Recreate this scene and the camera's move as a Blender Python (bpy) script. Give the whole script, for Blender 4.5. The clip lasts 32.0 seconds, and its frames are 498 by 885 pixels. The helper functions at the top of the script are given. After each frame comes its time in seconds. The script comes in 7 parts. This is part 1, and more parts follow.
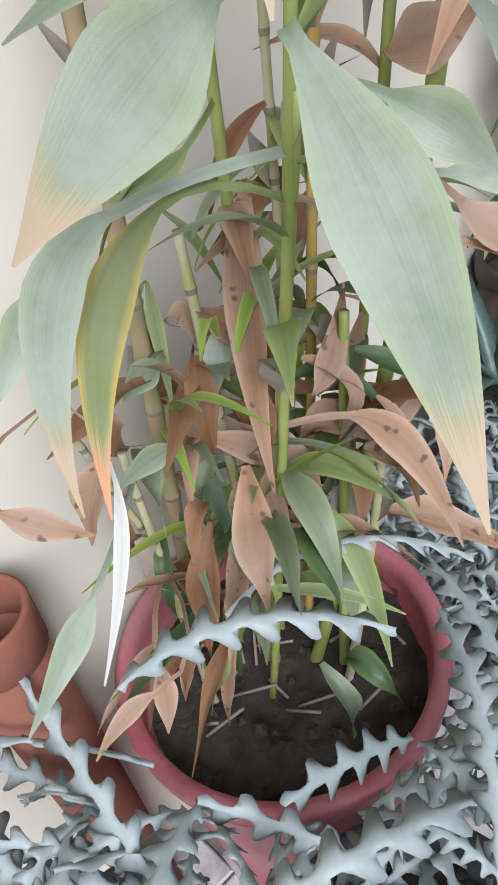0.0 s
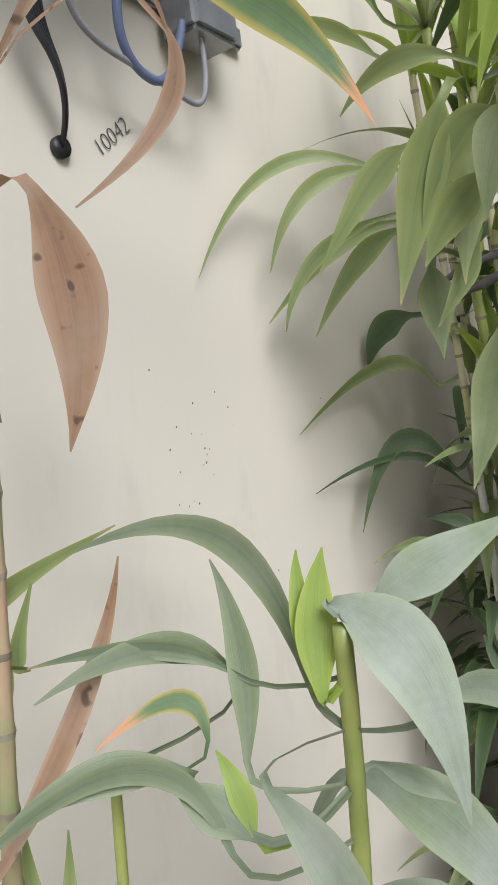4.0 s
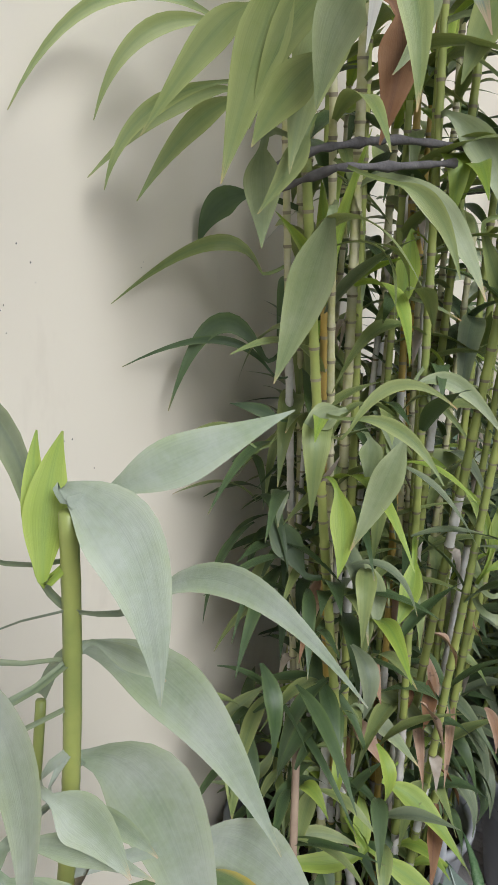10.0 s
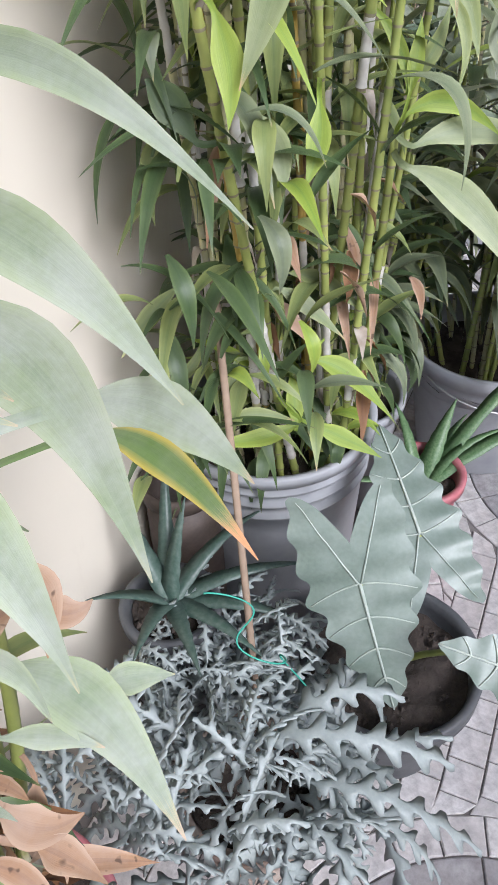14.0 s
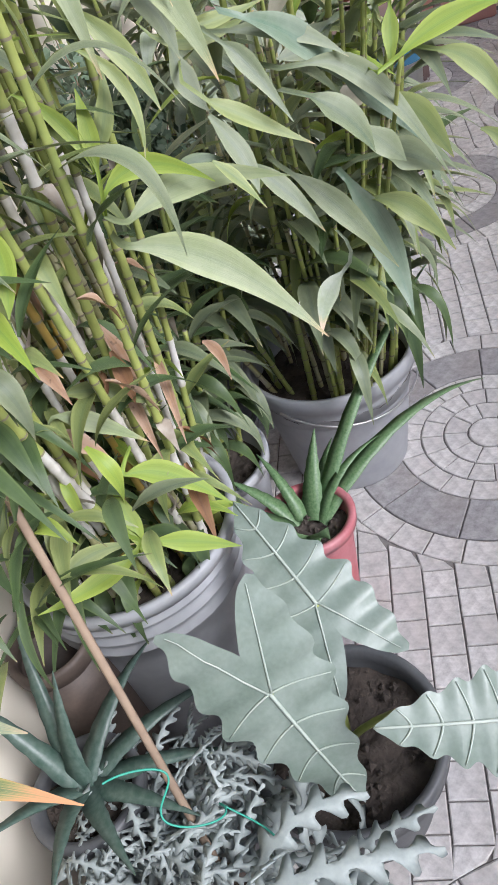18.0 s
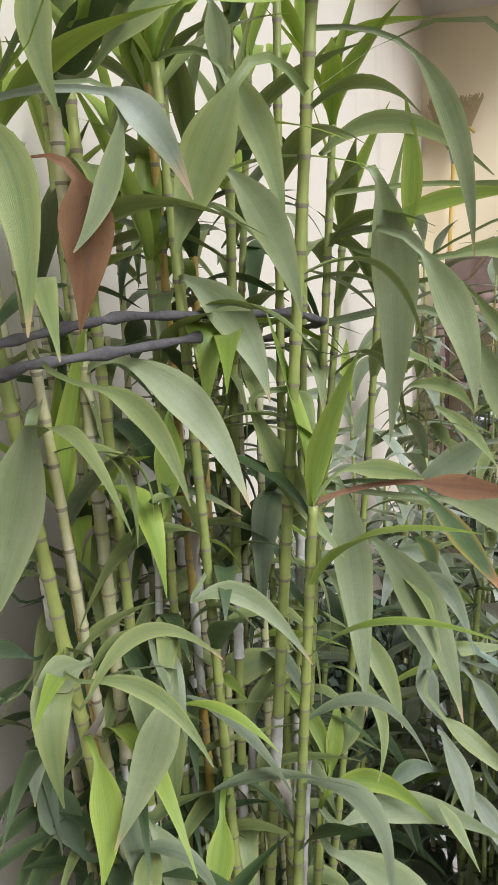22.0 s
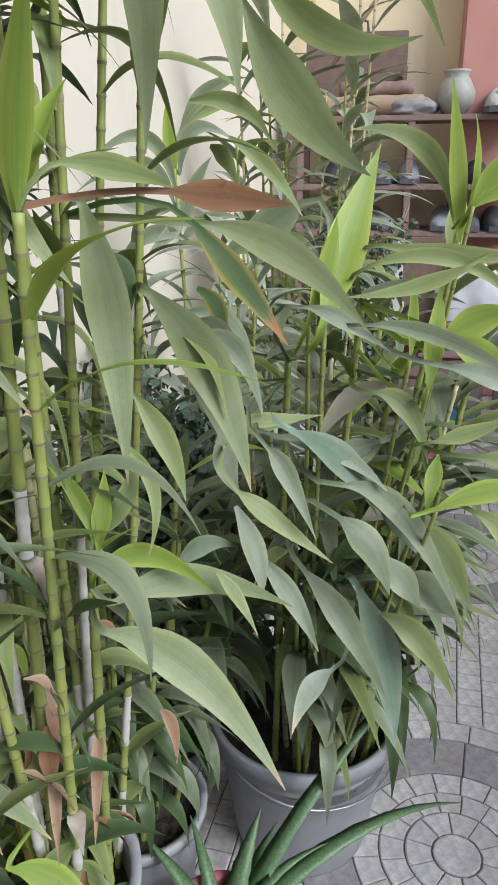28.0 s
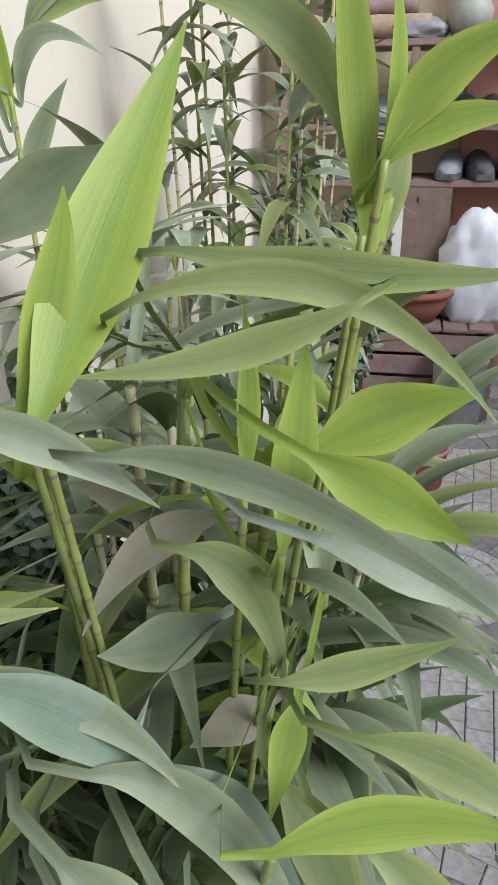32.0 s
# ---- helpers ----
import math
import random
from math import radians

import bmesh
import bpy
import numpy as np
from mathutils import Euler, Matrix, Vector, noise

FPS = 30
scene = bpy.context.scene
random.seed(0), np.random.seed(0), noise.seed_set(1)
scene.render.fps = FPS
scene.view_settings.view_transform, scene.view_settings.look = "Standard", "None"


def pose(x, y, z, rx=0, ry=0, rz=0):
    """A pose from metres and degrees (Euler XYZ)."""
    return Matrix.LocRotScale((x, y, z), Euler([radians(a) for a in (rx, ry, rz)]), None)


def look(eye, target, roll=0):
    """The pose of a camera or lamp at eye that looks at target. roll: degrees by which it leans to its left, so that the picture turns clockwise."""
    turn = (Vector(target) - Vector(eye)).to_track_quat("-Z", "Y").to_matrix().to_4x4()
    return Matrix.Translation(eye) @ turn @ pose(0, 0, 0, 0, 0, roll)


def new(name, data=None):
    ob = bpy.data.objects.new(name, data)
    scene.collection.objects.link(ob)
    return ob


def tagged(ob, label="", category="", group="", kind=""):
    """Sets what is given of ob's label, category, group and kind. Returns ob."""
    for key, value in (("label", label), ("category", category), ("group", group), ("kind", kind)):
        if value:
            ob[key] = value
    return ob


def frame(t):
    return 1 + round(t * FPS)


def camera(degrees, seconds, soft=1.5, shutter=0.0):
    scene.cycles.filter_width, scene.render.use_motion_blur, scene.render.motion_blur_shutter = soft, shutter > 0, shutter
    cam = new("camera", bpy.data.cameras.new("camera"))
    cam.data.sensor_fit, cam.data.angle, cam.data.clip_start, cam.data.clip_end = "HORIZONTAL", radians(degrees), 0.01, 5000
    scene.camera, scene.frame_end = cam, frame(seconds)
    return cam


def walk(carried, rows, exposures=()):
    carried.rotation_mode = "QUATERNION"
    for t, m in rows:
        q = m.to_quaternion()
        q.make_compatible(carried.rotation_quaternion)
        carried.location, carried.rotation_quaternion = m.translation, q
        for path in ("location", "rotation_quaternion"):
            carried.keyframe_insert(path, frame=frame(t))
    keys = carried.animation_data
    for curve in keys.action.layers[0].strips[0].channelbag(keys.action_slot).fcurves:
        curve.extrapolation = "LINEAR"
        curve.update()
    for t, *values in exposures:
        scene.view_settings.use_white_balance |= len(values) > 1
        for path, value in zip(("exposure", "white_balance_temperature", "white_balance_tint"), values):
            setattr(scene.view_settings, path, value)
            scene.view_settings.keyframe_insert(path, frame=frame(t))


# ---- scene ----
cam = camera(37.55, 32.0, 1.0)
PATH = [
    (0, (-0.031, -0.350, 0.816), (1.001, 0.740, -0.505), -11.41),
    (0.5, (-0.018, -0.358, 0.852), (1.110, 0.739, -0.383), -11.56),
    (1, (-0.026, -0.367, 0.898), (1.247, 0.793, -0.119), -11.34),
    (1.5, (-0.015, -0.367, 0.948), (1.349, 0.849, 0.135), -12.83),
    (2, (-0.012, -0.364, 0.969), (1.403, 0.860, 0.263), -11.02),
    (2.5, (-0.012, -0.369, 0.997), (1.447, 0.881, 0.438), -9.80),
    (3, (0.001, -0.364, 1.036), (1.467, 0.921, 0.585), -8.20),
    (3.5, (0.002, -0.376, 1.084), (1.543, 0.856, 0.755), -7.01),
    (4, (0.023, -0.372, 1.142), (1.601, 0.851, 1.016), -6.51),
    (4.5, (0.027, -0.366, 1.184), (1.646, 0.808, 1.159), -6.64),
    (6.5, (0.052, -0.371, 1.293), (1.712, 0.671, 1.690), -5.08),
    (7, (0.051, -0.372, 1.299), (1.715, 0.659, 1.708), -4.44),
    (7.5, (0.057, -0.365, 1.283), (1.756, 0.659, 1.543), -3.42),
    (8, (0.066, -0.363, 1.255), (1.798, 0.624, 1.406), -0.78),
    (8.5, (0.068, -0.368, 1.218), (1.814, 0.606, 1.168), 1.05),
    (9, (0.062, -0.375, 1.199), (1.827, 0.551, 1.031), 1.61),
    (9.5, (0.061, -0.392, 1.173), (1.800, 0.533, 0.830), 2.09),
    (10, (0.055, -0.402, 1.148), (1.788, 0.465, 0.652), 2.76),
    (10.5, (0.051, -0.401, 1.143), (1.778, 0.423, 0.562), 3.63),
    (11, (0.044, -0.408, 1.139), (1.751, 0.396, 0.477), 4.01),
    (11.5, (0.036, -0.410, 1.126), (1.727, 0.367, 0.394), 3.78),
    (12, (0.041, -0.412, 1.116), (1.692, 0.336, 0.272), 3.12),
    (12.5, (0.042, -0.403, 1.100), (1.641, 0.323, 0.142), 2.74),
    (13, (0.049, -0.398, 1.085), (1.606, 0.231, -0.001), 2.41),
    (13.5, (0.067, -0.384, 1.071), (1.554, 0.146, -0.157), 0.72),
    (14, (0.101, -0.419, 1.066), (1.489, 0.133, -0.264), -3.49),
    (14.5, (0.123, -0.442, 1.031), (1.529, 0.021, -0.314), -5.16),
    (16.5, (0.197, -0.483, 1.024), (1.668, -0.159, -0.292), -17.73),
    (17, (0.209, -0.493, 1.030), (1.692, -0.190, -0.278), -19.41),
    (17.5, (0.221, -0.493, 1.031), (1.711, -0.207, -0.272), -19.64),
    (18, (0.235, -0.492, 1.038), (1.734, -0.145, -0.240), -19.96),
    (18.5, (0.261, -0.484, 1.052), (1.786, -0.086, -0.180), -17.28),
    (19, (0.279, -0.484, 1.064), (1.857, 0.044, -0.046), -13.50),
    (19.5, (0.290, -0.487, 1.084), (1.922, 0.192, 0.148), -9.27),
    (20, (0.297, -0.496, 1.098), (1.969, 0.263, 0.306), -5.83),
    (20.5, (0.284, -0.482, 1.140), (2.058, 0.164, 0.478), -6.28),
    (21, (0.273, -0.481, 1.166), (2.111, 0.123, 0.663), -6.19),
    (21.5, (0.255, -0.473, 1.192), (2.113, 0.158, 0.803), -5.01),
    (22, (0.248, -0.452, 1.223), (2.115, 0.216, 0.962), -1.38),
    (22.5, (0.244, -0.439, 1.249), (2.107, 0.269, 1.072), 0.47),
    (23, (0.257, -0.429, 1.276), (2.132, 0.264, 1.239), 1.71),
    (23.5, (0.242, -0.429, 1.295), (2.114, 0.263, 1.417), 0.99),
    (24, (0.228, -0.427, 1.292), (2.102, 0.261, 1.411), 0.22),
    (24.5, (0.242, -0.435, 1.269), (2.168, 0.099, 1.195), 0.52),
    (25, (0.275, -0.458, 1.250), (2.212, -0.003, 1.048), -0.08),
    (25.5, (0.288, -0.473, 1.232), (2.232, -0.094, 0.956), -0.47),
    (26, (0.291, -0.478, 1.220), (2.235, -0.146, 0.890), -0.66),
    (26.5, (0.295, -0.489, 1.196), (2.223, -0.166, 0.770), -2.08),
    (28.5, (0.410, -0.545, 1.128), (2.224, -0.203, 0.359), -0.12),
    (29, (0.476, -0.590, 1.129), (2.274, -0.214, 0.338), -0.57),
    (29.5, (0.526, -0.637, 1.123), (2.308, -0.193, 0.332), -0.60),
    (30, (0.551, -0.655, 1.112), (2.303, -0.138, 0.298), 0.47),
    (30.5, (0.567, -0.652, 1.115), (2.303, -0.027, 0.343), -0.17),
    (31, (0.638, -0.679, 1.102), (2.374, -0.116, 0.284), -2.03),
    (31.5, (0.743, -0.646, 1.100), (2.502, -0.206, 0.256), 0.12),
    (32, (0.807, -0.620, 1.113), (2.581, -0.252, 0.267), -0.69),
]
walk(cam, [(t, look(eye, target, roll)) for t, eye, target, roll in PATH], [(0.0, 0.40, 5500.0, 12.0), (2.0, 0.06, 5800.0, 12.0), (4.0, 0.07, 5750.0, 10.0), (7.0, -0.12, 5950.0, 4.0), (9.0, -0.08, 5800.0, 7.0), (11.0, 0.22, 5750.0, 11.0), (13.0, 0.46, 5700.0, 15.0), (14.0, 0.66, 5650.0, 15.0), (17.0, 0.72, 5750.0, 13.0), (20.0, 0.72, 5700.0, 16.0), (22.0, 0.25, 5750.0, 11.0), (24.0, 0.20, 5700.0, 9.0), (26.0, 0.20, 5650.0, 8.0), (30.0, 0.38, 5650.0, 10.0), (32.0, 0.35, 5650.0, 10.0)])

# ---- light ----
SUN_ELEV, SUN_YAW = 39.0, 213.0
world = bpy.data.worlds.new("world")
scene.world = world
world.use_nodes = True
wn = world.node_tree.nodes
sky = wn.new("ShaderNodeTexSky")
sky.sky_type, sky.sun_disc = "NISHITA", False
sky.sun_elevation, sky.sun_rotation = radians(SUN_ELEV), radians(SUN_YAW)
sky.air_density, sky.dust_density, sky.ozone_density = 1.0, 4.0, 1.0
wn["Background"].inputs["Strength"].default_value = 0.095
world.node_tree.links.new(sky.outputs["Color"], wn["Background"].inputs["Color"])
sun = new("sun", bpy.data.lights.new("sun", "SUN"))
sun.data.energy, sun.data.angle, sun.data.color = 2.6, radians(30), (1.0, 0.97, 0.93)
a, e = radians(SUN_YAW), radians(SUN_ELEV)
sun.matrix_world = look((0, 0, 0), (-math.sin(a) * math.cos(e), -math.cos(a) * math.cos(e), -math.sin(e)))


# ---- materials ----
def material(name, rough=0.6, metal=0.0):
    m = bpy.data.materials.new(name)
    m.use_nodes = True
    b = m.node_tree.nodes["Principled BSDF"]
    b.inputs["Roughness"].default_value, b.inputs["Metallic"].default_value = rough, metal
    return m, m.node_tree, b


def node(nt, kind, **values):
    n = nt.nodes.new("ShaderNode" + kind)
    for key, value in values.items():
        if key in n.inputs:
            n.inputs[key].default_value = value
        else:
            setattr(n, key, value)
    return n


def mix(nt, fac, a, b, blend="MIX"):
    """Mixes two colours or sockets by a value or socket."""
    n = nt.nodes.new("ShaderNodeMix")
    n.data_type, n.blend_type = "RGBA", blend
    for k, v in ((0, fac), (6, a), (7, b)):
        if isinstance(v, bpy.types.NodeSocket):
            nt.links.new(v, n.inputs[k])
        elif k == 0:
            n.inputs[k].default_value = v
        else:
            n.inputs[k].default_value = (*v, 1)
    return n.outputs[2]


def mathn(nt, op, a, b=0.0, c=0.0):
    n = nt.nodes.new("ShaderNodeMath")
    n.operation = op
    for k, v in enumerate((a, b, c)):
        if isinstance(v, bpy.types.NodeSocket):
            nt.links.new(v, n.inputs[k])
        else:
            n.inputs[k].default_value = v
    return n.outputs[0]


def ramp(nt, fac, lo, hi):
    """0 below lo, 1 above hi."""
    n = nt.nodes.new("ShaderNodeMapRange")
    nt.links.new(fac, n.inputs[0])
    n.inputs[1].default_value, n.inputs[2].default_value = lo, hi
    return n.outputs[0]


def noise_of(nt, scale, detail=4.0, rough=0.55, coord="Object", stretch=None):
    tc = nt.nodes.new("ShaderNodeTexCoord")
    out = tc.outputs[coord]
    if stretch:
        mp = nt.nodes.new("ShaderNodeMapping")
        mp.inputs["Scale"].default_value = stretch
        nt.links.new(out, mp.inputs[0])
        out = mp.outputs[0]
    n = node(nt, "TexNoise", Scale=scale, Detail=detail, Roughness=rough)
    nt.links.new(out, n.inputs["Vector"])
    return n.outputs["Fac"]


def bump(nt, b, height, strength=0.3, distance=0.002):
    n = node(nt, "Bump", Strength=strength, Distance=distance)
    nt.links.new(height, n.inputs["Height"])
    nt.links.new(n.outputs[0], b.inputs["Normal"])


def plain(name, colour, colour2, rough=0.6, scale=30.0, metal=0.0, fine=200.0, relief=0.15, dist=0.001):
    """Two colours mixed by broad stains and fine grain."""
    m, nt, b = material(name, rough, metal)
    f = noise_of(nt, scale)
    g = noise_of(nt, fine, 2.0)
    c = mix(nt, ramp(nt, f, 0.35, 0.7), colour, colour2)
    c = mix(nt, 0.35, c, mix(nt, g, tuple(0.6 * v for v in colour), colour2))
    nt.links.new(c, b.inputs["Base Color"])
    bump(nt, b, mathn(nt, "ADD", f, mathn(nt, "MULTIPLY", g, 0.4)), relief, dist)
    return m


def leaf_material(name, body, edge, mid, dust, dust_amount, tip_amount, tip=(0.50, 0.32, 0.18), least=0.0, spots=0.0, glow=0.13, rough=0.40):
    """Leaf blade: lengthwise streaks, paler margins, darker middle stripe, dust and a withered tip."""
    m, nt, b = material(name, rough)
    b.inputs["Specular IOR Level"].default_value = 0.34
    uv = nt.nodes.new("ShaderNodeUVMap")
    sep = nt.nodes.new("ShaderNodeSeparateXYZ")
    nt.links.new(uv.outputs[0], sep.inputs[0])
    u, v = sep.outputs[0], sep.outputs[1]
    info = nt.nodes.new("ShaderNodeObjectInfo")
    rnd = info.outputs["Random"]
    streak = node(nt, "TexNoise", Scale=3.0, Detail=5.0, Roughness=0.65)
    mp = nt.nodes.new("ShaderNodeMapping")
    mp.inputs["Scale"].default_value = (14.0, 0.5, 1.0)
    comb = nt.nodes.new("ShaderNodeCombineXYZ")
    nt.links.new(u, comb.inputs[0]), nt.links.new(v, comb.inputs[1]), nt.links.new(mathn(nt, "MULTIPLY", rnd, 37.0), comb.inputs[2])
    nt.links.new(comb.outputs[0], mp.inputs[0])
    nt.links.new(mp.outputs[0], streak.inputs["Vector"])
    st = streak.outputs["Fac"]
    off = mathn(nt, "ABSOLUTE", mathn(nt, "SUBTRACT", u, 0.5))
    c = mix(nt, ramp(nt, mathn(nt, "ADD", off, mathn(nt, "MULTIPLY", st, 0.25)), 0.40, 0.60), body, edge)
    c = mix(nt, mathn(nt, "MULTIPLY", ramp(nt, mathn(nt, "ADD", off, mathn(nt, "MULTIPLY", st, 0.12)), 0.19, 0.10), 0.75), c, mid)
    c = mix(nt, mathn(nt, "MULTIPLY", ramp(nt, st, 0.35, 0.75), 0.5), c, tuple(1.5 * x for x in body))
    c = mix(nt, mathn(nt, "MULTIPLY", mathn(nt, "SUBTRACT", rnd, 0.5), 0.5), c, edge)
    broad = noise_of(nt, 22.0, 3.0)
    fine = noise_of(nt, 260.0, 3.0)
    d = mathn(nt, "MULTIPLY", mathn(nt, "ADD", mathn(nt, "MULTIPLY", ramp(nt, broad, 0.3, 0.65), 0.7), mathn(nt, "MULTIPLY", fine, 0.5)), dust_amount)
    c = mix(nt, d, c, dust)
    if spots:
        sp = noise_of(nt, 120.0, 1.0)
        c = mix(nt, mathn(nt, "MULTIPLY", ramp(nt, sp, 0.67, 0.74), 0.7 * spots), c, (0.05, 0.03, 0.02))
    # withered end: reaches further in on some leaves, with a ragged yellow border
    r2 = mathn(nt, "FRACT", mathn(nt, "MULTIPLY", rnd, 7.31))
    reach = mathn(nt, "MULTIPLY", mathn(nt, "ADD", mathn(nt, "MULTIPLY", mathn(nt, "POWER", r2, 1.6), 1.0 - least), least), tip_amount)
    w = mathn(nt, "ADD", mathn(nt, "ADD", v, reach), mathn(nt, "MULTIPLY", mathn(nt, "SUBTRACT", st, 0.5), 0.35))
    w = mathn(nt, "ADD", w, mathn(nt, "MULTIPLY", off, 0.12 * min(1.0, 4 * tip_amount)))
    c = mix(nt, mathn(nt, "MULTIPLY", ramp(nt, w, 0.99, 1.06), 0.5), c, (0.40, 0.37, 0.16))
    c = mix(nt, ramp(nt, w, 1.03, 1.12), c, tip)
    nt.links.new(c, b.inputs["Base Color"])
    bump(nt, b, mathn(nt, "ADD", st, mathn(nt, "MULTIPLY", fine, 0.25)), 0.22, 0.0012)
    tr = nt.nodes.new("ShaderNodeBsdfTranslucent")
    nt.links.new(mix(nt, 1.0, c, (1.0, 0.98, 0.38), "MULTIPLY"), tr.inputs["Color"])
    ms = nt.nodes.new("ShaderNodeMixShader")
    ms.inputs[0].default_value = glow
    nt.links.new(b.outputs[0], ms.inputs[1]), nt.links.new(tr.outputs[0], ms.inputs[2])
    nt.links.new(ms.outputs[0], nt.nodes["Material Output"].inputs["Surface"])
    return m


DUST = (0.40, 0.415, 0.35)
LEAF = {
    "grey": leaf_material("dusty_leaf", (0.115, 0.15, 0.07), (0.22, 0.26, 0.13), (0.06, 0.10, 0.055), DUST, 0.27, 0.08),
    # Next two: the whitish dust colour also includes painted sky reflection.
    "pale": leaf_material("dusty_sky_sheen_leaf", (0.17, 0.225, 0.12), (0.28, 0.34, 0.16), (0.12, 0.17, 0.09), (0.45, 0.465, 0.45), 0.56, 0.11, (0.50, 0.36, 0.28)),
    "ended": leaf_material("withered_tip_leaf", (0.17, 0.225, 0.12), (0.28, 0.34, 0.16), (0.12, 0.17, 0.09), (0.45, 0.465, 0.45), 0.56, 0.26, (0.50, 0.39, 0.27), 0.85),
    "olive": leaf_material("olive_leaf", (0.16, 0.205, 0.06), (0.285, 0.325, 0.105), (0.10, 0.155, 0.05), (0.42, 0.44, 0.30), 0.17, 0.10),
    "fresh": leaf_material("fresh_leaf", (0.23, 0.32, 0.045), (0.37, 0.45, 0.085), (0.17, 0.28, 0.05), (0.40, 0.46, 0.22), 0.12, 0.03, glow=0.26),
    # Near-black green; the shade inside dense foliage is put into this colour.
    "dark": leaf_material("shaded_dark_leaf", (0.045, 0.08, 0.024), (0.10, 0.145, 0.04), (0.03, 0.06, 0.018), (0.20, 0.24, 0.18), 0.2, 0.05),
    "turning": leaf_material("turning_leaf", (0.07, 0.14, 0.03), (0.50, 0.36, 0.04), (0.05, 0.11, 0.03), DUST, 0.25, 0.27, (0.60, 0.31, 0.16), 0.8),
    "dry": leaf_material("dry_leaf", (0.27, 0.14, 0.06), (0.45, 0.31, 0.21), (0.18, 0.08, 0.035), (0.43, 0.35, 0.295), 0.52, 0.0, spots=1.0, glow=0.15, rough=0.7),
    "white": leaf_material("papery_leaf", (0.55, 0.54, 0.50), (0.68, 0.67, 0.62), (0.48, 0.46, 0.42), (0.62, 0.62, 0.60), 0.4, 0.0, glow=0.25, rough=0.7),
    "tan": leaf_material("earth_dusted_leaf", (0.16, 0.17, 0.10), (0.25, 0.24, 0.16), (0.12, 0.13, 0.08), (0.34, 0.30, 0.24), 0.75, 0.05, rough=0.5),
    "sheen": leaf_material("blue_green_leaf", (0.11, 0.17, 0.10), (0.22, 0.28, 0.18), (0.05, 0.13, 0.07), (0.37, 0.41, 0.37), 0.38, 0.02, rough=0.28),
    "sage": leaf_material("sage_leaf", (0.155, 0.20, 0.075), (0.27, 0.315, 0.13), (0.11, 0.155, 0.055), (0.42, 0.44, 0.33), 0.32, 0.12),
    "brown": leaf_material("withered_leaf", (0.16, 0.07, 0.025), (0.24, 0.12, 0.05), (0.10, 0.04, 0.02), (0.30, 0.22, 0.15), 0.3, 0.0, spots=0.5, glow=0.1, rough=0.7),
}
CANE = plain("cane_green", (0.38, 0.41, 0.11), (0.21, 0.26, 0.07), 0.45, 25)
CANE_OLD = plain("cane_aged", (0.40, 0.40, 0.12), (0.56, 0.52, 0.40), 0.6, 45)
CANE_WHITE = plain("cane_whitish", (0.74, 0.73, 0.69), (0.40, 0.37, 0.30), 0.7, 40)
CANE_GOLD = plain("cane_gold", (0.50, 0.34, 0.06), (0.36, 0.26, 0.08), 0.5, 30)
LEAF_PINK = plain("dry_stalk", (0.52, 0.33, 0.22), (0.19, 0.26, 0.10), 0.75, 22, relief=0.4, dist=0.002)
RING = plain("node_ring", (0.16, 0.13, 0.08), (0.34, 0.31, 0.22), 0.8, 60)
SHEATH = plain("dry_sheath", (0.42, 0.38, 0.32), (0.24, 0.19, 0.14), 0.85, 60)
SOIL = plain("soil", (0.035, 0.027, 0.021), (0.085, 0.068, 0.055), 0.95, 60, relief=0.9, dist=0.006)
BUCKET = plain("grey_plastic", (0.30, 0.31, 0.33), (0.40, 0.41, 0.42), 0.5, 9, fine=60)
DARKPOT = plain("black_plastic", (0.055, 0.058, 0.062), (0.14, 0.145, 0.15), 0.5, 12)
REDPOT = plain("red_plastic", (0.42, 0.085, 0.10), (0.52, 0.24, 0.26), 0.45, 14)
TERRA = plain("terracotta", (0.19, 0.065, 0.04), (0.25, 0.10, 0.065), 0.85, 12)
OLDCLAY = plain("weathered_clay", (0.30, 0.20, 0.15), (0.48, 0.42, 0.36), 0.9, 35)
WOOD = plain("stake_wood", (0.36, 0.27, 0.19), (0.24, 0.17, 0.12), 0.8, 50)
WIRE = plain("galvanised_wire", (0.55, 0.55, 0.55), (0.4, 0.4, 0.4), 0.35, 40, metal=0.8)
PINK = plain("pink_paint", (0.48, 0.235, 0.195), (0.53, 0.28, 0.235), 0.8, 6, relief=0.1)
CABLE_BLACK = plain("black_cable", (0.015, 0.015, 0.018), (0.03, 0.03, 0.035), 0.45, 40)
CABLE_GREY = plain("grey_cable", (0.25, 0.25, 0.26), (0.33, 0.33, 0.34), 0.5, 40)
CABLE_BLUE = plain("blue_cable", (0.11, 0.14, 0.26), (0.16, 0.19, 0.30), 0.5, 40)
METAL = plain("grey_metal", (0.42, 0.43, 0.44), (0.30, 0.30, 0.31), 0.4, 60, metal=0.6)
WHITE = plain("white_plastic", (0.70, 0.70, 0.68), (0.60, 0.60, 0.58), 0.45, 30)
PAPER = plain("paper", (0.62, 0.63, 0.65), (0.52, 0.53, 0.56), 0.8, 40)
PRINT = plain("faded_print", (0.30, 0.31, 0.33), (0.42, 0.43, 0.45), 0.8, 300)
INK = plain("ink", (0.05, 0.05, 0.055), (0.10, 0.10, 0.10), 0.7, 40)
RED = plain("red_seal", (0.45, 0.03, 0.03), (0.35, 0.03, 0.03), 0.5, 40)
STRAW = plain("straw", (0.48, 0.38, 0.20), (0.34, 0.27, 0.15), 0.9, 80)
YELLOW_HANDLE = plain("yellow_handle", (0.58, 0.40, 0.08), (0.50, 0.36, 0.10), 0.5, 20)
BOARD = plain("worn_board", (0.28, 0.20, 0.18), (0.20, 0.13, 0.11), 0.8, 25)
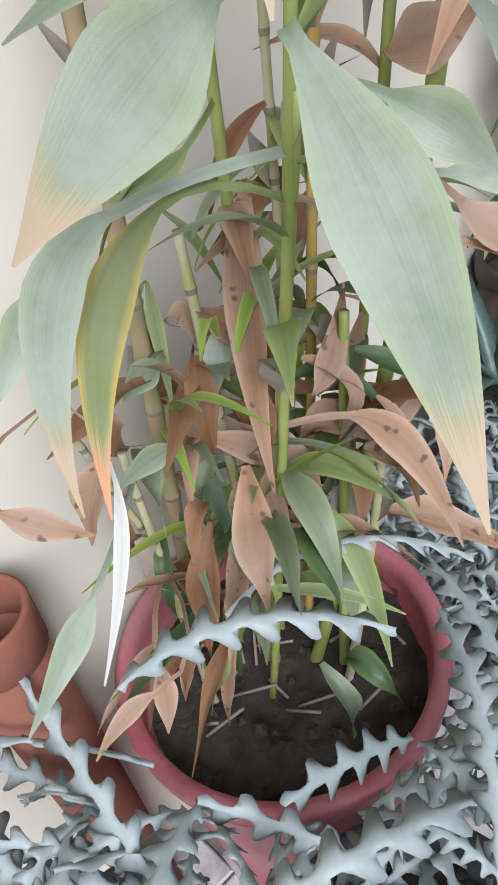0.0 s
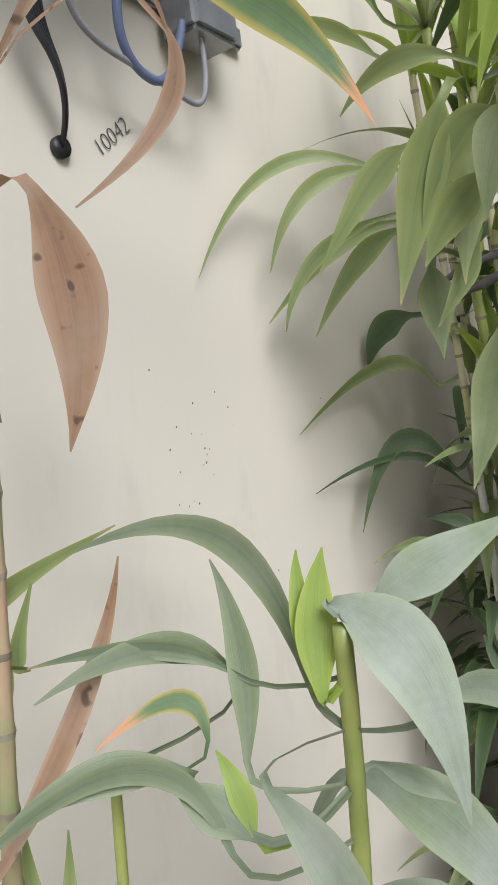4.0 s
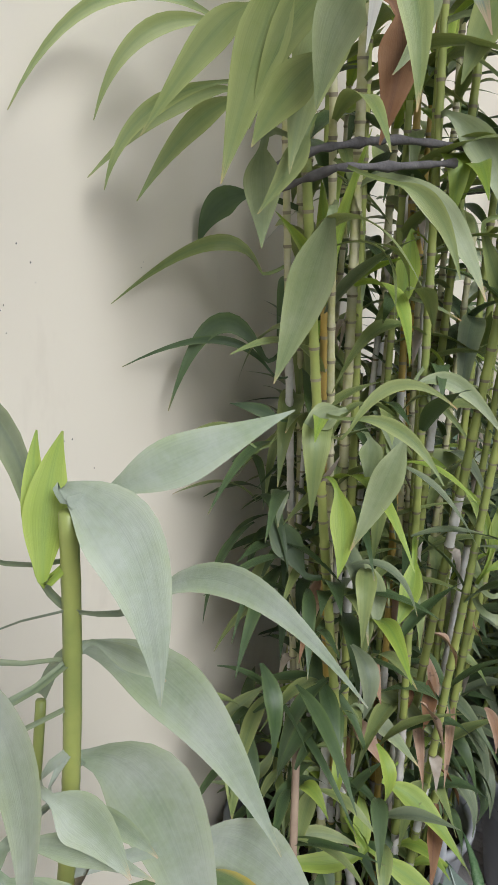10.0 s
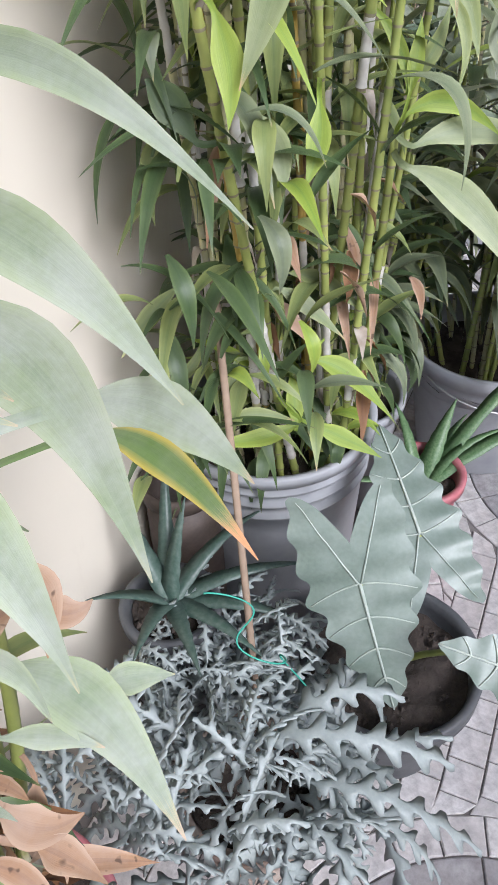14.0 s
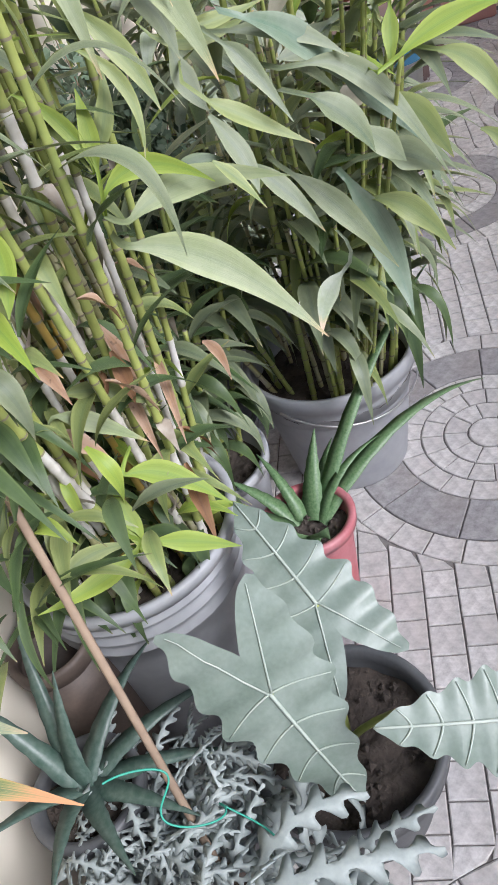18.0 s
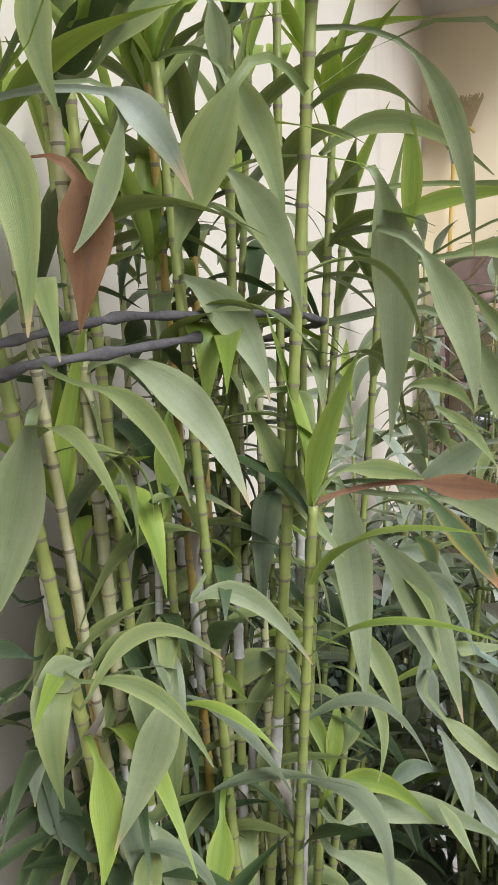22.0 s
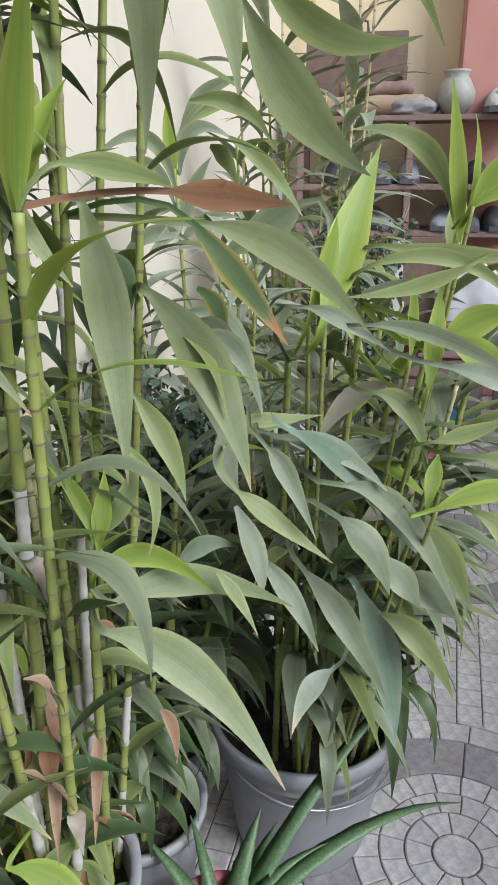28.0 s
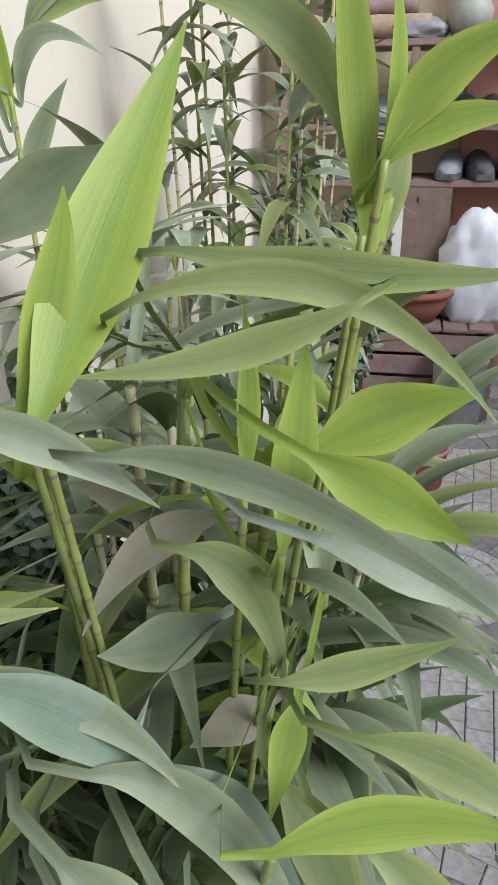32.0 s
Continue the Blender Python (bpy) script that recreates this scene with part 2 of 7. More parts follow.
CARTON = plain("brown_case", (0.15, 0.10, 0.08), (0.22, 0.16, 0.13), 0.8, 25)
CLOTH_GREY = plain("grey_cloth", (0.20, 0.20, 0.21), (0.32, 0.32, 0.33), 0.95, 40)
SHOE_WHITE = plain("white_shoe", (0.62, 0.62, 0.60), (0.45, 0.45, 0.45), 0.7, 60)
SHOE_DARK = plain("dark_shoe", (0.05, 0.055, 0.065), (0.12, 0.125, 0.14), 0.6, 60)
SHOE_GREY = plain("grey_shoe", (0.28, 0.30, 0.33), (0.18, 0.19, 0.22), 0.8, 60)
BAG = plain("white_sack", (0.72, 0.73, 0.76), (0.56, 0.58, 0.64), 0.4, 15, relief=0.3, dist=0.004)
SHRUB = plain("shrub_leaf", (0.06, 0.11, 0.06), (0.16, 0.21, 0.14), 0.6, 60)
CACTUS = plain("fishbone_cactus", (0.25, 0.29, 0.275), (0.39, 0.43, 0.415), 0.55, 40)
ALOE = plain("aloe_skin", (0.06, 0.14, 0.05), (0.19, 0.28, 0.14), 0.45, 230)
GAST = plain("gasteria_skin", (0.035, 0.075, 0.055), (0.11, 0.15, 0.125), 0.42, 140)
ALOC = plain("alocasia_blade", (0.13, 0.175, 0.14), (0.27, 0.32, 0.28), 0.4, 18)
VEIN = plain("alocasia_vein", (0.46, 0.51, 0.45), (0.36, 0.42, 0.36), 0.5, 40)
TWINE = plain("green_twine", (0.05, 0.38, 0.27), (0.04, 0.30, 0.22), 0.5, 40)
JUG = plain("stoneware", (0.36, 0.37, 0.33), (0.26, 0.27, 0.24), 0.5, 30)


def wall_material(name, base, base2):
    m, nt, b = material(name, 0.75)
    f, g = noise_of(nt, 1.4, 5.0), noise_of(nt, 90.0, 3.0)
    c = mix(nt, ramp(nt, f, 0.3, 0.7), base, base2)
    s = noise_of(nt, 5.0, 6.0, 0.7, stretch=(1.0, 1.0, 0.35))
    c = mix(nt, mathn(nt, "MULTIPLY", ramp(nt, s, 0.56, 0.74), 0.35), c, (0.42, 0.37, 0.30))
    nt.links.new(c, b.inputs["Base Color"])
    bump(nt, b, mathn(nt, "ADD", f, mathn(nt, "MULTIPLY", g, 0.12)), 0.2, 0.004)
    return m


def stone_material(name, c1, c2):
    m, nt, b = material(name, 0.7)
    info = nt.nodes.new("ShaderNodeObjectInfo")
    geo = nt.nodes.new("ShaderNodeNewGeometry")
    r = mathn(nt, "FRACT", mathn(nt, "ADD", info.outputs["Random"], geo.outputs["Random Per Island"]))
    f = noise_of(nt, 45.0, 6.0, 0.7)
    g = noise_of(nt, 5.0, 3.0)
    c = mix(nt, r, c1, c2)
    c = mix(nt, ramp(nt, f, 0.35, 0.7), tuple(0.62 * v for v in c1), c)
    c = mix(nt, mathn(nt, "MULTIPLY", ramp(nt, g, 0.45, 0.7), 0.4), c, (0.30, 0.26, 0.23))
    nt.links.new(c, b.inputs["Base Color"])
    bump(nt, b, f, 0.5, 0.003)
    return m


WALL = wall_material("cream_paint", (0.72, 0.67, 0.555), (0.67, 0.625, 0.525))
WALL_END = wall_material("yellow_cream_paint", (0.82, 0.72, 0.50), (0.78, 0.68, 0.47))
CEIL = plain("ceiling_paint", (0.70, 0.68, 0.65), (0.76, 0.74, 0.70), 0.85, 3, relief=0.05)
GROUT = plain("grout", (0.16, 0.145, 0.135), (0.24, 0.225, 0.21), 0.95, 20)
STONE_LIGHT = stone_material("light_stone", (0.60, 0.575, 0.555), (0.80, 0.78, 0.755))
STONE_DARK = stone_material("dark_stone", (0.33, 0.315, 0.32), (0.43, 0.42, 0.42))
GROUND = plain("outside_ground", (0.22, 0.20, 0.18), (0.30, 0.28, 0.25), 0.95, 3)


def clear_material():
    m, nt, b = material("clear_cover", 0.05)
    b.inputs["Base Color"].default_value = (0.85, 0.87, 0.88, 1)
    b.inputs["Transmission Weight"].default_value = 0.96
    b.inputs["IOR"].default_value = 1.15
    return m


CLEAR = clear_material()


# ---- builders ----
def mesh_from(name, verts, faces, mat, smooth=True, uvs=None):
    me = bpy.data.meshes.new(name)
    me.from_pydata([tuple(v) for v in verts], [], faces)
    if uvs is not None:
        layer = me.uv_layers.new(name="UVMap")
        idx = np.empty(len(me.loops), dtype=np.int32)
        me.loops.foreach_get("vertex_index", idx)
        layer.data.foreach_set("uv", np.asarray(uvs, dtype=np.float32)[idx].ravel())
    me.materials.append(mat)
    if smooth:
        me.polygons.foreach_set("use_smooth", [True] * len(me.polygons))
    me.update()
    return me


def part(name, me, parent, label=""):
    ob = new(name, me)
    ob.parent = parent
    if label:
        ob["label"] = label
    return ob


def thing(name, place, label, category, group="", kind=""):
    ob = new(name)
    ob.location = place
    ob.empty_display_size = 0.05
    return tagged(ob, label, category, group, kind)


def local(parent, p):
    """World place to the place under a thing that is only moved."""
    return Vector(p) - parent.location


def bezier(p0, p1, p2, n):
    return [(1 - t) ** 2 * p0 + 2 * t * (1 - t) * p1 + t * t * p2 for t in (k / n for k in range(n + 1))]


def tube_mesh(name, pts, radii, mat, sides=8, caps=True):
    pts = [Vector(p) for p in pts]
    verts, faces, ref = [], [], None
    for k, p in enumerate(pts):
        d = (pts[min(k + 1, len(pts) - 1)] - pts[max(k - 1, 0)]).normalized()
        if ref is None:
            ref = d.orthogonal().normalized()
        ref = (ref - d * ref.dot(d)).normalized()
        b = d.cross(ref)
        r = radii[k] if isinstance(radii, (list, tuple)) else radii
        verts += [p + r * (math.cos(2 * math.pi * j / sides) * ref + math.sin(2 * math.pi * j / sides) * b) for j in range(sides)]
    for k in range(len(pts) - 1):
        for j in range(sides):
            j2 = (j + 1) % sides
            faces.append((k * sides + j, k * sides + j2, (k + 1) * sides + j2, (k + 1) * sides + j))
    if caps:
        faces.append(tuple(reversed(range(sides))))
        faces.append(tuple(range((len(pts) - 1) * sides, len(pts) * sides)))
    return mesh_from(name, verts, faces, mat)


def lathe_mesh(name, profile, mat, seg=40, wobble=0.0):
    """Turns (radius, height) pairs round z."""
    verts, faces, n = [], [], len(profile)
    for j in range(seg):
        a = 2 * math.pi * j / seg
        for r, z in profile:
            rr = r * (1 + wobble * math.sin(3 * a + 1) + wobble * math.sin(7 * a + z * 20))
            verts.append((rr * math.cos(a), rr * math.sin(a), z))
    for j in range(seg):
        j2 = (j + 1) % seg
        for k in range(n - 1):
            faces.append((j * n + k, j2 * n + k, j2 * n + k + 1, j * n + k + 1))
    return mesh_from(name, verts, faces, mat)


def box_mesh(name, size, mat, at=(0, 0, 0), bevel=0.004):
    bm = bmesh.new()
    bmesh.ops.create_cube(bm, size=1.0)
    bmesh.ops.scale(bm, vec=size, verts=bm.verts)
    if bevel:
        bmesh.ops.bevel(bm, geom=bm.edges[:], offset=min(bevel, 0.4 * min(size)), segments=2, affect="EDGES")
    bmesh.ops.translate(bm, vec=at, verts=bm.verts)
    me = bpy.data.meshes.new(name)
    bm.to_mesh(me)
    bm.free()
    me.materials.append(mat)
    return me


def blade_width(s, neck=0.18, peak=0.41):
    """Relative half width along a strap leaf: narrow neck, long even middle, fine tip."""
    if s < peak:
        q = s / peak
        return neck + (1 - neck) * math.sin(q * math.pi / 2) ** 1.2
    q = (s - peak) / (1 - peak)
    return max(0.0, 1 - q ** 1.5) ** 1.2


def blade(parent, base, mid, tip, width, mat, fold=0.25, roll=0.0, curl=0.0, wave=0.0, n=14, neck=0.18, peak=0.41, name="leaf", label="", root=None):
    """One strap leaf along a bent middle line from base to tip; roll twists it about its length, curl adds twist to the tip."""
    base, mid, tip = (local(parent, p) for p in (base, mid, tip))
    pts = bezier(base, mid, tip, n)
    lead = 0
    if root is not None:
        r0 = local(parent, root)
        lead = 4
        bend = base - (mid - base).normalized() * 0.4 * (base - r0).length
        pts = bezier(r0, bend, base, lead)[:-1] + pts
    flat = (tip - base)
    flat.z = 0
    side0 = flat.normalized().cross(Vector((0, 0, 1))) if flat.length > 1e-4 else Vector((1, 0, 0))
    verts, uvs, faces = [], [], []
    ph = random.random() * 6
    for k, p in enumerate(pts):
        s = max(0.0, (k - lead) / n)
        d = (pts[min(k + 1, n + lead)] - pts[max(k - 1, 0)]).normalized()
        side = (side0 - d * side0.dot(d))
        side = side.normalized() if side.length > 1e-4 else d.orthogonal().normalized()
        side = Matrix.Rotation(radians(roll + curl * s * s), 3, d) @ side
        up = side.cross(d)
        w = 0.5 * width * blade_width(s, neck, peak) + 0.0004
        f = fold * (1.4 - s)
        for c in (-1, -0.5, 0, 0.5, 1):
            lift = abs(c) * f * w + wave * w * math.sin(9 * s + ph + (2 if c > 0 else 0)) * abs(c)
            verts.append(p + side * (c * w) + up * lift)
            uvs.append((0.5 + 0.5 * c * min(1, 0.4 + blade_width(s, neck, peak)), s))
    for k in range(n + lead):
        for c in range(4):
            q = k * 5 + c
            faces.append((q, q + 1, q + 6, q + 5))
    return part(name, mesh_from(name, verts, faces, mat, uvs=uvs), parent, label)


def arc_leaf(parent, base, azim, elev, length, width, droop, mat, **more):
    """A leaf from its base by compass azimuth (degrees from +x), first slope and droop."""
    def way(el):
        return Vector((math.cos(radians(azim)) * math.cos(radians(el)), math.sin(radians(azim)) * math.cos(radians(el)), math.sin(radians(el))))
    b = Vector(base)
    m = b + way(elev) * length * 0.45
    return blade(parent, b, m, m + way(elev - droop) * length * 0.58, width, mat, **more)


def cane(parent, base, top, radius, mat, gap=0.045, bow=(0, 0, 0), label="", white=(), ring=True):
    """A jointed cane with swollen nodes; white: stretches (from, to) along it with bare whitish skin."""
    b, t = Vector(base), Vector(top)
    m = (b + t) / 2 + Vector(bow)
    length = (t - b).length
    count = max(3, int(length / gap))
    pts, radii = [], []
    ob = None
    for k in range(count):
        for q, r in ((0.0, 1.16 if ring else 1.04), (0.10, 1.0), (0.55, 0.95 if ring else 0.99), (0.90, 1.0)):
            s = (k + q) / count
            pts.append((1 - s) ** 2 * b + 2 * s * (1 - s) * m + s * s * t)
            radii.append(radius * r * (1 - 0.25 * s))
    pts = [local(parent, p) for p in pts]
    ob = part("cane", tube_mesh("cane", pts, radii, mat), parent, label)
    for lo, hi in white:
        a0, a1 = int(lo * len(pts)), int(hi * len(pts))
        part("bare_skin", tube_mesh("bare_skin", pts[a0:a1], [r * 1.05 for r in radii[a0:a1]], CANE_WHITE, caps=False), ob)
    ob.data.materials.append(RING)
    for poly in ob.data.polygons:
        if ring and (poly.index // 8) % 4 == 3:
            poly.material_index = 1
    return lambda s: (1 - s) ** 2 * b + 2 * s * (1 - s) * m + s * s * t


def soil_disc(parent, radius, z, mat=SOIL):
    verts, faces = [(0, 0, z + 0.008)], []
    rings, seg = 12, 36
    for i in range(1, rings + 1):
        r = radius * i / rings
        for j in range(seg):
            a = 2 * math.pi * j / seg
            v = Vector((r * math.cos(a), r * math.sin(a), 0))
            h = 0.014 * noise.noise(v * 22 + parent.location) + 0.009 * noise.noise(v * 70)
            verts.append((v.x, v.y, z + h))
    for j in range(seg):
        faces.append((0, 1 + j, 1 + (j + 1) % seg))
        for i in range(rings - 1):
            o, o2 = 1 + i * seg, 1 + (i + 1) * seg
            faces.append((o + j, o2 + j, o2 + (j + 1) % seg, o + (j + 1) % seg))
    part("soil", mesh_from("soil", verts, faces, mat), parent, "dark crumbly potting soil")
    cv, cf = [], []
    for _ in range(70):
        a, r = random.uniform(0, 6.28), radius * math.sqrt(random.uniform(0, 0.9))
        s = random.uniform(0.002, 0.008)
        o = len(cv)
        c = Vector((r * math.cos(a), r * math.sin(a), z + s * 0.5))
        cv += [c + Vector(d) * s * random.uniform(0.7, 1.2) for d in ((1, 0, 0), (-1, 0, 0), (0, 1, 0), (0, -1, 0), (0, 0, 1), (0, 0, -1))]
        cf += [(o, o + 2, o + 4), (o + 2, o + 1, o + 4), (o + 1, o + 3, o + 4), (o + 3, o, o + 4), (o + 2, o, o + 5), (o + 1, o + 2, o + 5), (o + 3, o + 1, o + 5), (o, o + 3, o + 5)]
    part("loose_soil", mesh_from("loose_soil", cv, cf, mat, smooth=False), parent)["kind"] = "stuff"


def pot(parent, r_top, r_base, height, mat, lip=0.012, ribs=(), label="", wall=0.004, soil=0.05):
    prof = [(0.001, 0.0), (r_base, 0.0), (r_base + 0.001, 0.004)]
    hs = sorted([height * k / 10 for k in range(1, 10)] + [h + d for h in ribs for d in (-0.007, -0.004, 0.0, 0.004)])
    for h in hs:
        r = r_base + (r_top - r_base) * h / height
        for rib in ribs:
            if rib - 0.0045 <= h <= rib + 0.0005:
                r += 0.006
        prof.append((r, h))
    prof += [(r_top, height - lip * 1.6), (r_top + 0.007, height - lip * 1.5), (r_top + 0.008, height - 0.003), (r_top + 0.004, height)]
    prof += [(r_top - wall, height - 0.003), (r_top - wall - 0.002, height - lip), (r_top - wall - 0.006, height - soil - 0.02), (0.001, height - soil - 0.02)]
    p = part("pot", lathe_mesh("pot", prof, mat, 48), parent, label)
    soil_disc(parent, r_top - wall - 0.004, height - soil)
    return p
# ---- structure ----
X0, X1, H = -1.7, 4.25, 2.84


def slab(name, lo, hi, mat, label, bevel=0.0):
    size = [b - a for a, b in zip(lo, hi)]
    ob = new(name, box_mesh(name, size, mat, bevel=bevel))
    ob.location = [(a + b) / 2 for a, b in zip(lo, hi)]
    return tagged(ob, label, name.split("_")[0], kind="structure")


slab("wall_north", (X0, 0.0, -0.1), (X1, 0.15, H), WALL, "cream painted plaster wall with faint stains")
slab("wall_east", (X1, -4.0, -0.1), (X1 + 0.15, 0.15, H), WALL_END, "cream painted plaster wall behind the shoe rack")
slab("ceiling", (X0, -0.6, H), (3.5, 0.15, H + 0.14), CEIL, "grey painted concrete ceiling slab")
slab("ceiling_end", (3.5, -0.85, H), (X1 + 0.15, 0.15, H + 0.14), CEIL, "grey painted concrete ceiling slab over the rack")
slab("pillar", (4.08, -1.40, 0.0), (X1 - 0.002, -0.825, H - 0.002), PINK, "salmon pink painted pillar", 0.006)
# Unseen wall, added to keep low sky light off the lower plants.
slab("wall_south", (X0, -2.35, -0.1), (X1, -2.2, 1.45), WALL, "unseen cream wall added to block low sky light")
ground = slab("ground", (-60, -90, -0.4), (60, 90.0, -0.102), GROUND, "bare ground outside")

# Floor: pressed stone pattern of circles set in a square grid, a little askew to the wall.
PAVE_AT, PAVE_TURN, STEP = Vector((1.338, -0.706, 0.0)), radians(-4.9), 1.085
floor = new("floor", box_mesh("floor", (X1 - X0, 3.6, 0.1), GROUT, bevel=0))
floor.location = ((X0 + X1) / 2, -1.8, -0.0535)
tagged(floor, "grey stone mosaic floor with circles and square setts", "floor", kind="structure")


def pave(u, v):
    c, s = math.cos(PAVE_TURN), math.sin(PAVE_TURN)
    return Vector((PAVE_AT.x + c * u - s * v, PAVE_AT.y + s * u + c * v, 0.0))


def sett(poly, gap=0.0017):
    """A bevelled sett over its outline, in floor coordinates."""
    mid = sum(poly, Vector((0, 0, 0))) / len(poly)
    def inset(d, z):
        return [p + (mid - p).normalized() * d + Vector((0, 0, z)) for p in poly]
    return [inset(gap, -0.0035), inset(gap, -0.0008), inset(gap + 0.0025, random.uniform(0.0, 0.0012))]


def ring_poly(cu, cv, r0, r1, a0, a1):
    k = 5
    out = [(cu + r1 * math.cos(a0 + (a1 - a0) * j / k), cv + r1 * math.sin(a0 + (a1 - a0) * j / k)) for j in range(k + 1)]
    inn = [(cu + r0 * math.cos(a1 + (a0 - a1) * j / k), cv + r0 * math.sin(a1 + (a0 - a1) * j / k)) for j in range(k + 1)] if r0 > 0 else []
    return out + inn


centres = [(i * STEP, j * STEP) for i in range(-3, 4) for j in range(-2, 2)] + [((i + 0.5) * STEP, (j + 0.5) * STEP) for i in range(-3, 3) for j in range(-3, 2)]
RINGS = ((0.0, 0.043, 1, 0), (0.043, 0.090, 10, 0), (0.090, 0.135, 16, 0), (0.135, 0.182, 20, 0), (0.182, 0.277, 11, 1), (0.277, 0.330, 30, 0))
polys = []
for cu, cv in centres:
    for r0, r1, count, dark in RINGS:
        turn = random.random()
        if count == 1:
            polys.append((dark, [(cu + r1 * math.cos(j * math.pi / 8), cv + r1 * math.sin(j * math.pi / 8)) for j in range(16)]))
        else:
            for j in range(count):
                polys.append((dark, ring_poly(cu, cv, r0, r1, 2 * math.pi * (j + turn) / count, 2 * math.pi * (j + 1 + turn) / count)))
CELL, R_OUT = STEP / 20, 0.33
for i in range(-60, 60):
    for j in range(-60, 30):
        jitter = (0.25 * CELL if j % 2 else 0)
        corners = [(i * CELL + jitter, j * CELL), ((i + 1) * CELL + jitter, j * CELL), ((i + 1) * CELL + jitter, (j + 1) * CELL), (i * CELL + jitter, (j + 1) * CELL)]
        inside, moved = 0, []
        for u, v in corners:
            for cu, cv in centres:
                d = math.hypot(u - cu, v - cv)
                if d < R_OUT:
                    inside += 1
                    u, v = cu + (u - cu) / max(d, 1e-6) * R_OUT, cv + (v - cv) / max(d, 1e-6) * R_OUT
                    break
            moved.append((u, v))
        area = 0.5 * abs(sum(moved[k][0] * moved[(k + 1) % 4][1] - moved[(k + 1) % 4][0] * moved[k][1] for k in range(4)))
        if inside < 4 and area > 0.15 * CELL * CELL:
            polys.append((0, moved))
near, rest = [], {0: ([], []), 1: ([], [])}
for dark, poly in polys:
    world_poly = [pave(*p) for p in poly]
    mid = sum(world_poly, Vector((0, 0, 0))) / len(poly)
    if not (X0 < mid.x < X1 - 0.05 and -3.4 < mid.y < -0.03):
        continue
    rows3 = sett(world_poly)
    n = len(poly)
    faces = [(k, (k + 1) % n, n + (k + 1) % n, n + k) for k in range(n)] + [(n + k, n + (k + 1) % n, 2 * n + (k + 1) % n, 2 * n + k) for k in range(n)] + [tuple(range(2 * n, 3 * n))]
    verts = rows3[0] + rows3[1] + rows3[2]
    if 0.55 < mid.x < 2.35 and -1.0 < mid.y < -0.45 and len(near) < 300:
        near.append((dark, mid, verts, faces))
    else:
        vs, fs = rest[dark]
        o = len(vs)
        vs += verts
        fs += [tuple(o + q for q in f) for f in faces]
SETTS = near
for dark in (0, 1):
    ob = part("setts", mesh_from("setts", rest[dark][0], rest[dark][1], STONE_DARK if dark else STONE_LIGHT, smooth=False), floor, "dark grey setts in rings" if dark else "light grey stone setts")
    ob.matrix_parent_inverse = floor.matrix_world.inverted() if False else Matrix.Translation(-Vector(floor.location))
    tagged(ob, kind="stuff")
for dark, mid, verts, faces in near:
    ob = part("sett", mesh_from("sett", [v - mid for v in verts], faces, STONE_DARK if dark else STONE_LIGHT, smooth=False), floor)
    ob.location = mid - Vector(floor.location)

# ---- potted plants ----
CANES = {}


def add_cane(plant, *args, **more):
    f = cane(plant, *args, **more)
    CANES.setdefault(plant.name, []).extend(f(k / 30) for k in range(31))
    return f


def leaf(plant, base, mid, tip, width, kind, roll=0.0, label=""):
    """A leaf with its stalk led back to the nearest cane."""
    b = Vector(base)
    if kind == "fresh" and plant.name == "potted_bushy_dracaena" and all((b - q).length > 0.02 for q in SHOOTS):
        SHOOTS.append(b)
    best = min((p for p in CANES[plant.name] if p.z < b.z + 0.03), key=lambda p: (p - b).length, default=None)
    root = best if best is not None and 0.006 < (best - b).length < 0.2 else None
    return blade(plant, base, mid, tip, width, LEAF[kind], fold=random.uniform(0.12, 0.3), roll=roll + random.uniform(-6, 6), curl=random.uniform(-25, 25), wave=random.uniform(0, 0.12), root=root, label=label)


def crown(plant, f, lo, hi, count, length, width, kinds, azim0=0.0, toward=None, elev=(20, 60), droop=(50, 120)):
    """Leaves spiralling up a cane between two heights along it."""
    for k in range(count):
        s = lo + (hi - lo) * k / max(1, count - 1)
        az = azim0 + 137.5 * k + random.uniform(-25, 25)
        if toward is not None and random.random() < 0.55:
            az = toward + random.uniform(-60, 60)
        late = k / max(1, count - 1)
        p = f(s)
        ln = length * random.uniform(0.75, 1.15) * (1 - 0.25 * late)
        if p.y + ln * 0.7 * math.sin(radians(az)) > -0.01:
            az = -az
        arc_leaf(plant, p, az, elev[0] + (elev[1] - elev[0]) * late + random.uniform(-10, 10), ln, width * random.uniform(0.8, 1.15), droop[1] + (droop[0] - droop[1]) * late + random.uniform(-15, 15), LEAF[random.choice(kinds)], fold=random.uniform(0.1, 0.35), roll=random.uniform(-12, 12), curl=random.uniform(-30, 30), wave=random.uniform(0, 0.1))


def tip_shoot(plant, p, count, length, width, kind):
    """The unrolled young leaves that stand at a cane's end."""
    a0 = random.uniform(0, 360)
    for k in range(count):
        arc_leaf(plant, p, a0 + 140 * k, 82 - 9 * k, length * (1 - 0.1 * k), width, 10 + 14 * k, LEAF[kind], fold=0.6)


def sheath(plant, f, s, size=0.035):
    p, az = f(s), random.uniform(0, 360)
    blade(plant, p, p + Vector((0.3 * size * math.cos(az), 0.3 * size * math.sin(az), 0.5 * size)), p + Vector((0.5 * size * math.cos(az), 0.5 * size * math.sin(az), size * random.choice((-0.9, 1.0)))), 0.016, SHEATH, name="dry_sheath", n=5)


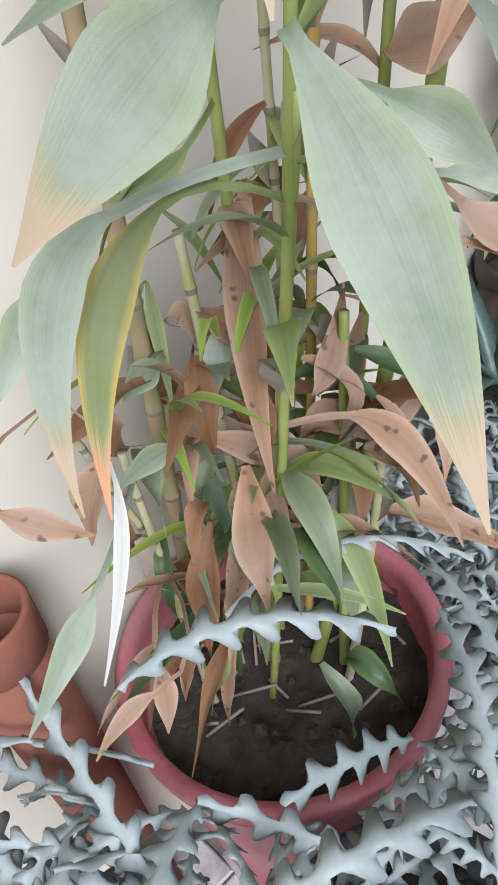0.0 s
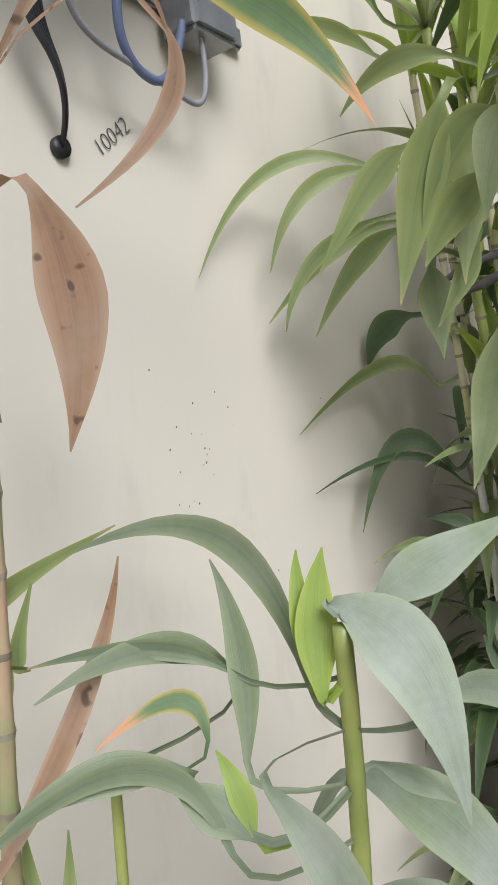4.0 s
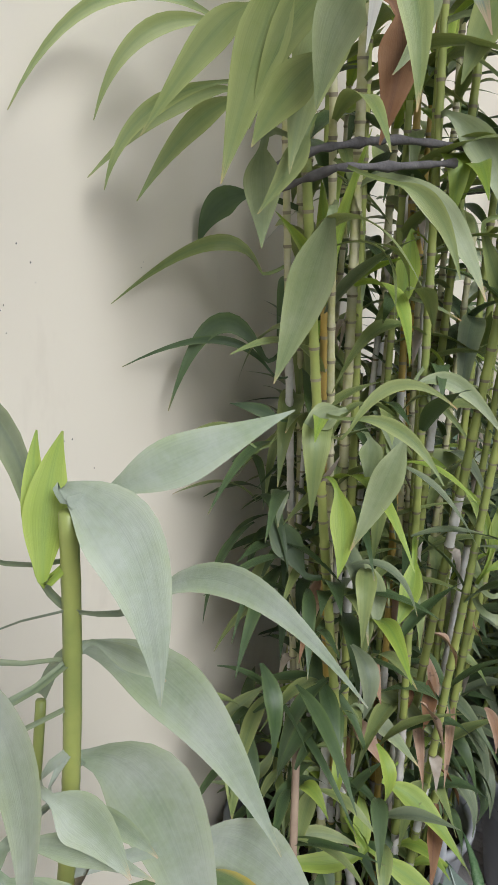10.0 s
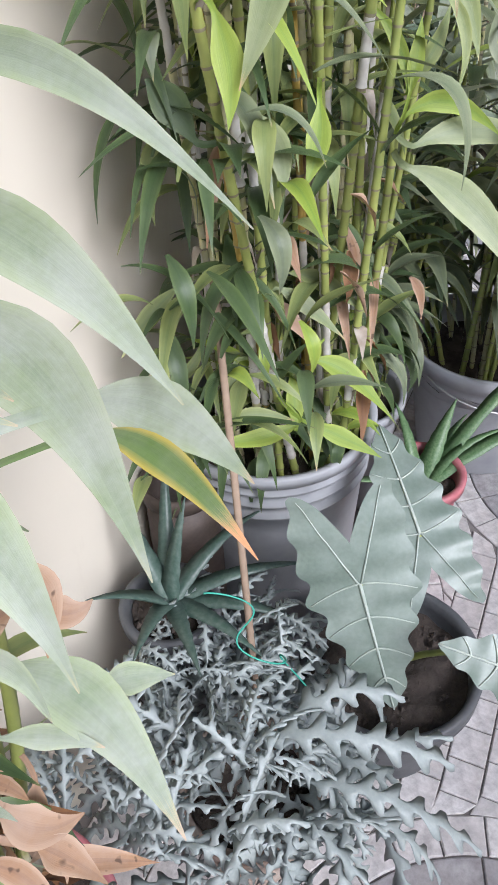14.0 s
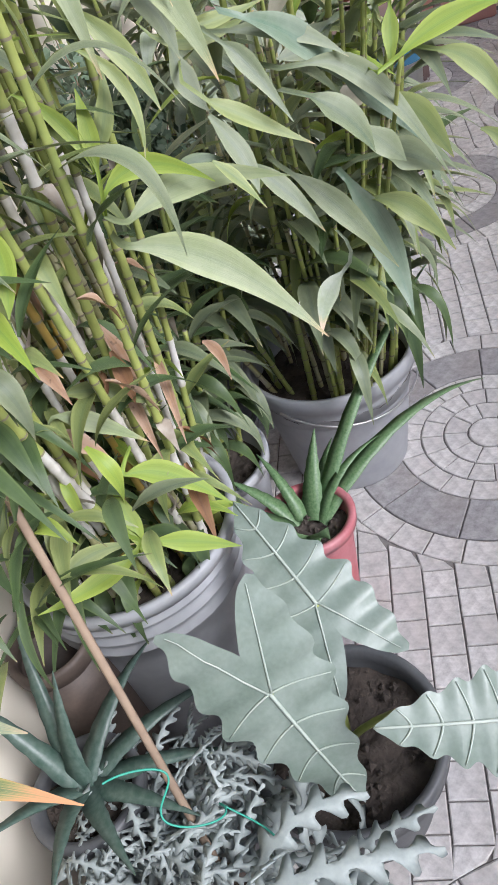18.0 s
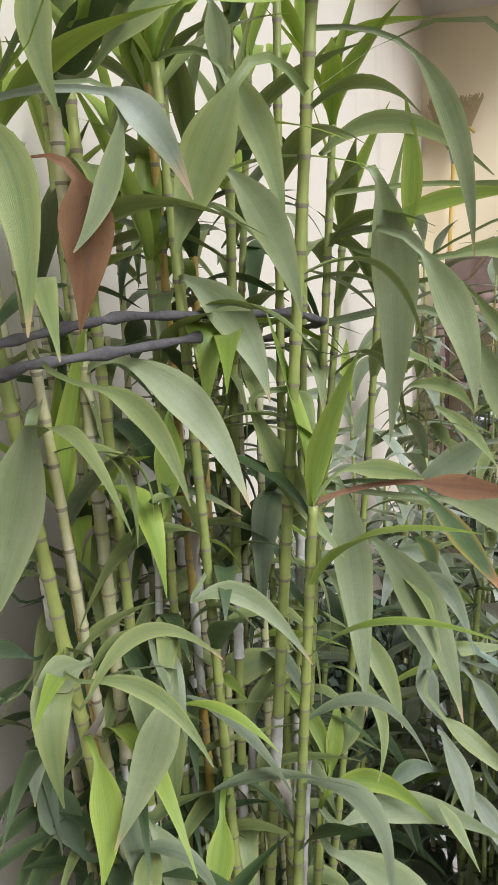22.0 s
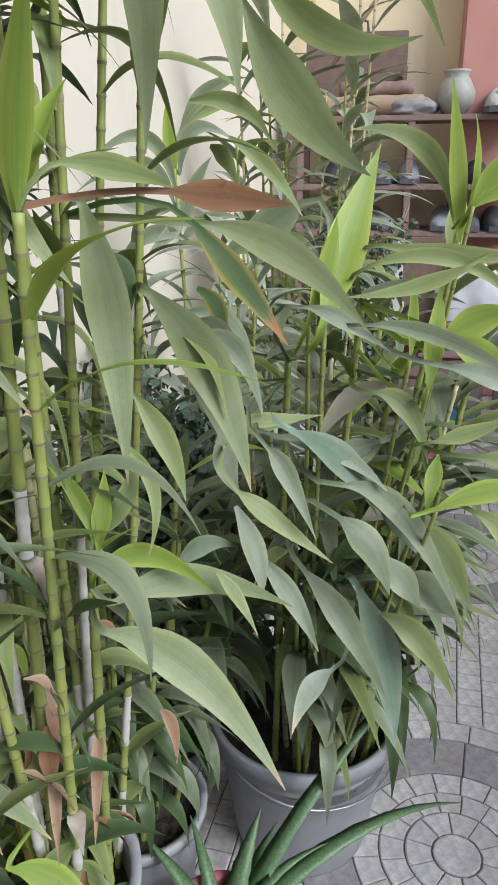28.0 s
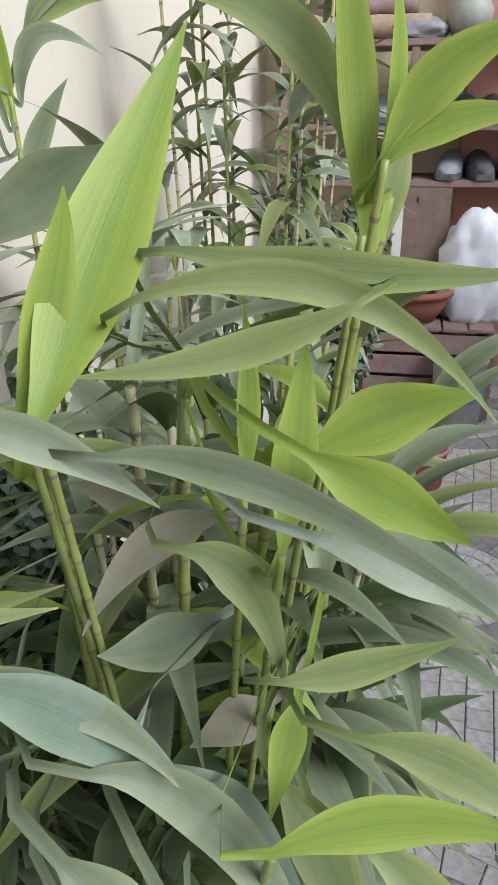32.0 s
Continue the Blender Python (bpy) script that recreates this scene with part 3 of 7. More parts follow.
# Red pot with a tall, partly withered corn-leaved dracaena.
plant_a = thing("potted_dracaena", (0.169, -0.128, 0.0), "half withered broad-leaved dracaena in a faded red plastic pot", "potted plant")
pot(plant_a, 0.113, 0.085, 0.36, REDPOT, label="faded red plastic pot with a wide rim", soil=0.04)
for b, t, r, m, bow in (
    ((0.19, -0.14), (0.262, -0.222, 1.052), 0.0052, CANE, (0.095, -0.005, 0)),
    ((0.15, -0.13), (0.178, -0.207, 0.891), 0.0030, CANE, (0.01, 0.0, 0)),
    ((0.17, -0.11), (0.176, -0.189, 0.742), 0.0036, CANE, (0.0, 0.0, 0)),
    ((0.15, -0.06), (0.205, -0.091, 1.148), 0.0056, LEAF_PINK, (0.0, 0.0, 0)),
    ((0.21, -0.12), (0.260, -0.152, 0.871), 0.0034, CANE_GOLD, (0.0, 0.0, 0)),
    ((0.20, -0.10), (0.225, -0.120, 0.985), 0.0034, CANE, (0.0, 0.0, 0)),
    ((0.22, -0.13), (0.300, -0.170, 0.930), 0.0036, CANE, (0.03, 0.0, 0)),
    ((0.17, -0.12), (0.200, -0.085, 0.66), 0.0040, CANE_OLD, (0.0, 0.0, 0)),
    ((0.20, -0.16), (0.225, -0.166, 0.62), 0.0038, CANE, (0.0, 0.0, 0)),
    ((0.12, -0.10), (0.130, -0.078, 0.56), 0.0034, CANE_OLD, (0.0, 0.0, 0)),
    ((0.19, -0.17), (0.220, -0.19, 0.55), 0.0036, CANE_OLD, (0.01, 0.0, 0)),
    ((0.16, -0.09), (0.110, -0.060, 0.60), 0.0030, CANE_OLD, (0.0, 0.0, 0)),
    ((0.22, -0.11), (0.275, -0.100, 0.80), 0.0032, CANE_OLD, (0.0, 0.0, 0)),
):
    f = add_cane(plant_a, (*b, 0.315), t, r, m, bow=bow, gap=0.034, ring=m is not CANE)
    for s in (0.3, 0.5, 0.7):
        sheath(plant_a, f, s, 0.03)
    if 0.6 < t[2] < 1.0:
        crown(plant_a, f, 0.30, 0.75, 5, 0.11, 0.018, ("olive", "grey", "dark", "dry", "brown"), random.uniform(0, 360), droop=(60, 120))
f = add_cane(plant_a, (0.2045, -0.091, 1.143), (0.215, -0.100, 1.34), 0.0054, LEAF_PINK, gap=0.05)
f = add_cane(plant_a, (0.215, -0.100, 1.335), (0.175, -0.150, 1.52), 0.0044, LEAF_PINK, gap=0.05)
leaf(plant_a, (0.288, -0.223, 1.051), (0.353, -0.210, 1.044), (0.417, -0.248, 1.067), 0.0250, "pale", 49)
leaf(plant_a, (0.269, -0.214, 1.055), (0.271, -0.255, 1.051), (0.256, -0.270, 0.984), 0.0297, "pale", 38)
leaf(plant_a, (0.258, -0.212, 1.019), (0.269, -0.203, 1.052), (0.277, -0.207, 1.076), 0.0172, "fresh", 18)
leaf(plant_a, (0.261, -0.207, 1.019), (0.270, -0.195, 1.055), (0.275, -0.195, 1.075), 0.0092, "fresh", -4)
leaf(plant_a, (0.272, -0.199, 1.013), (0.364, -0.102, 1.102), (0.269, -0.041, 1.065), 0.0166, "grey", -64)
leaf(plant_a, (0.252, -0.174, 0.988), (0.274, -0.166, 1.032), (0.270, -0.150, 1.070), 0.0130, "grey", -12)
leaf(plant_a, (0.276, -0.150, 1.015), (0.252, -0.134, 1.049), (0.188, -0.122, 1.030), 0.0142, "grey", -74)
leaf(plant_a, (0.258, -0.147, 0.989), (0.269, -0.135, 1.022), (0.222, -0.112, 0.993), 0.0100, "turning", -68)
leaf(plant_a, (0.235, -0.188, 0.969), (0.240, -0.180, 0.984), (0.239, -0.169, 0.998), 0.0103, "fresh", -32)
leaf(plant_a, (0.234, -0.187, 0.969), (0.229, -0.170, 0.980), (0.222, -0.157, 0.990), 0.0183, "grey", -54)
leaf(plant_a, (0.228, -0.161, 0.992), (0.206, -0.132, 1.003), (0.168, -0.119, 0.987), 0.0160, "grey", -64)
leaf(plant_a, (0.275, -0.250, 1.013), (0.358, -0.241, 1.019), (0.394, -0.311, 0.917), 0.0155, "pale", 88)
leaf(plant_a, (0.309, -0.191, 0.959), (0.371, -0.213, 0.929), (0.365, -0.279, 0.830), 0.0335, "pale", 69)
leaf(plant_a, (0.289, -0.206, 0.916), (0.349, -0.222, 0.892), (0.307, -0.277, 0.753), 0.0437, "pale", 57)
leaf(plant_a, (0.340, -0.239, 0.843), (0.395, -0.250, 0.814), (0.408, -0.299, 0.737), 0.0374, "pale", 76)
leaf(plant_a, (0.339, -0.243, 0.824), (0.377, -0.256, 0.797), (0.399, -0.302, 0.673), 0.0215, "turning", 82)
leaf(plant_a, (0.230, -0.214, 0.897), (0.253, -0.243, 0.877), (0.217, -0.294, 0.801), 0.0350, "pale", 29)
leaf(plant_a, (0.240, -0.224, 0.745), (0.282, -0.243, 0.697), (0.235, -0.312, 0.617), 0.0366, "pale", 23)
leaf(plant_a, (0.295, -0.231, 0.645), (0.308, -0.246, 0.644), (0.319, -0.271, 0.640), 0.0208, "pale", 32)
leaf(plant_a, (0.213, -0.131, 1.233), (0.238, -0.133, 1.187), (0.222, -0.122, 1.127), 0.0284, "dry", 177)
leaf(plant_a, (0.177, -0.169, 1.262), (0.194, -0.210, 1.317), (0.216, -0.208, 1.266), 0.0061, "dry", 114)
leaf(plant_a, (0.216, -0.208, 1.266), (0.230, -0.209, 1.243), (0.198, -0.172, 1.214), 0.0069, "dry", -108)
leaf(plant_a, (0.279, -0.139, 1.348), (0.361, -0.172, 1.345), (0.388, -0.197, 1.276), 0.0250, "turning", 109)
leaf(plant_a, (0.245, -0.132, 1.330), (0.265, -0.144, 1.351), (0.308, -0.156, 1.351), 0.0044, "olive", 91)
leaf(plant_a, (0.218, -0.205, 1.381), (0.227, -0.239, 1.335), (0.206, -0.262, 1.302), 0.0237, "pale", 50)
leaf(plant_a, (0.208, -0.257, 1.306), (0.195, -0.268, 1.274), (0.188, -0.281, 1.255), 0.0106, "olive", 14)
leaf(plant_a, (0.236, -0.147, 1.453), (0.271, -0.240, 1.510), (0.360, -0.214, 1.393), 0.0195, "olive", 129)
leaf(plant_a, (0.208, -0.180, 1.468), (0.214, -0.213, 1.501), (0.256, -0.258, 1.486), 0.0125, "olive", 130)
leaf(plant_a, (0.233, -0.148, 1.380), (0.241, -0.161, 1.399), (0.265, -0.184, 1.394), 0.0058, "grey", 109)
leaf(plant_a, (0.127, -0.202, 0.778), (0.084, -0.203, 0.764), (0.037, -0.220, 0.751), 0.0310, "ended", -53)
leaf(plant_a, (0.154, -0.208, 0.758), (0.136, -0.257, 0.714), (0.085, -0.305, 0.672), 0.0328, "ended", 23)
leaf(plant_a, (0.181, -0.221, 0.737), (0.189, -0.241, 0.727), (0.189, -0.257, 0.713), 0.0198, "pale", 66)
leaf(plant_a, (0.110, -0.155, 0.717), (0.076, -0.131, 0.705), (0.061, -0.151, 0.611), 0.0206, "ended", -57)
leaf(plant_a, (0.129, -0.159, 0.712), (0.097, -0.135, 0.686), (0.068, -0.158, 0.607), 0.0185, "turning", -48)
leaf(plant_a, (0.100, -0.115, 0.683), (0.090, -0.113, 0.675), (0.058, -0.115, 0.651), 0.0187, "pale", -52)
leaf(plant_a, (0.182, -0.122, 0.708), (0.169, -0.115, 0.696), (0.150, -0.102, 0.695), 0.0114, "olive", -68)
leaf(plant_a, (0.191, -0.189, 0.583), (0.208, -0.214, 0.579), (0.179, -0.257, 0.539), 0.0175, "dry", 34)
leaf(plant_a, (0.201, -0.162, 0.581), (0.215, -0.166, 0.590), (0.236, -0.159, 0.625), 0.0145, "dry", 26)
leaf(plant_a, (0.180, -0.150, 0.541), (0.177, -0.132, 0.551), (0.156, -0.105, 0.561), 0.0166, "dry", -45)
leaf(plant_a, (0.234, -0.123, 0.581), (0.223, -0.113, 0.577), (0.175, -0.088, 0.560), 0.0160, "dry", -52)
leaf(plant_a, (0.261, -0.102, 0.699), (0.240, -0.083, 0.686), (0.221, -0.087, 0.650), 0.0097, "brown", -58)
leaf(plant_a, (0.271, -0.103, 0.661), (0.266, -0.095, 0.658), (0.226, -0.076, 0.628), 0.0146, "brown", -61)
leaf(plant_a, (0.275, -0.114, 0.651), (0.264, -0.111, 0.635), (0.253, -0.117, 0.612), 0.0102, "brown", -27)
leaf(plant_a, (0.046, -0.109, 0.604), (0.055, -0.121, 0.593), (0.069, -0.137, 0.584), 0.0137, "dry", 40)
leaf(plant_a, (0.086, -0.140, 0.605), (0.074, -0.154, 0.581), (0.028, -0.175, 0.554), 0.0062, "white", -21)
leaf(plant_a, (0.058, -0.130, 0.545), (0.039, -0.133, 0.535), (-0.002, -0.144, 0.522), 0.0150, "pale", -33)
leaf(plant_a, (0.179, -0.178, 0.522), (0.176, -0.206, 0.502), (0.141, -0.240, 0.472), 0.0139, "olive", 14)
leaf(plant_a, (0.131, -0.169, 0.498), (0.157, -0.200, 0.494), (0.164, -0.235, 0.486), 0.0069, "olive", 35)
leaf(plant_a, (0.139, -0.115, 0.570), (0.127, -0.107, 0.570), (0.105, -0.103, 0.561), 0.0132, "grey", -48)
leaf(plant_a, (0.158, -0.096, 0.606), (0.149, -0.092, 0.602), (0.133, -0.089, 0.593), 0.0158, "grey", -51)
leaf(plant_a, (0.204, -0.102, 0.608), (0.188, -0.105, 0.586), (0.168, -0.110, 0.566), 0.0139, "ended", -28)
leaf(plant_a, (0.163, -0.095, 0.514), (0.171, -0.111, 0.506), (0.153, -0.120, 0.489), 0.0183, "dark", 12)
leaf(plant_a, (0.248, -0.192, 0.576), (0.238, -0.195, 0.563), (0.221, -0.196, 0.546), 0.0166, "dry", -18)
leaf(plant_a, (0.232, -0.216, 0.577), (0.224, -0.226, 0.562), (0.208, -0.232, 0.545), 0.0105, "dry", 7)
leaf(plant_a, (0.073, -0.136, 0.470), (0.064, -0.148, 0.459), (0.052, -0.157, 0.452), 0.0131, "dry", -10)
leaf(plant_a, (0.057, -0.151, 0.480), (0.041, -0.143, 0.480), (0.016, -0.148, 0.473), 0.0097, "dry", -31)
leaf(plant_a, (0.258, -0.175, 0.725), (0.267, -0.187, 0.728), (0.279, -0.206, 0.740), 0.0267, "dry", 75)
leaf(plant_a, (0.188, -0.112, 0.547), (0.194, -0.132, 0.534), (0.179, -0.143, 0.516), 0.0131, "dry", 20)
leaf(plant_a, (0.195, -0.067, 0.603), (0.208, -0.073, 0.608), (0.196, -0.083, 0.584), 0.0146, "dry", 36)
leaf(plant_a, (0.261, -0.151, 0.588), (0.244, -0.153, 0.565), (0.231, -0.168, 0.543), 0.0117, "dry", -5)
leaf(plant_a, (0.170, -0.133, 0.504), (0.157, -0.142, 0.490), (0.150, -0.151, 0.480), 0.0119, "dry", -4)
leaf(plant_a, (0.218, -0.175, 0.526), (0.209, -0.184, 0.513), (0.192, -0.190, 0.498), 0.0117, "brown", -3)
leaf(plant_a, (0.251, -0.082, 0.657), (0.248, -0.088, 0.639), (0.230, -0.108, 0.594), 0.0064, "olive", 6)
leaf(plant_a, (0.221, -0.058, 0.650), (0.227, -0.069, 0.638), (0.224, -0.087, 0.610), 0.0058, "olive", 42)
leaf(plant_a, (0.257, -0.096, 0.647), (0.243, -0.088, 0.632), (0.220, -0.085, 0.608), 0.0052, "olive", -50)
leaf(plant_a, (0.185, -0.069, 0.630), (0.178, -0.076, 0.609), (0.157, -0.098, 0.569), 0.0078, "olive", -6)
leaf(plant_a, (0.164, -0.216, 0.900), (0.155, -0.249, 0.941), (0.139, -0.311, 0.970), 0.0150, "fresh", 114)
leaf(plant_a, (0.211, -0.175, 0.903), (0.199, -0.156, 0.909), (0.167, -0.145, 0.870), 0.0166, "olive", -73)
leaf(plant_a, (0.194, -0.206, 0.963), (0.168, -0.221, 0.944), (0.127, -0.226, 0.930), 0.0207, "pale", -38)
leaf(plant_a, (0.169, -0.185, 0.920), (0.153, -0.172, 0.906), (0.141, -0.173, 0.883), 0.0045, "dry", -67)
leaf(plant_a, (0.177, -0.247, 0.910), (0.157, -0.262, 0.873), (0.118, -0.278, 0.843), 0.0224, "ended", -4)
leaf(plant_a, (0.125, -0.211, 0.891), (0.092, -0.214, 0.880), (0.032, -0.236, 0.835), 0.0180, "pale", -38)
leaf(plant_a, (0.152, -0.214, 0.855), (0.141, -0.209, 0.835), (0.099, -0.244, 0.780), 0.0260, "ended", -12)
leaf(plant_a, (0.202, -0.159, 0.927), (0.168, -0.148, 0.937), (0.115, -0.147, 0.903), 0.0117, "grey", -71)
leaf(plant_a, (0.251, -0.226, 0.925), (0.261, -0.246, 0.923), (0.264, -0.265, 0.907), 0.0125, "pale", 80)
leaf(plant_a, (0.240, -0.213, 0.909), (0.253, -0.233, 0.910), (0.262, -0.265, 0.897), 0.0125, "pale", 78)
leaf(plant_a, (0.219, -0.229, 0.793), (0.232, -0.251, 0.792), (0.217, -0.272, 0.765), 0.0133, "pale", 46)
leaf(plant_a, (0.221, -0.210, 1.000), (0.202, -0.267, 0.987), (0.170, -0.282, 0.965), 0.0176, "pale", 39)
leaf(plant_a, (0.261, -0.161, 1.023), (0.248, -0.140, 1.044), (0.201, -0.101, 1.037), 0.0092, "grey", -90)
leaf(plant_a, (0.228, -0.182, 0.963), (0.228, -0.152, 1.033), (0.144, -0.108, 0.969), 0.0104, "grey", -83)
leaf(plant_a, (0.171, -0.094, 0.949), (0.231, -0.115, 1.020), (0.232, -0.132, 1.080), 0.0103, "dry", 80)
leaf(plant_a, (0.246, -0.225, 0.932), (0.253, -0.240, 0.926), (0.251, -0.261, 0.905), 0.0208, "pale", 61)
leaf(plant_a, (0.282, -0.220, 0.983), (0.290, -0.239, 0.976), (0.292, -0.249, 0.968), 0.0111, "pale", 78)
leaf(plant_a, (0.213, -0.235, 0.906), (0.223, -0.254, 0.903), (0.219, -0.272, 0.885), 0.0214, "pale", 56)
leaf(plant_a, (0.243, -0.128, 0.910), (0.227, -0.116, 0.902), (0.213, -0.113, 0.888), 0.0075, "dry", -63)
leaf(plant_a, (0.213, -0.145, 0.863), (0.199, -0.143, 0.848), (0.180, -0.139, 0.836), 0.0097, "dry", -46)
leaf(plant_a, (0.236, -0.178, 0.854), (0.226, -0.182, 0.836), (0.199, -0.180, 0.813), 0.0151, "dry", -30)
leaf(plant_a, (0.195, -0.099, 0.888), (0.200, -0.082, 0.925), (0.204, -0.077, 0.959), 0.0100, "olive", -12)
leaf(plant_a, (0.198, -0.100, 0.890), (0.211, -0.095, 0.916), (0.219, -0.089, 0.952), 0.0085, "olive", 23)
leaf(plant_a, (0.216, -0.075, 1.027), (0.211, -0.070, 1.027), (0.223, -0.082, 1.070), 0.0075, "olive", 99)
leaf(plant_a, (0.207, -0.069, 1.055), (0.205, -0.065, 1.064), (0.252, -0.110, 1.089), 0.0100, "olive", 98)
leaf(plant_a, (0.210, -0.049, 0.994), (0.220, -0.053, 1.013), (0.223, -0.055, 1.028), 0.0092, "olive", 80)
leaf(plant_a, (0.149, -0.065, 0.854), (0.166, -0.060, 0.875), (0.180, -0.057, 0.901), 0.0105, "dry", 42)
leaf(plant_a, (0.151, -0.074, 0.840), (0.168, -0.072, 0.857), (0.179, -0.069, 0.874), 0.0119, "turning", 43)
leaf(plant_a, (0.228, -0.249, 0.822), (0.216, -0.240, 0.790), (0.181, -0.234, 0.744), 0.0185, "dry", -41)
leaf(plant_a, (0.205, -0.142, 0.829), (0.190, -0.126, 0.825), (0.161, -0.112, 0.803), 0.0256, "dry", -75)
leaf(plant_a, (0.248, -0.177, 0.828), (0.246, -0.178, 0.805), (0.209, -0.174, 0.747), 0.0165, "dry", -39)
leaf(plant_a, (0.258, -0.156, 0.831), (0.262, -0.165, 0.812), (0.234, -0.154, 0.768), 0.0150, "dry", -39)
leaf(plant_a, (0.134, -0.188, 0.884), (0.118, -0.172, 0.877), (0.092, -0.169, 0.829), 0.0183, "pale", -76)
leaf(plant_a, (0.169, -0.167, 0.788), (0.145, -0.144, 0.785), (0.108, -0.131, 0.769), 0.0125, "grey", -66)
leaf(plant_a, (0.140, -0.133, 0.808), (0.156, -0.146, 0.803), (0.178, -0.177, 0.786), 0.0146, "pale", 69)
leaf(plant_a, (0.229, -0.217, 0.692), (0.242, -0.240, 0.692), (0.245, -0.267, 0.682), 0.0150, "pale", 54)
leaf(plant_a, (0.224, -0.114, 0.675), (0.193, -0.121, 0.625), (0.142, -0.178, 0.562), 0.0204, "dry", -7)
leaf(plant_a, (0.280, -0.211, 0.774), (0.284, -0.231, 0.762), (0.255, -0.241, 0.742), 0.0250, "dry", 2)
leaf(plant_a, (0.283, -0.216, 0.746), (0.281, -0.238, 0.732), (0.297, -0.243, 0.738), 0.0175, "dry", 36)
leaf(plant_a, (0.196, -0.238, 0.699), (0.188, -0.260, 0.686), (0.210, -0.275, 0.687), 0.0204, "dry", 20)
leaf(plant_a, (0.189, -0.261, 0.686), (0.192, -0.271, 0.683), (0.188, -0.297, 0.673), 0.0175, "dry", 11)

for k in range(110):
    az, r = random.uniform(0, 360), random.uniform(0.01, 0.085)
    z = random.uniform(0.38, 0.63)
    p = (0.175 + 0.12 * (z - 0.4) + r * math.cos(radians(az)), min(-0.04, -0.115 + r * math.sin(radians(az))), z)
    arc_leaf(plant_a, p, az if math.sin(radians(az)) < 0.4 else -az, random.uniform(-50, 65), random.uniform(0.05, 0.10), random.uniform(0.009, 0.021), random.uniform(20, 120), LEAF[random.choice(("dry", "dry", "dry", "brown", "brown", "dark", "olive", "grey"))], curl=random.uniform(-140, 140), wave=0.35, fold=random.uniform(0.2, 0.8))
for k in range(34):
    az = random.uniform(0, 360)
    p = (0.185 + 0.04 * math.cos(k), -0.11 + 0.03 * math.sin(k * 2.1), random.uniform(0.46, 0.66))
    arc_leaf(plant_a, p, az if math.sin(radians(az)) < 0.3 else -az, random.uniform(30, 75), random.uniform(0.07, 0.12), random.uniform(0.005, 0.010), random.uniform(30, 90), LEAF[random.choice(("olive", "fresh", "grey"))])
for k in range(24):
    az, r = random.uniform(0, 6.28), random.uniform(0.02, 0.09)
    p = Vector((0.169 + r * math.cos(az), -0.128 + r * math.sin(az), 0.328))
    part("twig", tube_mesh("twig", [local(plant_a, p), local(plant_a, p + Vector((random.uniform(-0.03, 0.03), random.uniform(-0.03, 0.03), 0.012)))], 0.0012, SHEATH, 5), plant_a)

# Grey paint bucket with a tall clump of jointed canes.
plant_b = thing("potted_lucky_bamboo", (0.872, -0.150, 0.0), "tall clump of jointed canes with strap leaves in a bucket", "potted plant")
pot(plant_b, 0.143, 0.116, 0.405, BUCKET, ribs=(0.325, 0.35, 0.373), label="grey plastic paint bucket with ribs under its rim", soil=0.05)
CLUMP = (
    (0.80, -0.21, 0.590, -0.15, 1.41, 0), (0.79, -0.16, 0.650, -0.18, 1.47, 1), (0.82, -0.25, 0.705, -0.23, 1.41, 0), (0.86, -0.12, 0.730, -0.12, 1.51, 0),
    (0.84, -0.23, 0.790, -0.25, 1.47, 2), (0.89, -0.26, 0.850, -0.27, 1.55, 0), (0.90, -0.16, 0.850, -0.15, 1.57, 3), (0.93, -0.23, 0.930, -0.27, 1.49, 2),
    (0.96, -0.15, 0.980, -0.20, 1.51, 0), (0.97, -0.20, 1.048, -0.28, 1.35, 0), (0.83, -0.26, 0.751, -0.32, 1.11, 0), (0.80, -0.12, 0.775, -0.08, 1.29, 1),
    (0.92, -0.10, 0.930, -0.07, 1.44, 1), (0.88, -0.20, 0.820, -0.20, 1.39, 4), (0.95, -0.25, 0.974, -0.33, 1.27, 0), (0.87, -0.08, 0.849, -0.06, 1.37, 1),
    (0.99, -0.13, 1.090, -0.14, 1.39, 0), (0.85, -0.17, 0.745, -0.20, 1.29, 2), (0.91, -0.21, 0.910, -0.20, 1.41, 1), (0.81, -0.18, 0.676, -0.16, 1.11, 4),
)
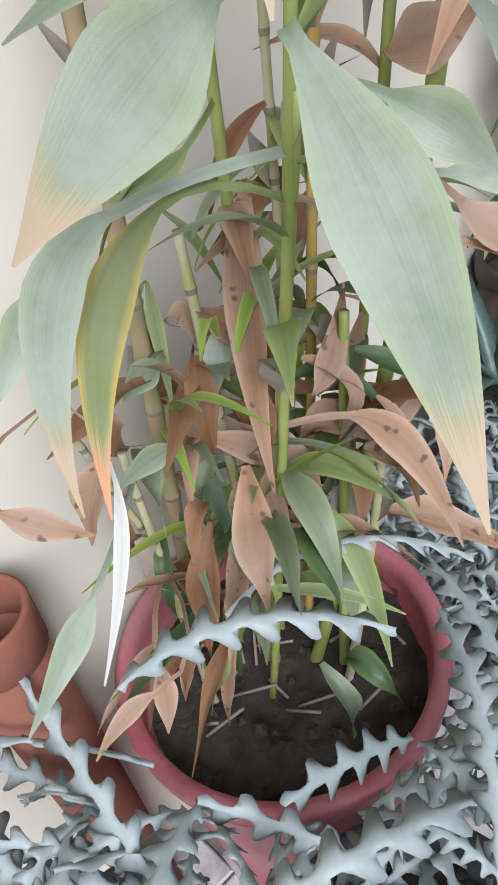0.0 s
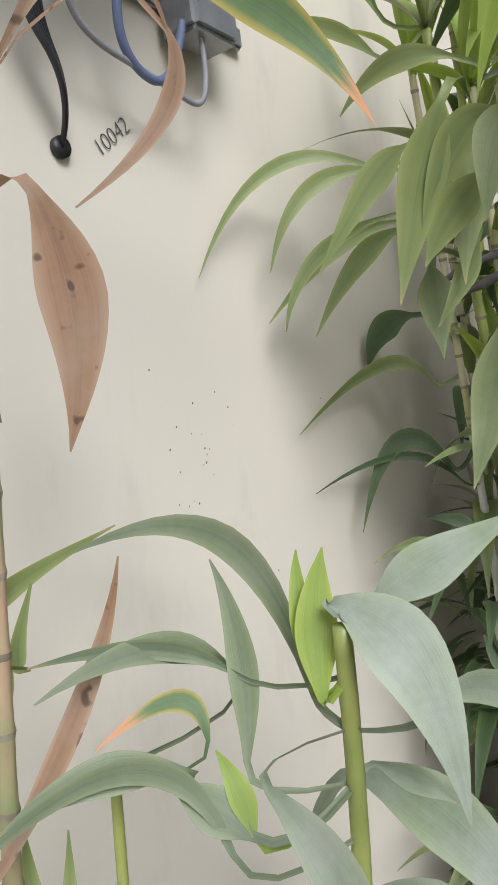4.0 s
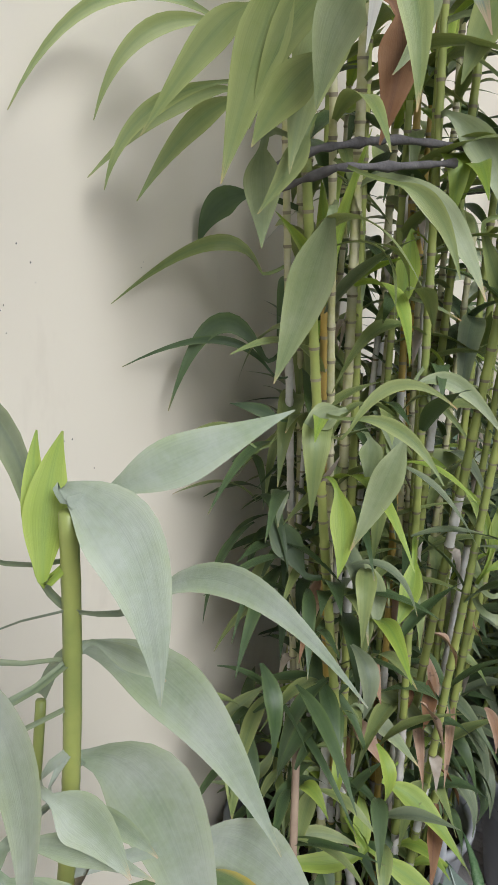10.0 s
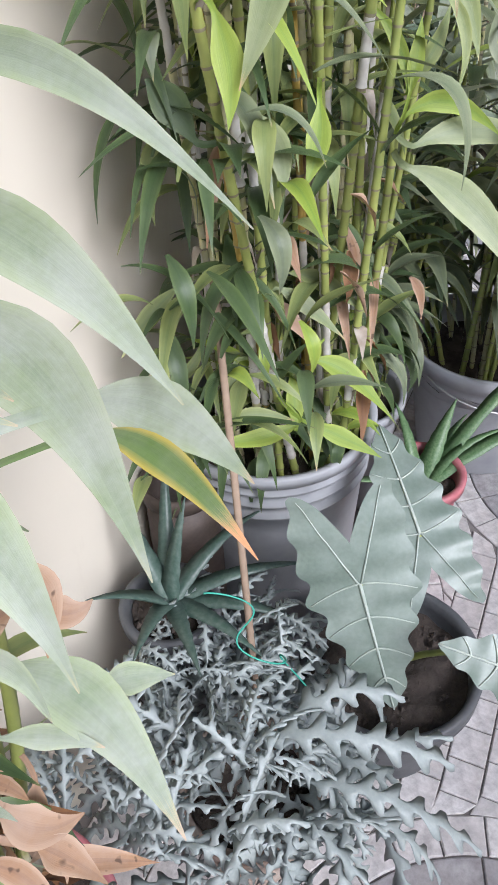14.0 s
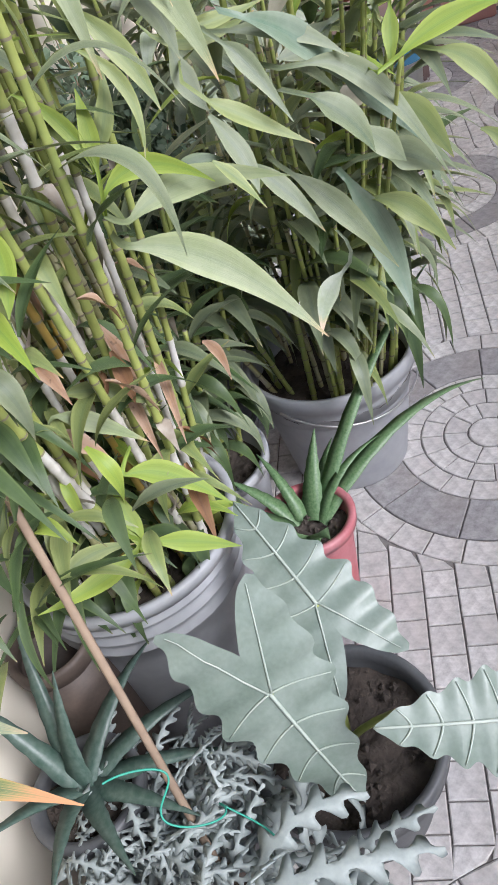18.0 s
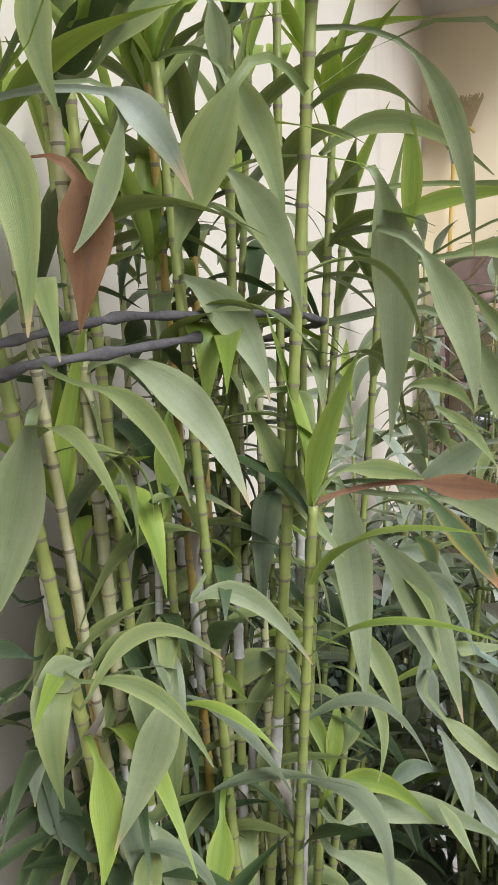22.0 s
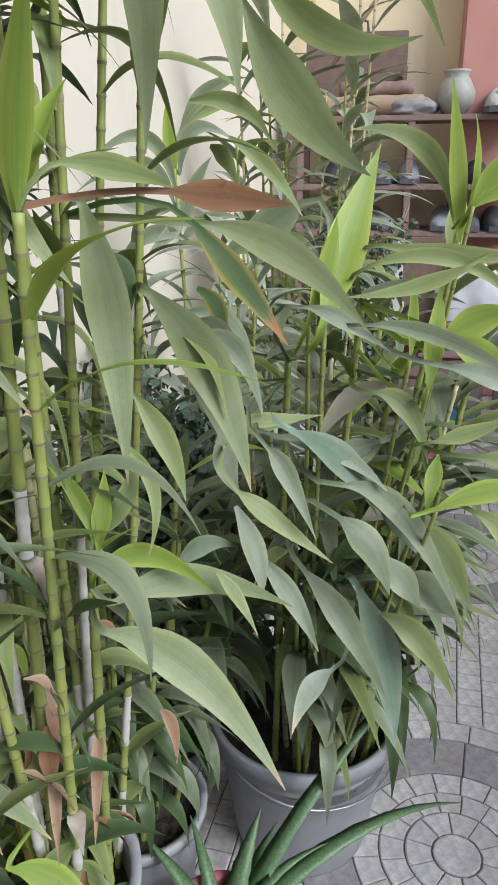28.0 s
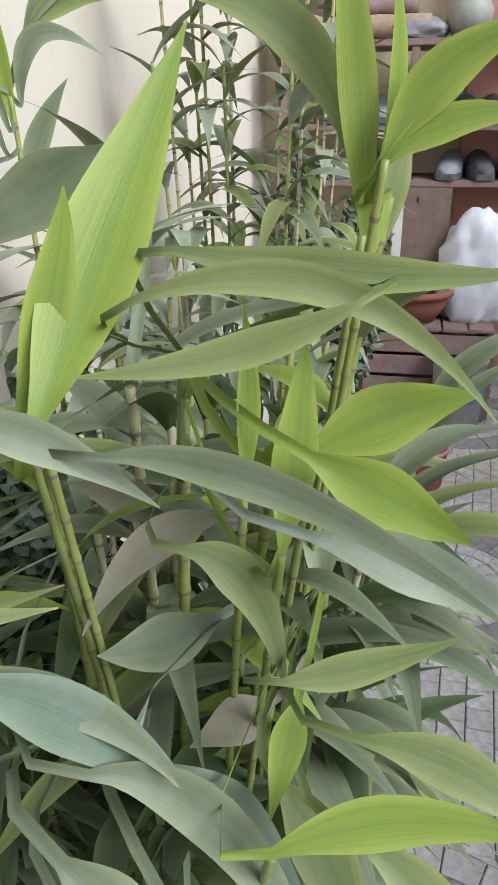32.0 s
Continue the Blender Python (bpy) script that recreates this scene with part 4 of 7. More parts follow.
for n, (bx, by, tx, ty, tz, style) in enumerate(CLUMP):
    f = add_cane(plant_b, (bx, by, 0.345), (tx, ty, tz), random.uniform(0.0043, 0.0058), (CANE, CANE_OLD, CANE, CANE_OLD, CANE_GOLD)[style], gap=random.uniform(0.022, 0.032), bow=(random.uniform(-0.025, 0.025), random.uniform(-0.02, 0.02), 0), white=((0.10, 0.24), (0.3, 0.46), (0.55, 0.62)) if style in (2, 3) else ((0.14, 0.30), (0.4, 0.5)) if style == 1 else ((0.05, 0.14), (0.2, 0.29)))
    crown(plant_b, f, 0.62, 0.98, 6, 0.20, 0.024, ("olive", "olive", "grey", "fresh", "olive", "dark"), random.uniform(0, 360), toward=-110)
    # Lower crowns use mostly dark leaves, whose colour imitates shade within the clump.
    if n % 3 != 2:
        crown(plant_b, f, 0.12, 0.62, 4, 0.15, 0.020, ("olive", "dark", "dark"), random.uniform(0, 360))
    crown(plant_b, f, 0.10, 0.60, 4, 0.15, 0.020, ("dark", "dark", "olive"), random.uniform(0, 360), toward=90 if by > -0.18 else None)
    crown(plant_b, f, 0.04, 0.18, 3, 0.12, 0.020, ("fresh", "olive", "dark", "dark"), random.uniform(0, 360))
    tip_shoot(plant_b, f(0.99), 3, 0.15, 0.020, random.choice(("fresh", "olive")))
    sheath(plant_b, f, random.uniform(0.1, 0.3)), sheath(plant_b, f, random.uniform(0.3, 0.7))
for base, top, r, m, white in (
    ((0.79, -0.19), (0.690, -0.170, 1.45), 0.0052, CANE, ((0.10, 0.22), (0.38, 0.47))),
    ((0.82, -0.165), (0.600, -0.178, 1.36), 0.0045, CANE_OLD, ((0.06, 0.24), (0.30, 0.47))),
    ((0.82, -0.25), (0.728, -0.220, 1.46), 0.0043, CANE, ((0.16, 0.42), (0.62, 0.78))),
    ((0.84, -0.22), (0.752, -0.200, 1.42), 0.0045, CANE_GOLD, ((0.24, 0.34), (0.55, 0.64))),
    ((0.80, -0.13), (0.672, -0.100, 1.43), 0.0046, CANE_OLD, ((0.2, 0.3), (0.5, 0.66))),
    ((0.86, -0.22), (0.722, -0.335, 1.50), 0.0054, CANE, ((0.45, 0.50),)),
    ((0.89, -0.25), (0.872, -0.310, 1.42), 0.0045, CANE, ((0.12, 0.46),)),
    ((0.87, -0.24), (0.770, -0.180, 1.43), 0.0046, CANE_OLD, ((0.30, 0.42), (0.62, 0.86))),
    ((0.875, -0.27), (0.852, -0.297, 0.803), 0.0058, CANE, ()),
):
    f = add_cane(plant_b, (*base, 0.345), top, r, m, gap=0.03, white=white)
    if top[2] > 1:
        crown(plant_b, f, 0.80, 0.98, 3, 0.18, 0.022, ("olive", "olive", "fresh"), random.uniform(0, 360), toward=-110)
        tip_shoot(plant_b, f(0.985), 4, 0.13, 0.019, "fresh")
        sheath(plant_b, f, random.uniform(0.1, 0.4)), sheath(plant_b, f, random.uniform(0.4, 0.8))
for k in range(14):
    x, y = random.uniform(0.79, 0.99), random.uniform(-0.25, -0.06)
    f = add_cane(plant_b, (x, y, 0.32), (x - random.uniform(-0.02, 0.14), min(-0.04, y + random.uniform(-0.05, 0.05)), random.uniform(0.7, 1.3)), random.uniform(0.0034, 0.0048), random.choice((CANE, CANE_OLD, CANE_OLD, CANE_WHITE)), gap=0.025, bow=(random.uniform(-0.02, 0.02), 0, 0))
    crown(plant_b, f, 0.5, 0.98, 6, 0.16, 0.019, ("olive", "dark", "olive"), random.uniform(0, 360))
# Fill between canes and wall: dark leaf colour stands in for shade there.
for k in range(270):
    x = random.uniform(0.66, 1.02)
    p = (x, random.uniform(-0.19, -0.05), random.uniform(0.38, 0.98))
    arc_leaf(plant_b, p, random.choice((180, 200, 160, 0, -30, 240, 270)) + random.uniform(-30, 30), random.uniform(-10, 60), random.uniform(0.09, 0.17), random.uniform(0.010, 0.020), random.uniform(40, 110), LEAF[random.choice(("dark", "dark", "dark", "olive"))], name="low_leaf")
# Back fill higher up, half of it in the shade-dark leaf colour.
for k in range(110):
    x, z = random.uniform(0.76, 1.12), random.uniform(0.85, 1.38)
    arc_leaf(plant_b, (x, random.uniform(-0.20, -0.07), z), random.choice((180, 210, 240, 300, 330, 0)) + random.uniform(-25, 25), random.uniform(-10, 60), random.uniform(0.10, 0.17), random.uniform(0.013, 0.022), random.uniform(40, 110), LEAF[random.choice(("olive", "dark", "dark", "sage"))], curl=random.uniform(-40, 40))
for k in range(75):
    x, z = random.uniform(0.70, 0.98), random.uniform(0.46, 1.20)
    p = (x - 0.10 * (z - 0.4), random.uniform(-0.27, -0.10), z)
    arc_leaf(plant_b, p, random.choice((180, 215, 250, 285, 320)) + random.uniform(-25, 25), random.uniform(-20, 65), random.uniform(0.07, 0.13), random.uniform(0.011, 0.021), random.uniform(40, 120), LEAF[random.choice(("olive", "olive", "dark", "grey", "fresh"))], curl=random.uniform(-50, 50))
for k in range(16):
    p = (random.uniform(0.74, 0.95), random.uniform(-0.30, -0.16), random.uniform(0.42, 0.85))
    arc_leaf(plant_b, p, random.uniform(180, 330), random.uniform(-70, 10), random.uniform(0.05, 0.11), random.uniform(0.010, 0.018), random.uniform(10, 70), LEAF[random.choice(("dry", "brown", "dry"))], curl=random.uniform(-120, 120), wave=0.3, fold=0.6, name="dry_leaf")
leaf(plant_b, (0.489, -0.163, 1.486), (0.468, -0.157, 1.530), (0.421, -0.133, 1.575), 0.0198, "olive", -135)
leaf(plant_b, (0.581, -0.097, 1.316), (0.521, -0.025, 1.362), (0.454, -0.008, 1.235), 0.0113, "olive", -92)
leaf(plant_b, (0.581, -0.097, 1.314), (0.526, -0.051, 1.320), (0.515, -0.032, 1.238), 0.0137, "olive", -90)
leaf(plant_b, (0.592, -0.103, 1.271), (0.582, -0.056, 1.273), (0.521, -0.021, 1.199), 0.0146, "olive", -90)
leaf(plant_b, (0.577, -0.116, 1.260), (0.565, -0.085, 1.253), (0.543, -0.051, 1.184), 0.0181, "olive", -94)
leaf(plant_b, (0.561, -0.109, 1.269), (0.529, -0.047, 1.255), (0.521, -0.037, 1.190), 0.0127, "olive", -96)
leaf(plant_b, (0.728, -0.052, 1.205), (0.711, -0.018, 1.205), (0.704, -0.010, 1.155), 0.0282, "dark", -89)
leaf(plant_b, (0.696, -0.085, 1.133), (0.754, -0.015, 1.197), (0.567, -0.008, 1.102), 0.0150, "olive", -80)
leaf(plant_b, (0.688, -0.097, 1.053), (0.681, -0.041, 1.135), (0.634, -0.024, 0.999), 0.0194, "dark", -77)
leaf(plant_b, (0.688, -0.104, 1.041), (0.703, -0.049, 1.092), (0.583, -0.008, 1.046), 0.0078, "dark", -79)
leaf(plant_b, (0.664, -0.099, 0.973), (0.663, -0.070, 1.004), (0.630, -0.035, 0.970), 0.0078, "olive", -72)
leaf(plant_b, (0.681, -0.117, 0.998), (0.678, -0.102, 1.006), (0.665, -0.074, 1.009), 0.0121, "dark", -74)
leaf(plant_b, (0.509, -0.187, 1.321), (0.514, -0.165, 1.280), (0.506, -0.146, 1.193), 0.0330, "olive", -113)
leaf(plant_b, (0.520, -0.152, 1.303), (0.515, -0.133, 1.297), (0.495, -0.088, 1.223), 0.0224, "olive", -101)
leaf(plant_b, (0.524, -0.218, 1.308), (0.514, -0.187, 1.317), (0.513, -0.162, 1.228), 0.0260, "olive", -106)
leaf(plant_b, (0.510, -0.237, 1.302), (0.507, -0.218, 1.298), (0.511, -0.209, 1.237), 0.0316, "sage", -112)
leaf(plant_b, (0.527, -0.207, 1.273), (0.520, -0.180, 1.253), (0.515, -0.163, 1.217), 0.0277, "olive", -99)
leaf(plant_b, (0.562, -0.148, 1.223), (0.564, -0.148, 1.199), (0.562, -0.151, 1.153), 0.0286, "sage", 59)
leaf(plant_b, (0.547, -0.189, 1.230), (0.546, -0.183, 1.213), (0.535, -0.160, 1.176), 0.0162, "olive", -91)
leaf(plant_b, (0.610, -0.186, 1.179), (0.614, -0.170, 1.122), (0.597, -0.151, 1.046), 0.0368, "sage", -88)
leaf(plant_b, (0.468, -0.275, 1.365), (0.461, -0.241, 1.366), (0.473, -0.223, 1.301), 0.0140, "fresh", -120)
leaf(plant_b, (0.480, -0.261, 1.406), (0.492, -0.268, 1.385), (0.503, -0.261, 1.350), 0.0233, "fresh", 166)
leaf(plant_b, (0.491, -0.223, 1.405), (0.502, -0.229, 1.388), (0.514, -0.234, 1.360), 0.0173, "olive", 140)
leaf(plant_b, (0.488, -0.222, 1.410), (0.487, -0.201, 1.398), (0.493, -0.195, 1.376), 0.0208, "sage", -129)
leaf(plant_b, (0.543, -0.132, 1.414), (0.517, -0.122, 1.462), (0.480, -0.051, 1.437), 0.0141, "olive", -116)
leaf(plant_b, (0.550, -0.123, 1.387), (0.526, -0.101, 1.417), (0.499, -0.062, 1.417), 0.0121, "olive", -113)
leaf(plant_b, (0.505, -0.197, 1.346), (0.485, -0.160, 1.362), (0.479, -0.128, 1.323), 0.0156, "olive", -108)
leaf(plant_b, (0.474, -0.258, 1.338), (0.477, -0.256, 1.328), (0.482, -0.262, 1.316), 0.0187, "fresh", 138)
leaf(plant_b, (0.479, -0.260, 1.321), (0.483, -0.255, 1.307), (0.489, -0.247, 1.262), 0.0106, "white", -144)
leaf(plant_b, (0.492, -0.259, 1.312), (0.499, -0.276, 1.292), (0.481, -0.282, 1.228), 0.0187, "olive", 54)
leaf(plant_b, (0.610, -0.226, 1.317), (0.618, -0.233, 1.295), (0.619, -0.217, 1.232), 0.0314, "brown", -150)
leaf(plant_b, (0.630, -0.199, 1.024), (0.624, -0.184, 1.019), (0.615, -0.171, 1.008), 0.0237, "sage", -71)
leaf(plant_b, (0.733, -0.216, 1.173), (0.732, -0.218, 1.133), (0.725, -0.213, 1.097), 0.0220, "fresh", -37)
leaf(plant_b, (0.596, -0.242, 1.202), (0.604, -0.273, 1.196), (0.602, -0.291, 1.138), 0.0134, "olive", 86)
leaf(plant_b, (0.610, -0.216, 1.015), (0.637, -0.239, 1.078), (0.634, -0.294, 1.038), 0.0100, "olive", 75)
leaf(plant_b, (0.614, -0.219, 1.023), (0.627, -0.259, 1.028), (0.615, -0.294, 0.980), 0.0117, "olive", 69)
leaf(plant_b, (0.666, -0.246, 0.997), (0.653, -0.238, 0.959), (0.621, -0.221, 0.906), 0.0271, "sage", -38)
leaf(plant_b, (0.646, -0.196, 0.950), (0.638, -0.214, 0.917), (0.616, -0.213, 0.880), 0.0229, "fresh", 13)
leaf(plant_b, (0.687, -0.209, 0.990), (0.685, -0.215, 0.977), (0.674, -0.213, 0.950), 0.0212, "sage", 2)
leaf(plant_b, (0.738, -0.159, 0.830), (0.720, -0.151, 0.800), (0.683, -0.157, 0.745), 0.0166, "dry", -18)
leaf(plant_b, (0.708, -0.201, 0.861), (0.704, -0.232, 0.836), (0.683, -0.232, 0.803), 0.0234, "sage", 31)
leaf(plant_b, (0.724, -0.253, 0.868), (0.710, -0.260, 0.838), (0.691, -0.250, 0.809), 0.0208, "fresh", -14)
leaf(plant_b, (0.685, -0.153, 0.845), (0.694, -0.123, 0.881), (0.692, -0.110, 0.889), 0.0312, "dark", -50)
leaf(plant_b, (0.620, -0.191, 1.494), (0.615, -0.222, 1.537), (0.589, -0.227, 1.573), 0.0277, "fresh", 162)
leaf(plant_b, (0.616, -0.234, 1.413), (0.608, -0.244, 1.453), (0.580, -0.230, 1.491), 0.0312, "fresh", -149)
leaf(plant_b, (0.597, -0.164, 1.503), (0.591, -0.169, 1.522), (0.560, -0.159, 1.552), 0.0173, "olive", -142)
leaf(plant_b, (0.620, -0.187, 1.429), (0.606, -0.180, 1.457), (0.589, -0.178, 1.486), 0.0233, "olive", -135)
leaf(plant_b, (0.617, -0.184, 1.490), (0.606, -0.181, 1.509), (0.584, -0.177, 1.538), 0.0087, "olive", -141)
leaf(plant_b, (0.693, -0.247, 1.440), (0.676, -0.254, 1.504), (0.627, -0.230, 1.561), 0.0180, "olive", -146)
leaf(plant_b, (0.724, -0.250, 1.449), (0.718, -0.285, 1.508), (0.690, -0.307, 1.565), 0.0210, "fresh", 142)
leaf(plant_b, (0.781, -0.316, 1.548), (0.765, -0.322, 1.586), (0.750, -0.344, 1.615), 0.0215, "olive", 153)
leaf(plant_b, (0.782, -0.316, 1.494), (0.768, -0.345, 1.546), (0.752, -0.382, 1.580), 0.0187, "fresh", 130)
leaf(plant_b, (0.682, -0.272, 1.431), (0.725, -0.322, 1.446), (0.731, -0.417, 1.459), 0.0180, "fresh", 106)
leaf(plant_b, (0.780, -0.358, 1.517), (0.781, -0.389, 1.524), (0.769, -0.419, 1.550), 0.0208, "fresh", 117)
leaf(plant_b, (0.807, -0.347, 1.499), (0.803, -0.381, 1.521), (0.804, -0.420, 1.520), 0.0194, "fresh", 112)
leaf(plant_b, (0.625, -0.237, 1.384), (0.628, -0.262, 1.419), (0.641, -0.296, 1.414), 0.0187, "olive", 107)
leaf(plant_b, (0.716, -0.264, 1.486), (0.723, -0.294, 1.494), (0.739, -0.329, 1.468), 0.0153, "olive", 111)
leaf(plant_b, (0.741, -0.228, 1.531), (0.744, -0.275, 1.562), (0.765, -0.307, 1.529), 0.0187, "sage", 115)
leaf(plant_b, (0.595, -0.157, 1.497), (0.583, -0.152, 1.511), (0.575, -0.141, 1.510), 0.0139, "dark", -119)
leaf(plant_b, (0.542, -0.208, 1.464), (0.532, -0.189, 1.458), (0.532, -0.178, 1.439), 0.0204, "sage", -120)
leaf(plant_b, (0.578, -0.232, 1.416), (0.565, -0.202, 1.408), (0.565, -0.187, 1.363), 0.0175, "fresh", -112)
leaf(plant_b, (0.580, -0.232, 1.410), (0.579, -0.216, 1.390), (0.594, -0.228, 1.343), 0.0175, "olive", 169)
leaf(plant_b, (0.565, -0.213, 1.322), (0.550, -0.181, 1.286), (0.532, -0.184, 1.202), 0.0361, "olive", -79)
leaf(plant_b, (0.604, -0.251, 1.356), (0.615, -0.272, 1.352), (0.624, -0.289, 1.302), 0.0181, "ended", 99)
leaf(plant_b, (0.654, -0.303, 1.368), (0.655, -0.279, 1.325), (0.648, -0.266, 1.277), 0.0312, "olive", -100)
leaf(plant_b, (0.608, -0.256, 1.344), (0.609, -0.247, 1.301), (0.598, -0.229, 1.275), 0.0131, "sage", -96)
leaf(plant_b, (0.694, -0.280, 1.395), (0.711, -0.306, 1.362), (0.715, -0.313, 1.296), 0.0208, "olive", 108)
leaf(plant_b, (0.704, -0.281, 1.333), (0.717, -0.309, 1.306), (0.714, -0.324, 1.241), 0.0243, "sage", 90)
leaf(plant_b, (0.685, -0.278, 1.428), (0.692, -0.282, 1.410), (0.698, -0.278, 1.376), 0.0156, "sage", 162)
leaf(plant_b, (0.714, -0.244, 1.269), (0.728, -0.282, 1.248), (0.720, -0.299, 1.185), 0.0271, "sage", 78)
leaf(plant_b, (0.674, -0.215, 1.215), (0.695, -0.262, 1.195), (0.679, -0.298, 1.120), 0.0260, "sage", 69)
leaf(plant_b, (0.827, -0.355, 1.346), (0.870, -0.371, 1.283), (0.875, -0.356, 1.138), 0.0366, "sage", 171)
leaf(plant_b, (0.856, -0.316, 1.104), (0.876, -0.327, 1.031), (0.824, -0.345, 0.913), 0.0323, "sage", 26)
leaf(plant_b, (0.929, -0.336, 1.034), (0.977, -0.387, 0.969), (0.935, -0.417, 0.861), 0.0400, "sage", 77)
leaf(plant_b, (0.764, -0.342, 1.133), (0.792, -0.368, 1.133), (0.814, -0.392, 1.118), 0.0144, "olive", 85)
leaf(plant_b, (0.813, -0.390, 1.116), (0.819, -0.424, 1.113), (0.819, -0.464, 1.108), 0.0187, "brown", 78)
leaf(plant_b, (0.746, -0.276, 1.180), (0.775, -0.294, 1.113), (0.777, -0.337, 1.063), 0.0198, "olive", 89)
leaf(plant_b, (0.851, -0.393, 1.095), (0.882, -0.421, 1.054), (0.883, -0.454, 1.006), 0.0190, "turning", 98)
leaf(plant_b, (0.872, -0.401, 1.092), (0.929, -0.453, 1.080), (0.955, -0.512, 1.002), 0.0262, "sage", 97)
leaf(plant_b, (0.829, -0.388, 1.290), (0.841, -0.423, 1.243), (0.836, -0.428, 1.170), 0.0275, "sage", 94)
leaf(plant_b, (0.888, -0.425, 1.223), (0.890, -0.457, 1.155), (0.882, -0.508, 1.123), 0.0341, "sage", 82)
leaf(plant_b, (0.747, -0.391, 1.404), (0.770, -0.424, 1.370), (0.784, -0.427, 1.280), 0.0156, "sage", 131)
leaf(plant_b, (0.709, -0.454, 1.385), (0.720, -0.470, 1.362), (0.732, -0.466, 1.309), 0.0125, "sage", 153)
leaf(plant_b, (0.844, -0.308, 1.376), (0.849, -0.363, 1.424), (0.875, -0.437, 1.351), 0.0166, "olive", 107)
leaf(plant_b, (0.882, -0.406, 1.293), (0.920, -0.500, 1.322), (0.906, -0.551, 1.201), 0.0237, "olive", 101)
leaf(plant_b, (0.924, -0.419, 1.356), (0.933, -0.502, 1.346), (0.937, -0.532, 1.254), 0.0203, "olive", 102)
leaf(plant_b, (0.869, -0.355, 1.322), (0.875, -0.403, 1.345), (0.879, -0.466, 1.338), 0.0146, "fresh", 101)
leaf(plant_b, (0.874, -0.369, 1.306), (0.867, -0.380, 1.364), (0.849, -0.371, 1.412), 0.0166, "fresh", -175)
leaf(plant_b, (0.937, -0.423, 1.261), (0.944, -0.468, 1.193), (0.938, -0.538, 1.212), 0.0225, "olive", 90)
leaf(plant_b, (0.931, -0.466, 1.333), (0.929, -0.529, 1.345), (0.933, -0.558, 1.280), 0.0090, "olive", 101)
leaf(plant_b, (0.717, -0.241, 1.041), (0.744, -0.271, 1.061), (0.733, -0.323, 0.995), 0.0162, "sage", 66)
leaf(plant_b, (0.845, -0.309, 0.826), (0.870, -0.343, 0.851), (0.857, -0.399, 0.805), 0.0200, "fresh", 65)
leaf(plant_b, (0.845, -0.321, 0.797), (0.891, -0.367, 0.818), (0.877, -0.462, 0.785), 0.0275, "sage", 64)
leaf(plant_b, (0.824, -0.320, 0.781), (0.859, -0.384, 0.755), (0.811, -0.465, 0.654), 0.0357, "sage", 55)
leaf(plant_b, (0.843, -0.309, 0.846), (0.857, -0.311, 0.875), (0.867, -0.310, 0.904), 0.0153, "fresh", 20)
leaf(plant_b, (0.844, -0.306, 0.851), (0.859, -0.296, 0.891), (0.853, -0.262, 0.917), 0.0131, "fresh", -53)
leaf(plant_b, (0.856, -0.308, 0.851), (0.875, -0.329, 0.878), (0.886, -0.332, 0.911), 0.0160, "olive", 51)
leaf(plant_b, (0.868, -0.323, 0.929), (0.871, -0.365, 0.897), (0.843, -0.351, 0.844), 0.0108, "olive", 32)
leaf(plant_b, (0.934, -0.316, 0.946), (0.934, -0.349, 0.905), (0.918, -0.362, 0.856), 0.0212, "olive", 53)
leaf(plant_b, (0.767, -0.151, 0.960), (0.821, -0.180, 1.092), (0.838, -0.281, 0.956), 0.0175, "olive", 83)
leaf(plant_b, (0.811, -0.198, 0.924), (0.839, -0.236, 0.942), (0.855, -0.272, 0.949), 0.0301, "olive", 74)
leaf(plant_b, (0.795, -0.206, 0.667), (0.810, -0.242, 0.660), (0.800, -0.290, 0.626), 0.0210, "olive", 46)
leaf(plant_b, (0.779, -0.197, 0.655), (0.784, -0.224, 0.641), (0.773, -0.274, 0.606), 0.0200, "sage", 40)
leaf(plant_b, (0.766, -0.191, 0.645), (0.768, -0.212, 0.632), (0.754, -0.240, 0.604), 0.0200, "dry", 33)
leaf(plant_b, (0.761, -0.243, 0.580), (0.776, -0.277, 0.575), (0.744, -0.337, 0.530), 0.0257, "fresh", 35)
leaf(plant_b, (0.691, -0.156, 0.517), (0.725, -0.177, 0.527), (0.733, -0.227, 0.510), 0.0189, "olive", 42)
leaf(plant_b, (0.722, -0.232, 0.513), (0.690, -0.199, 0.503), (0.655, -0.139, 0.518), 0.0214, "fresh", -40)
leaf(plant_b, (0.730, -0.249, 0.511), (0.735, -0.288, 0.498), (0.729, -0.333, 0.482), 0.0214, "fresh", 34)
leaf(plant_b, (0.743, -0.226, 0.491), (0.768, -0.217, 0.514), (0.791, -0.204, 0.541), 0.0222, "fresh", 4)
leaf(plant_b, (0.749, -0.150, 0.565), (0.722, -0.164, 0.533), (0.690, -0.154, 0.518), 0.0271, "olive", -23)
leaf(plant_b, (0.761, -0.103, 0.578), (0.724, -0.107, 0.541), (0.685, -0.050, 0.559), 0.0139, "olive", -46)
leaf(plant_b, (0.745, -0.087, 0.658), (0.703, -0.062, 0.638), (0.662, -0.054, 0.614), 0.0208, "olive", -47)
leaf(plant_b, (0.792, -0.158, 0.823), (0.811, -0.186, 0.822), (0.810, -0.205, 0.802), 0.0114, "dry", 63)
leaf(plant_b, (0.831, -0.195, 0.803), (0.829, -0.215, 0.779), (0.806, -0.219, 0.742), 0.0142, "dry", 14)


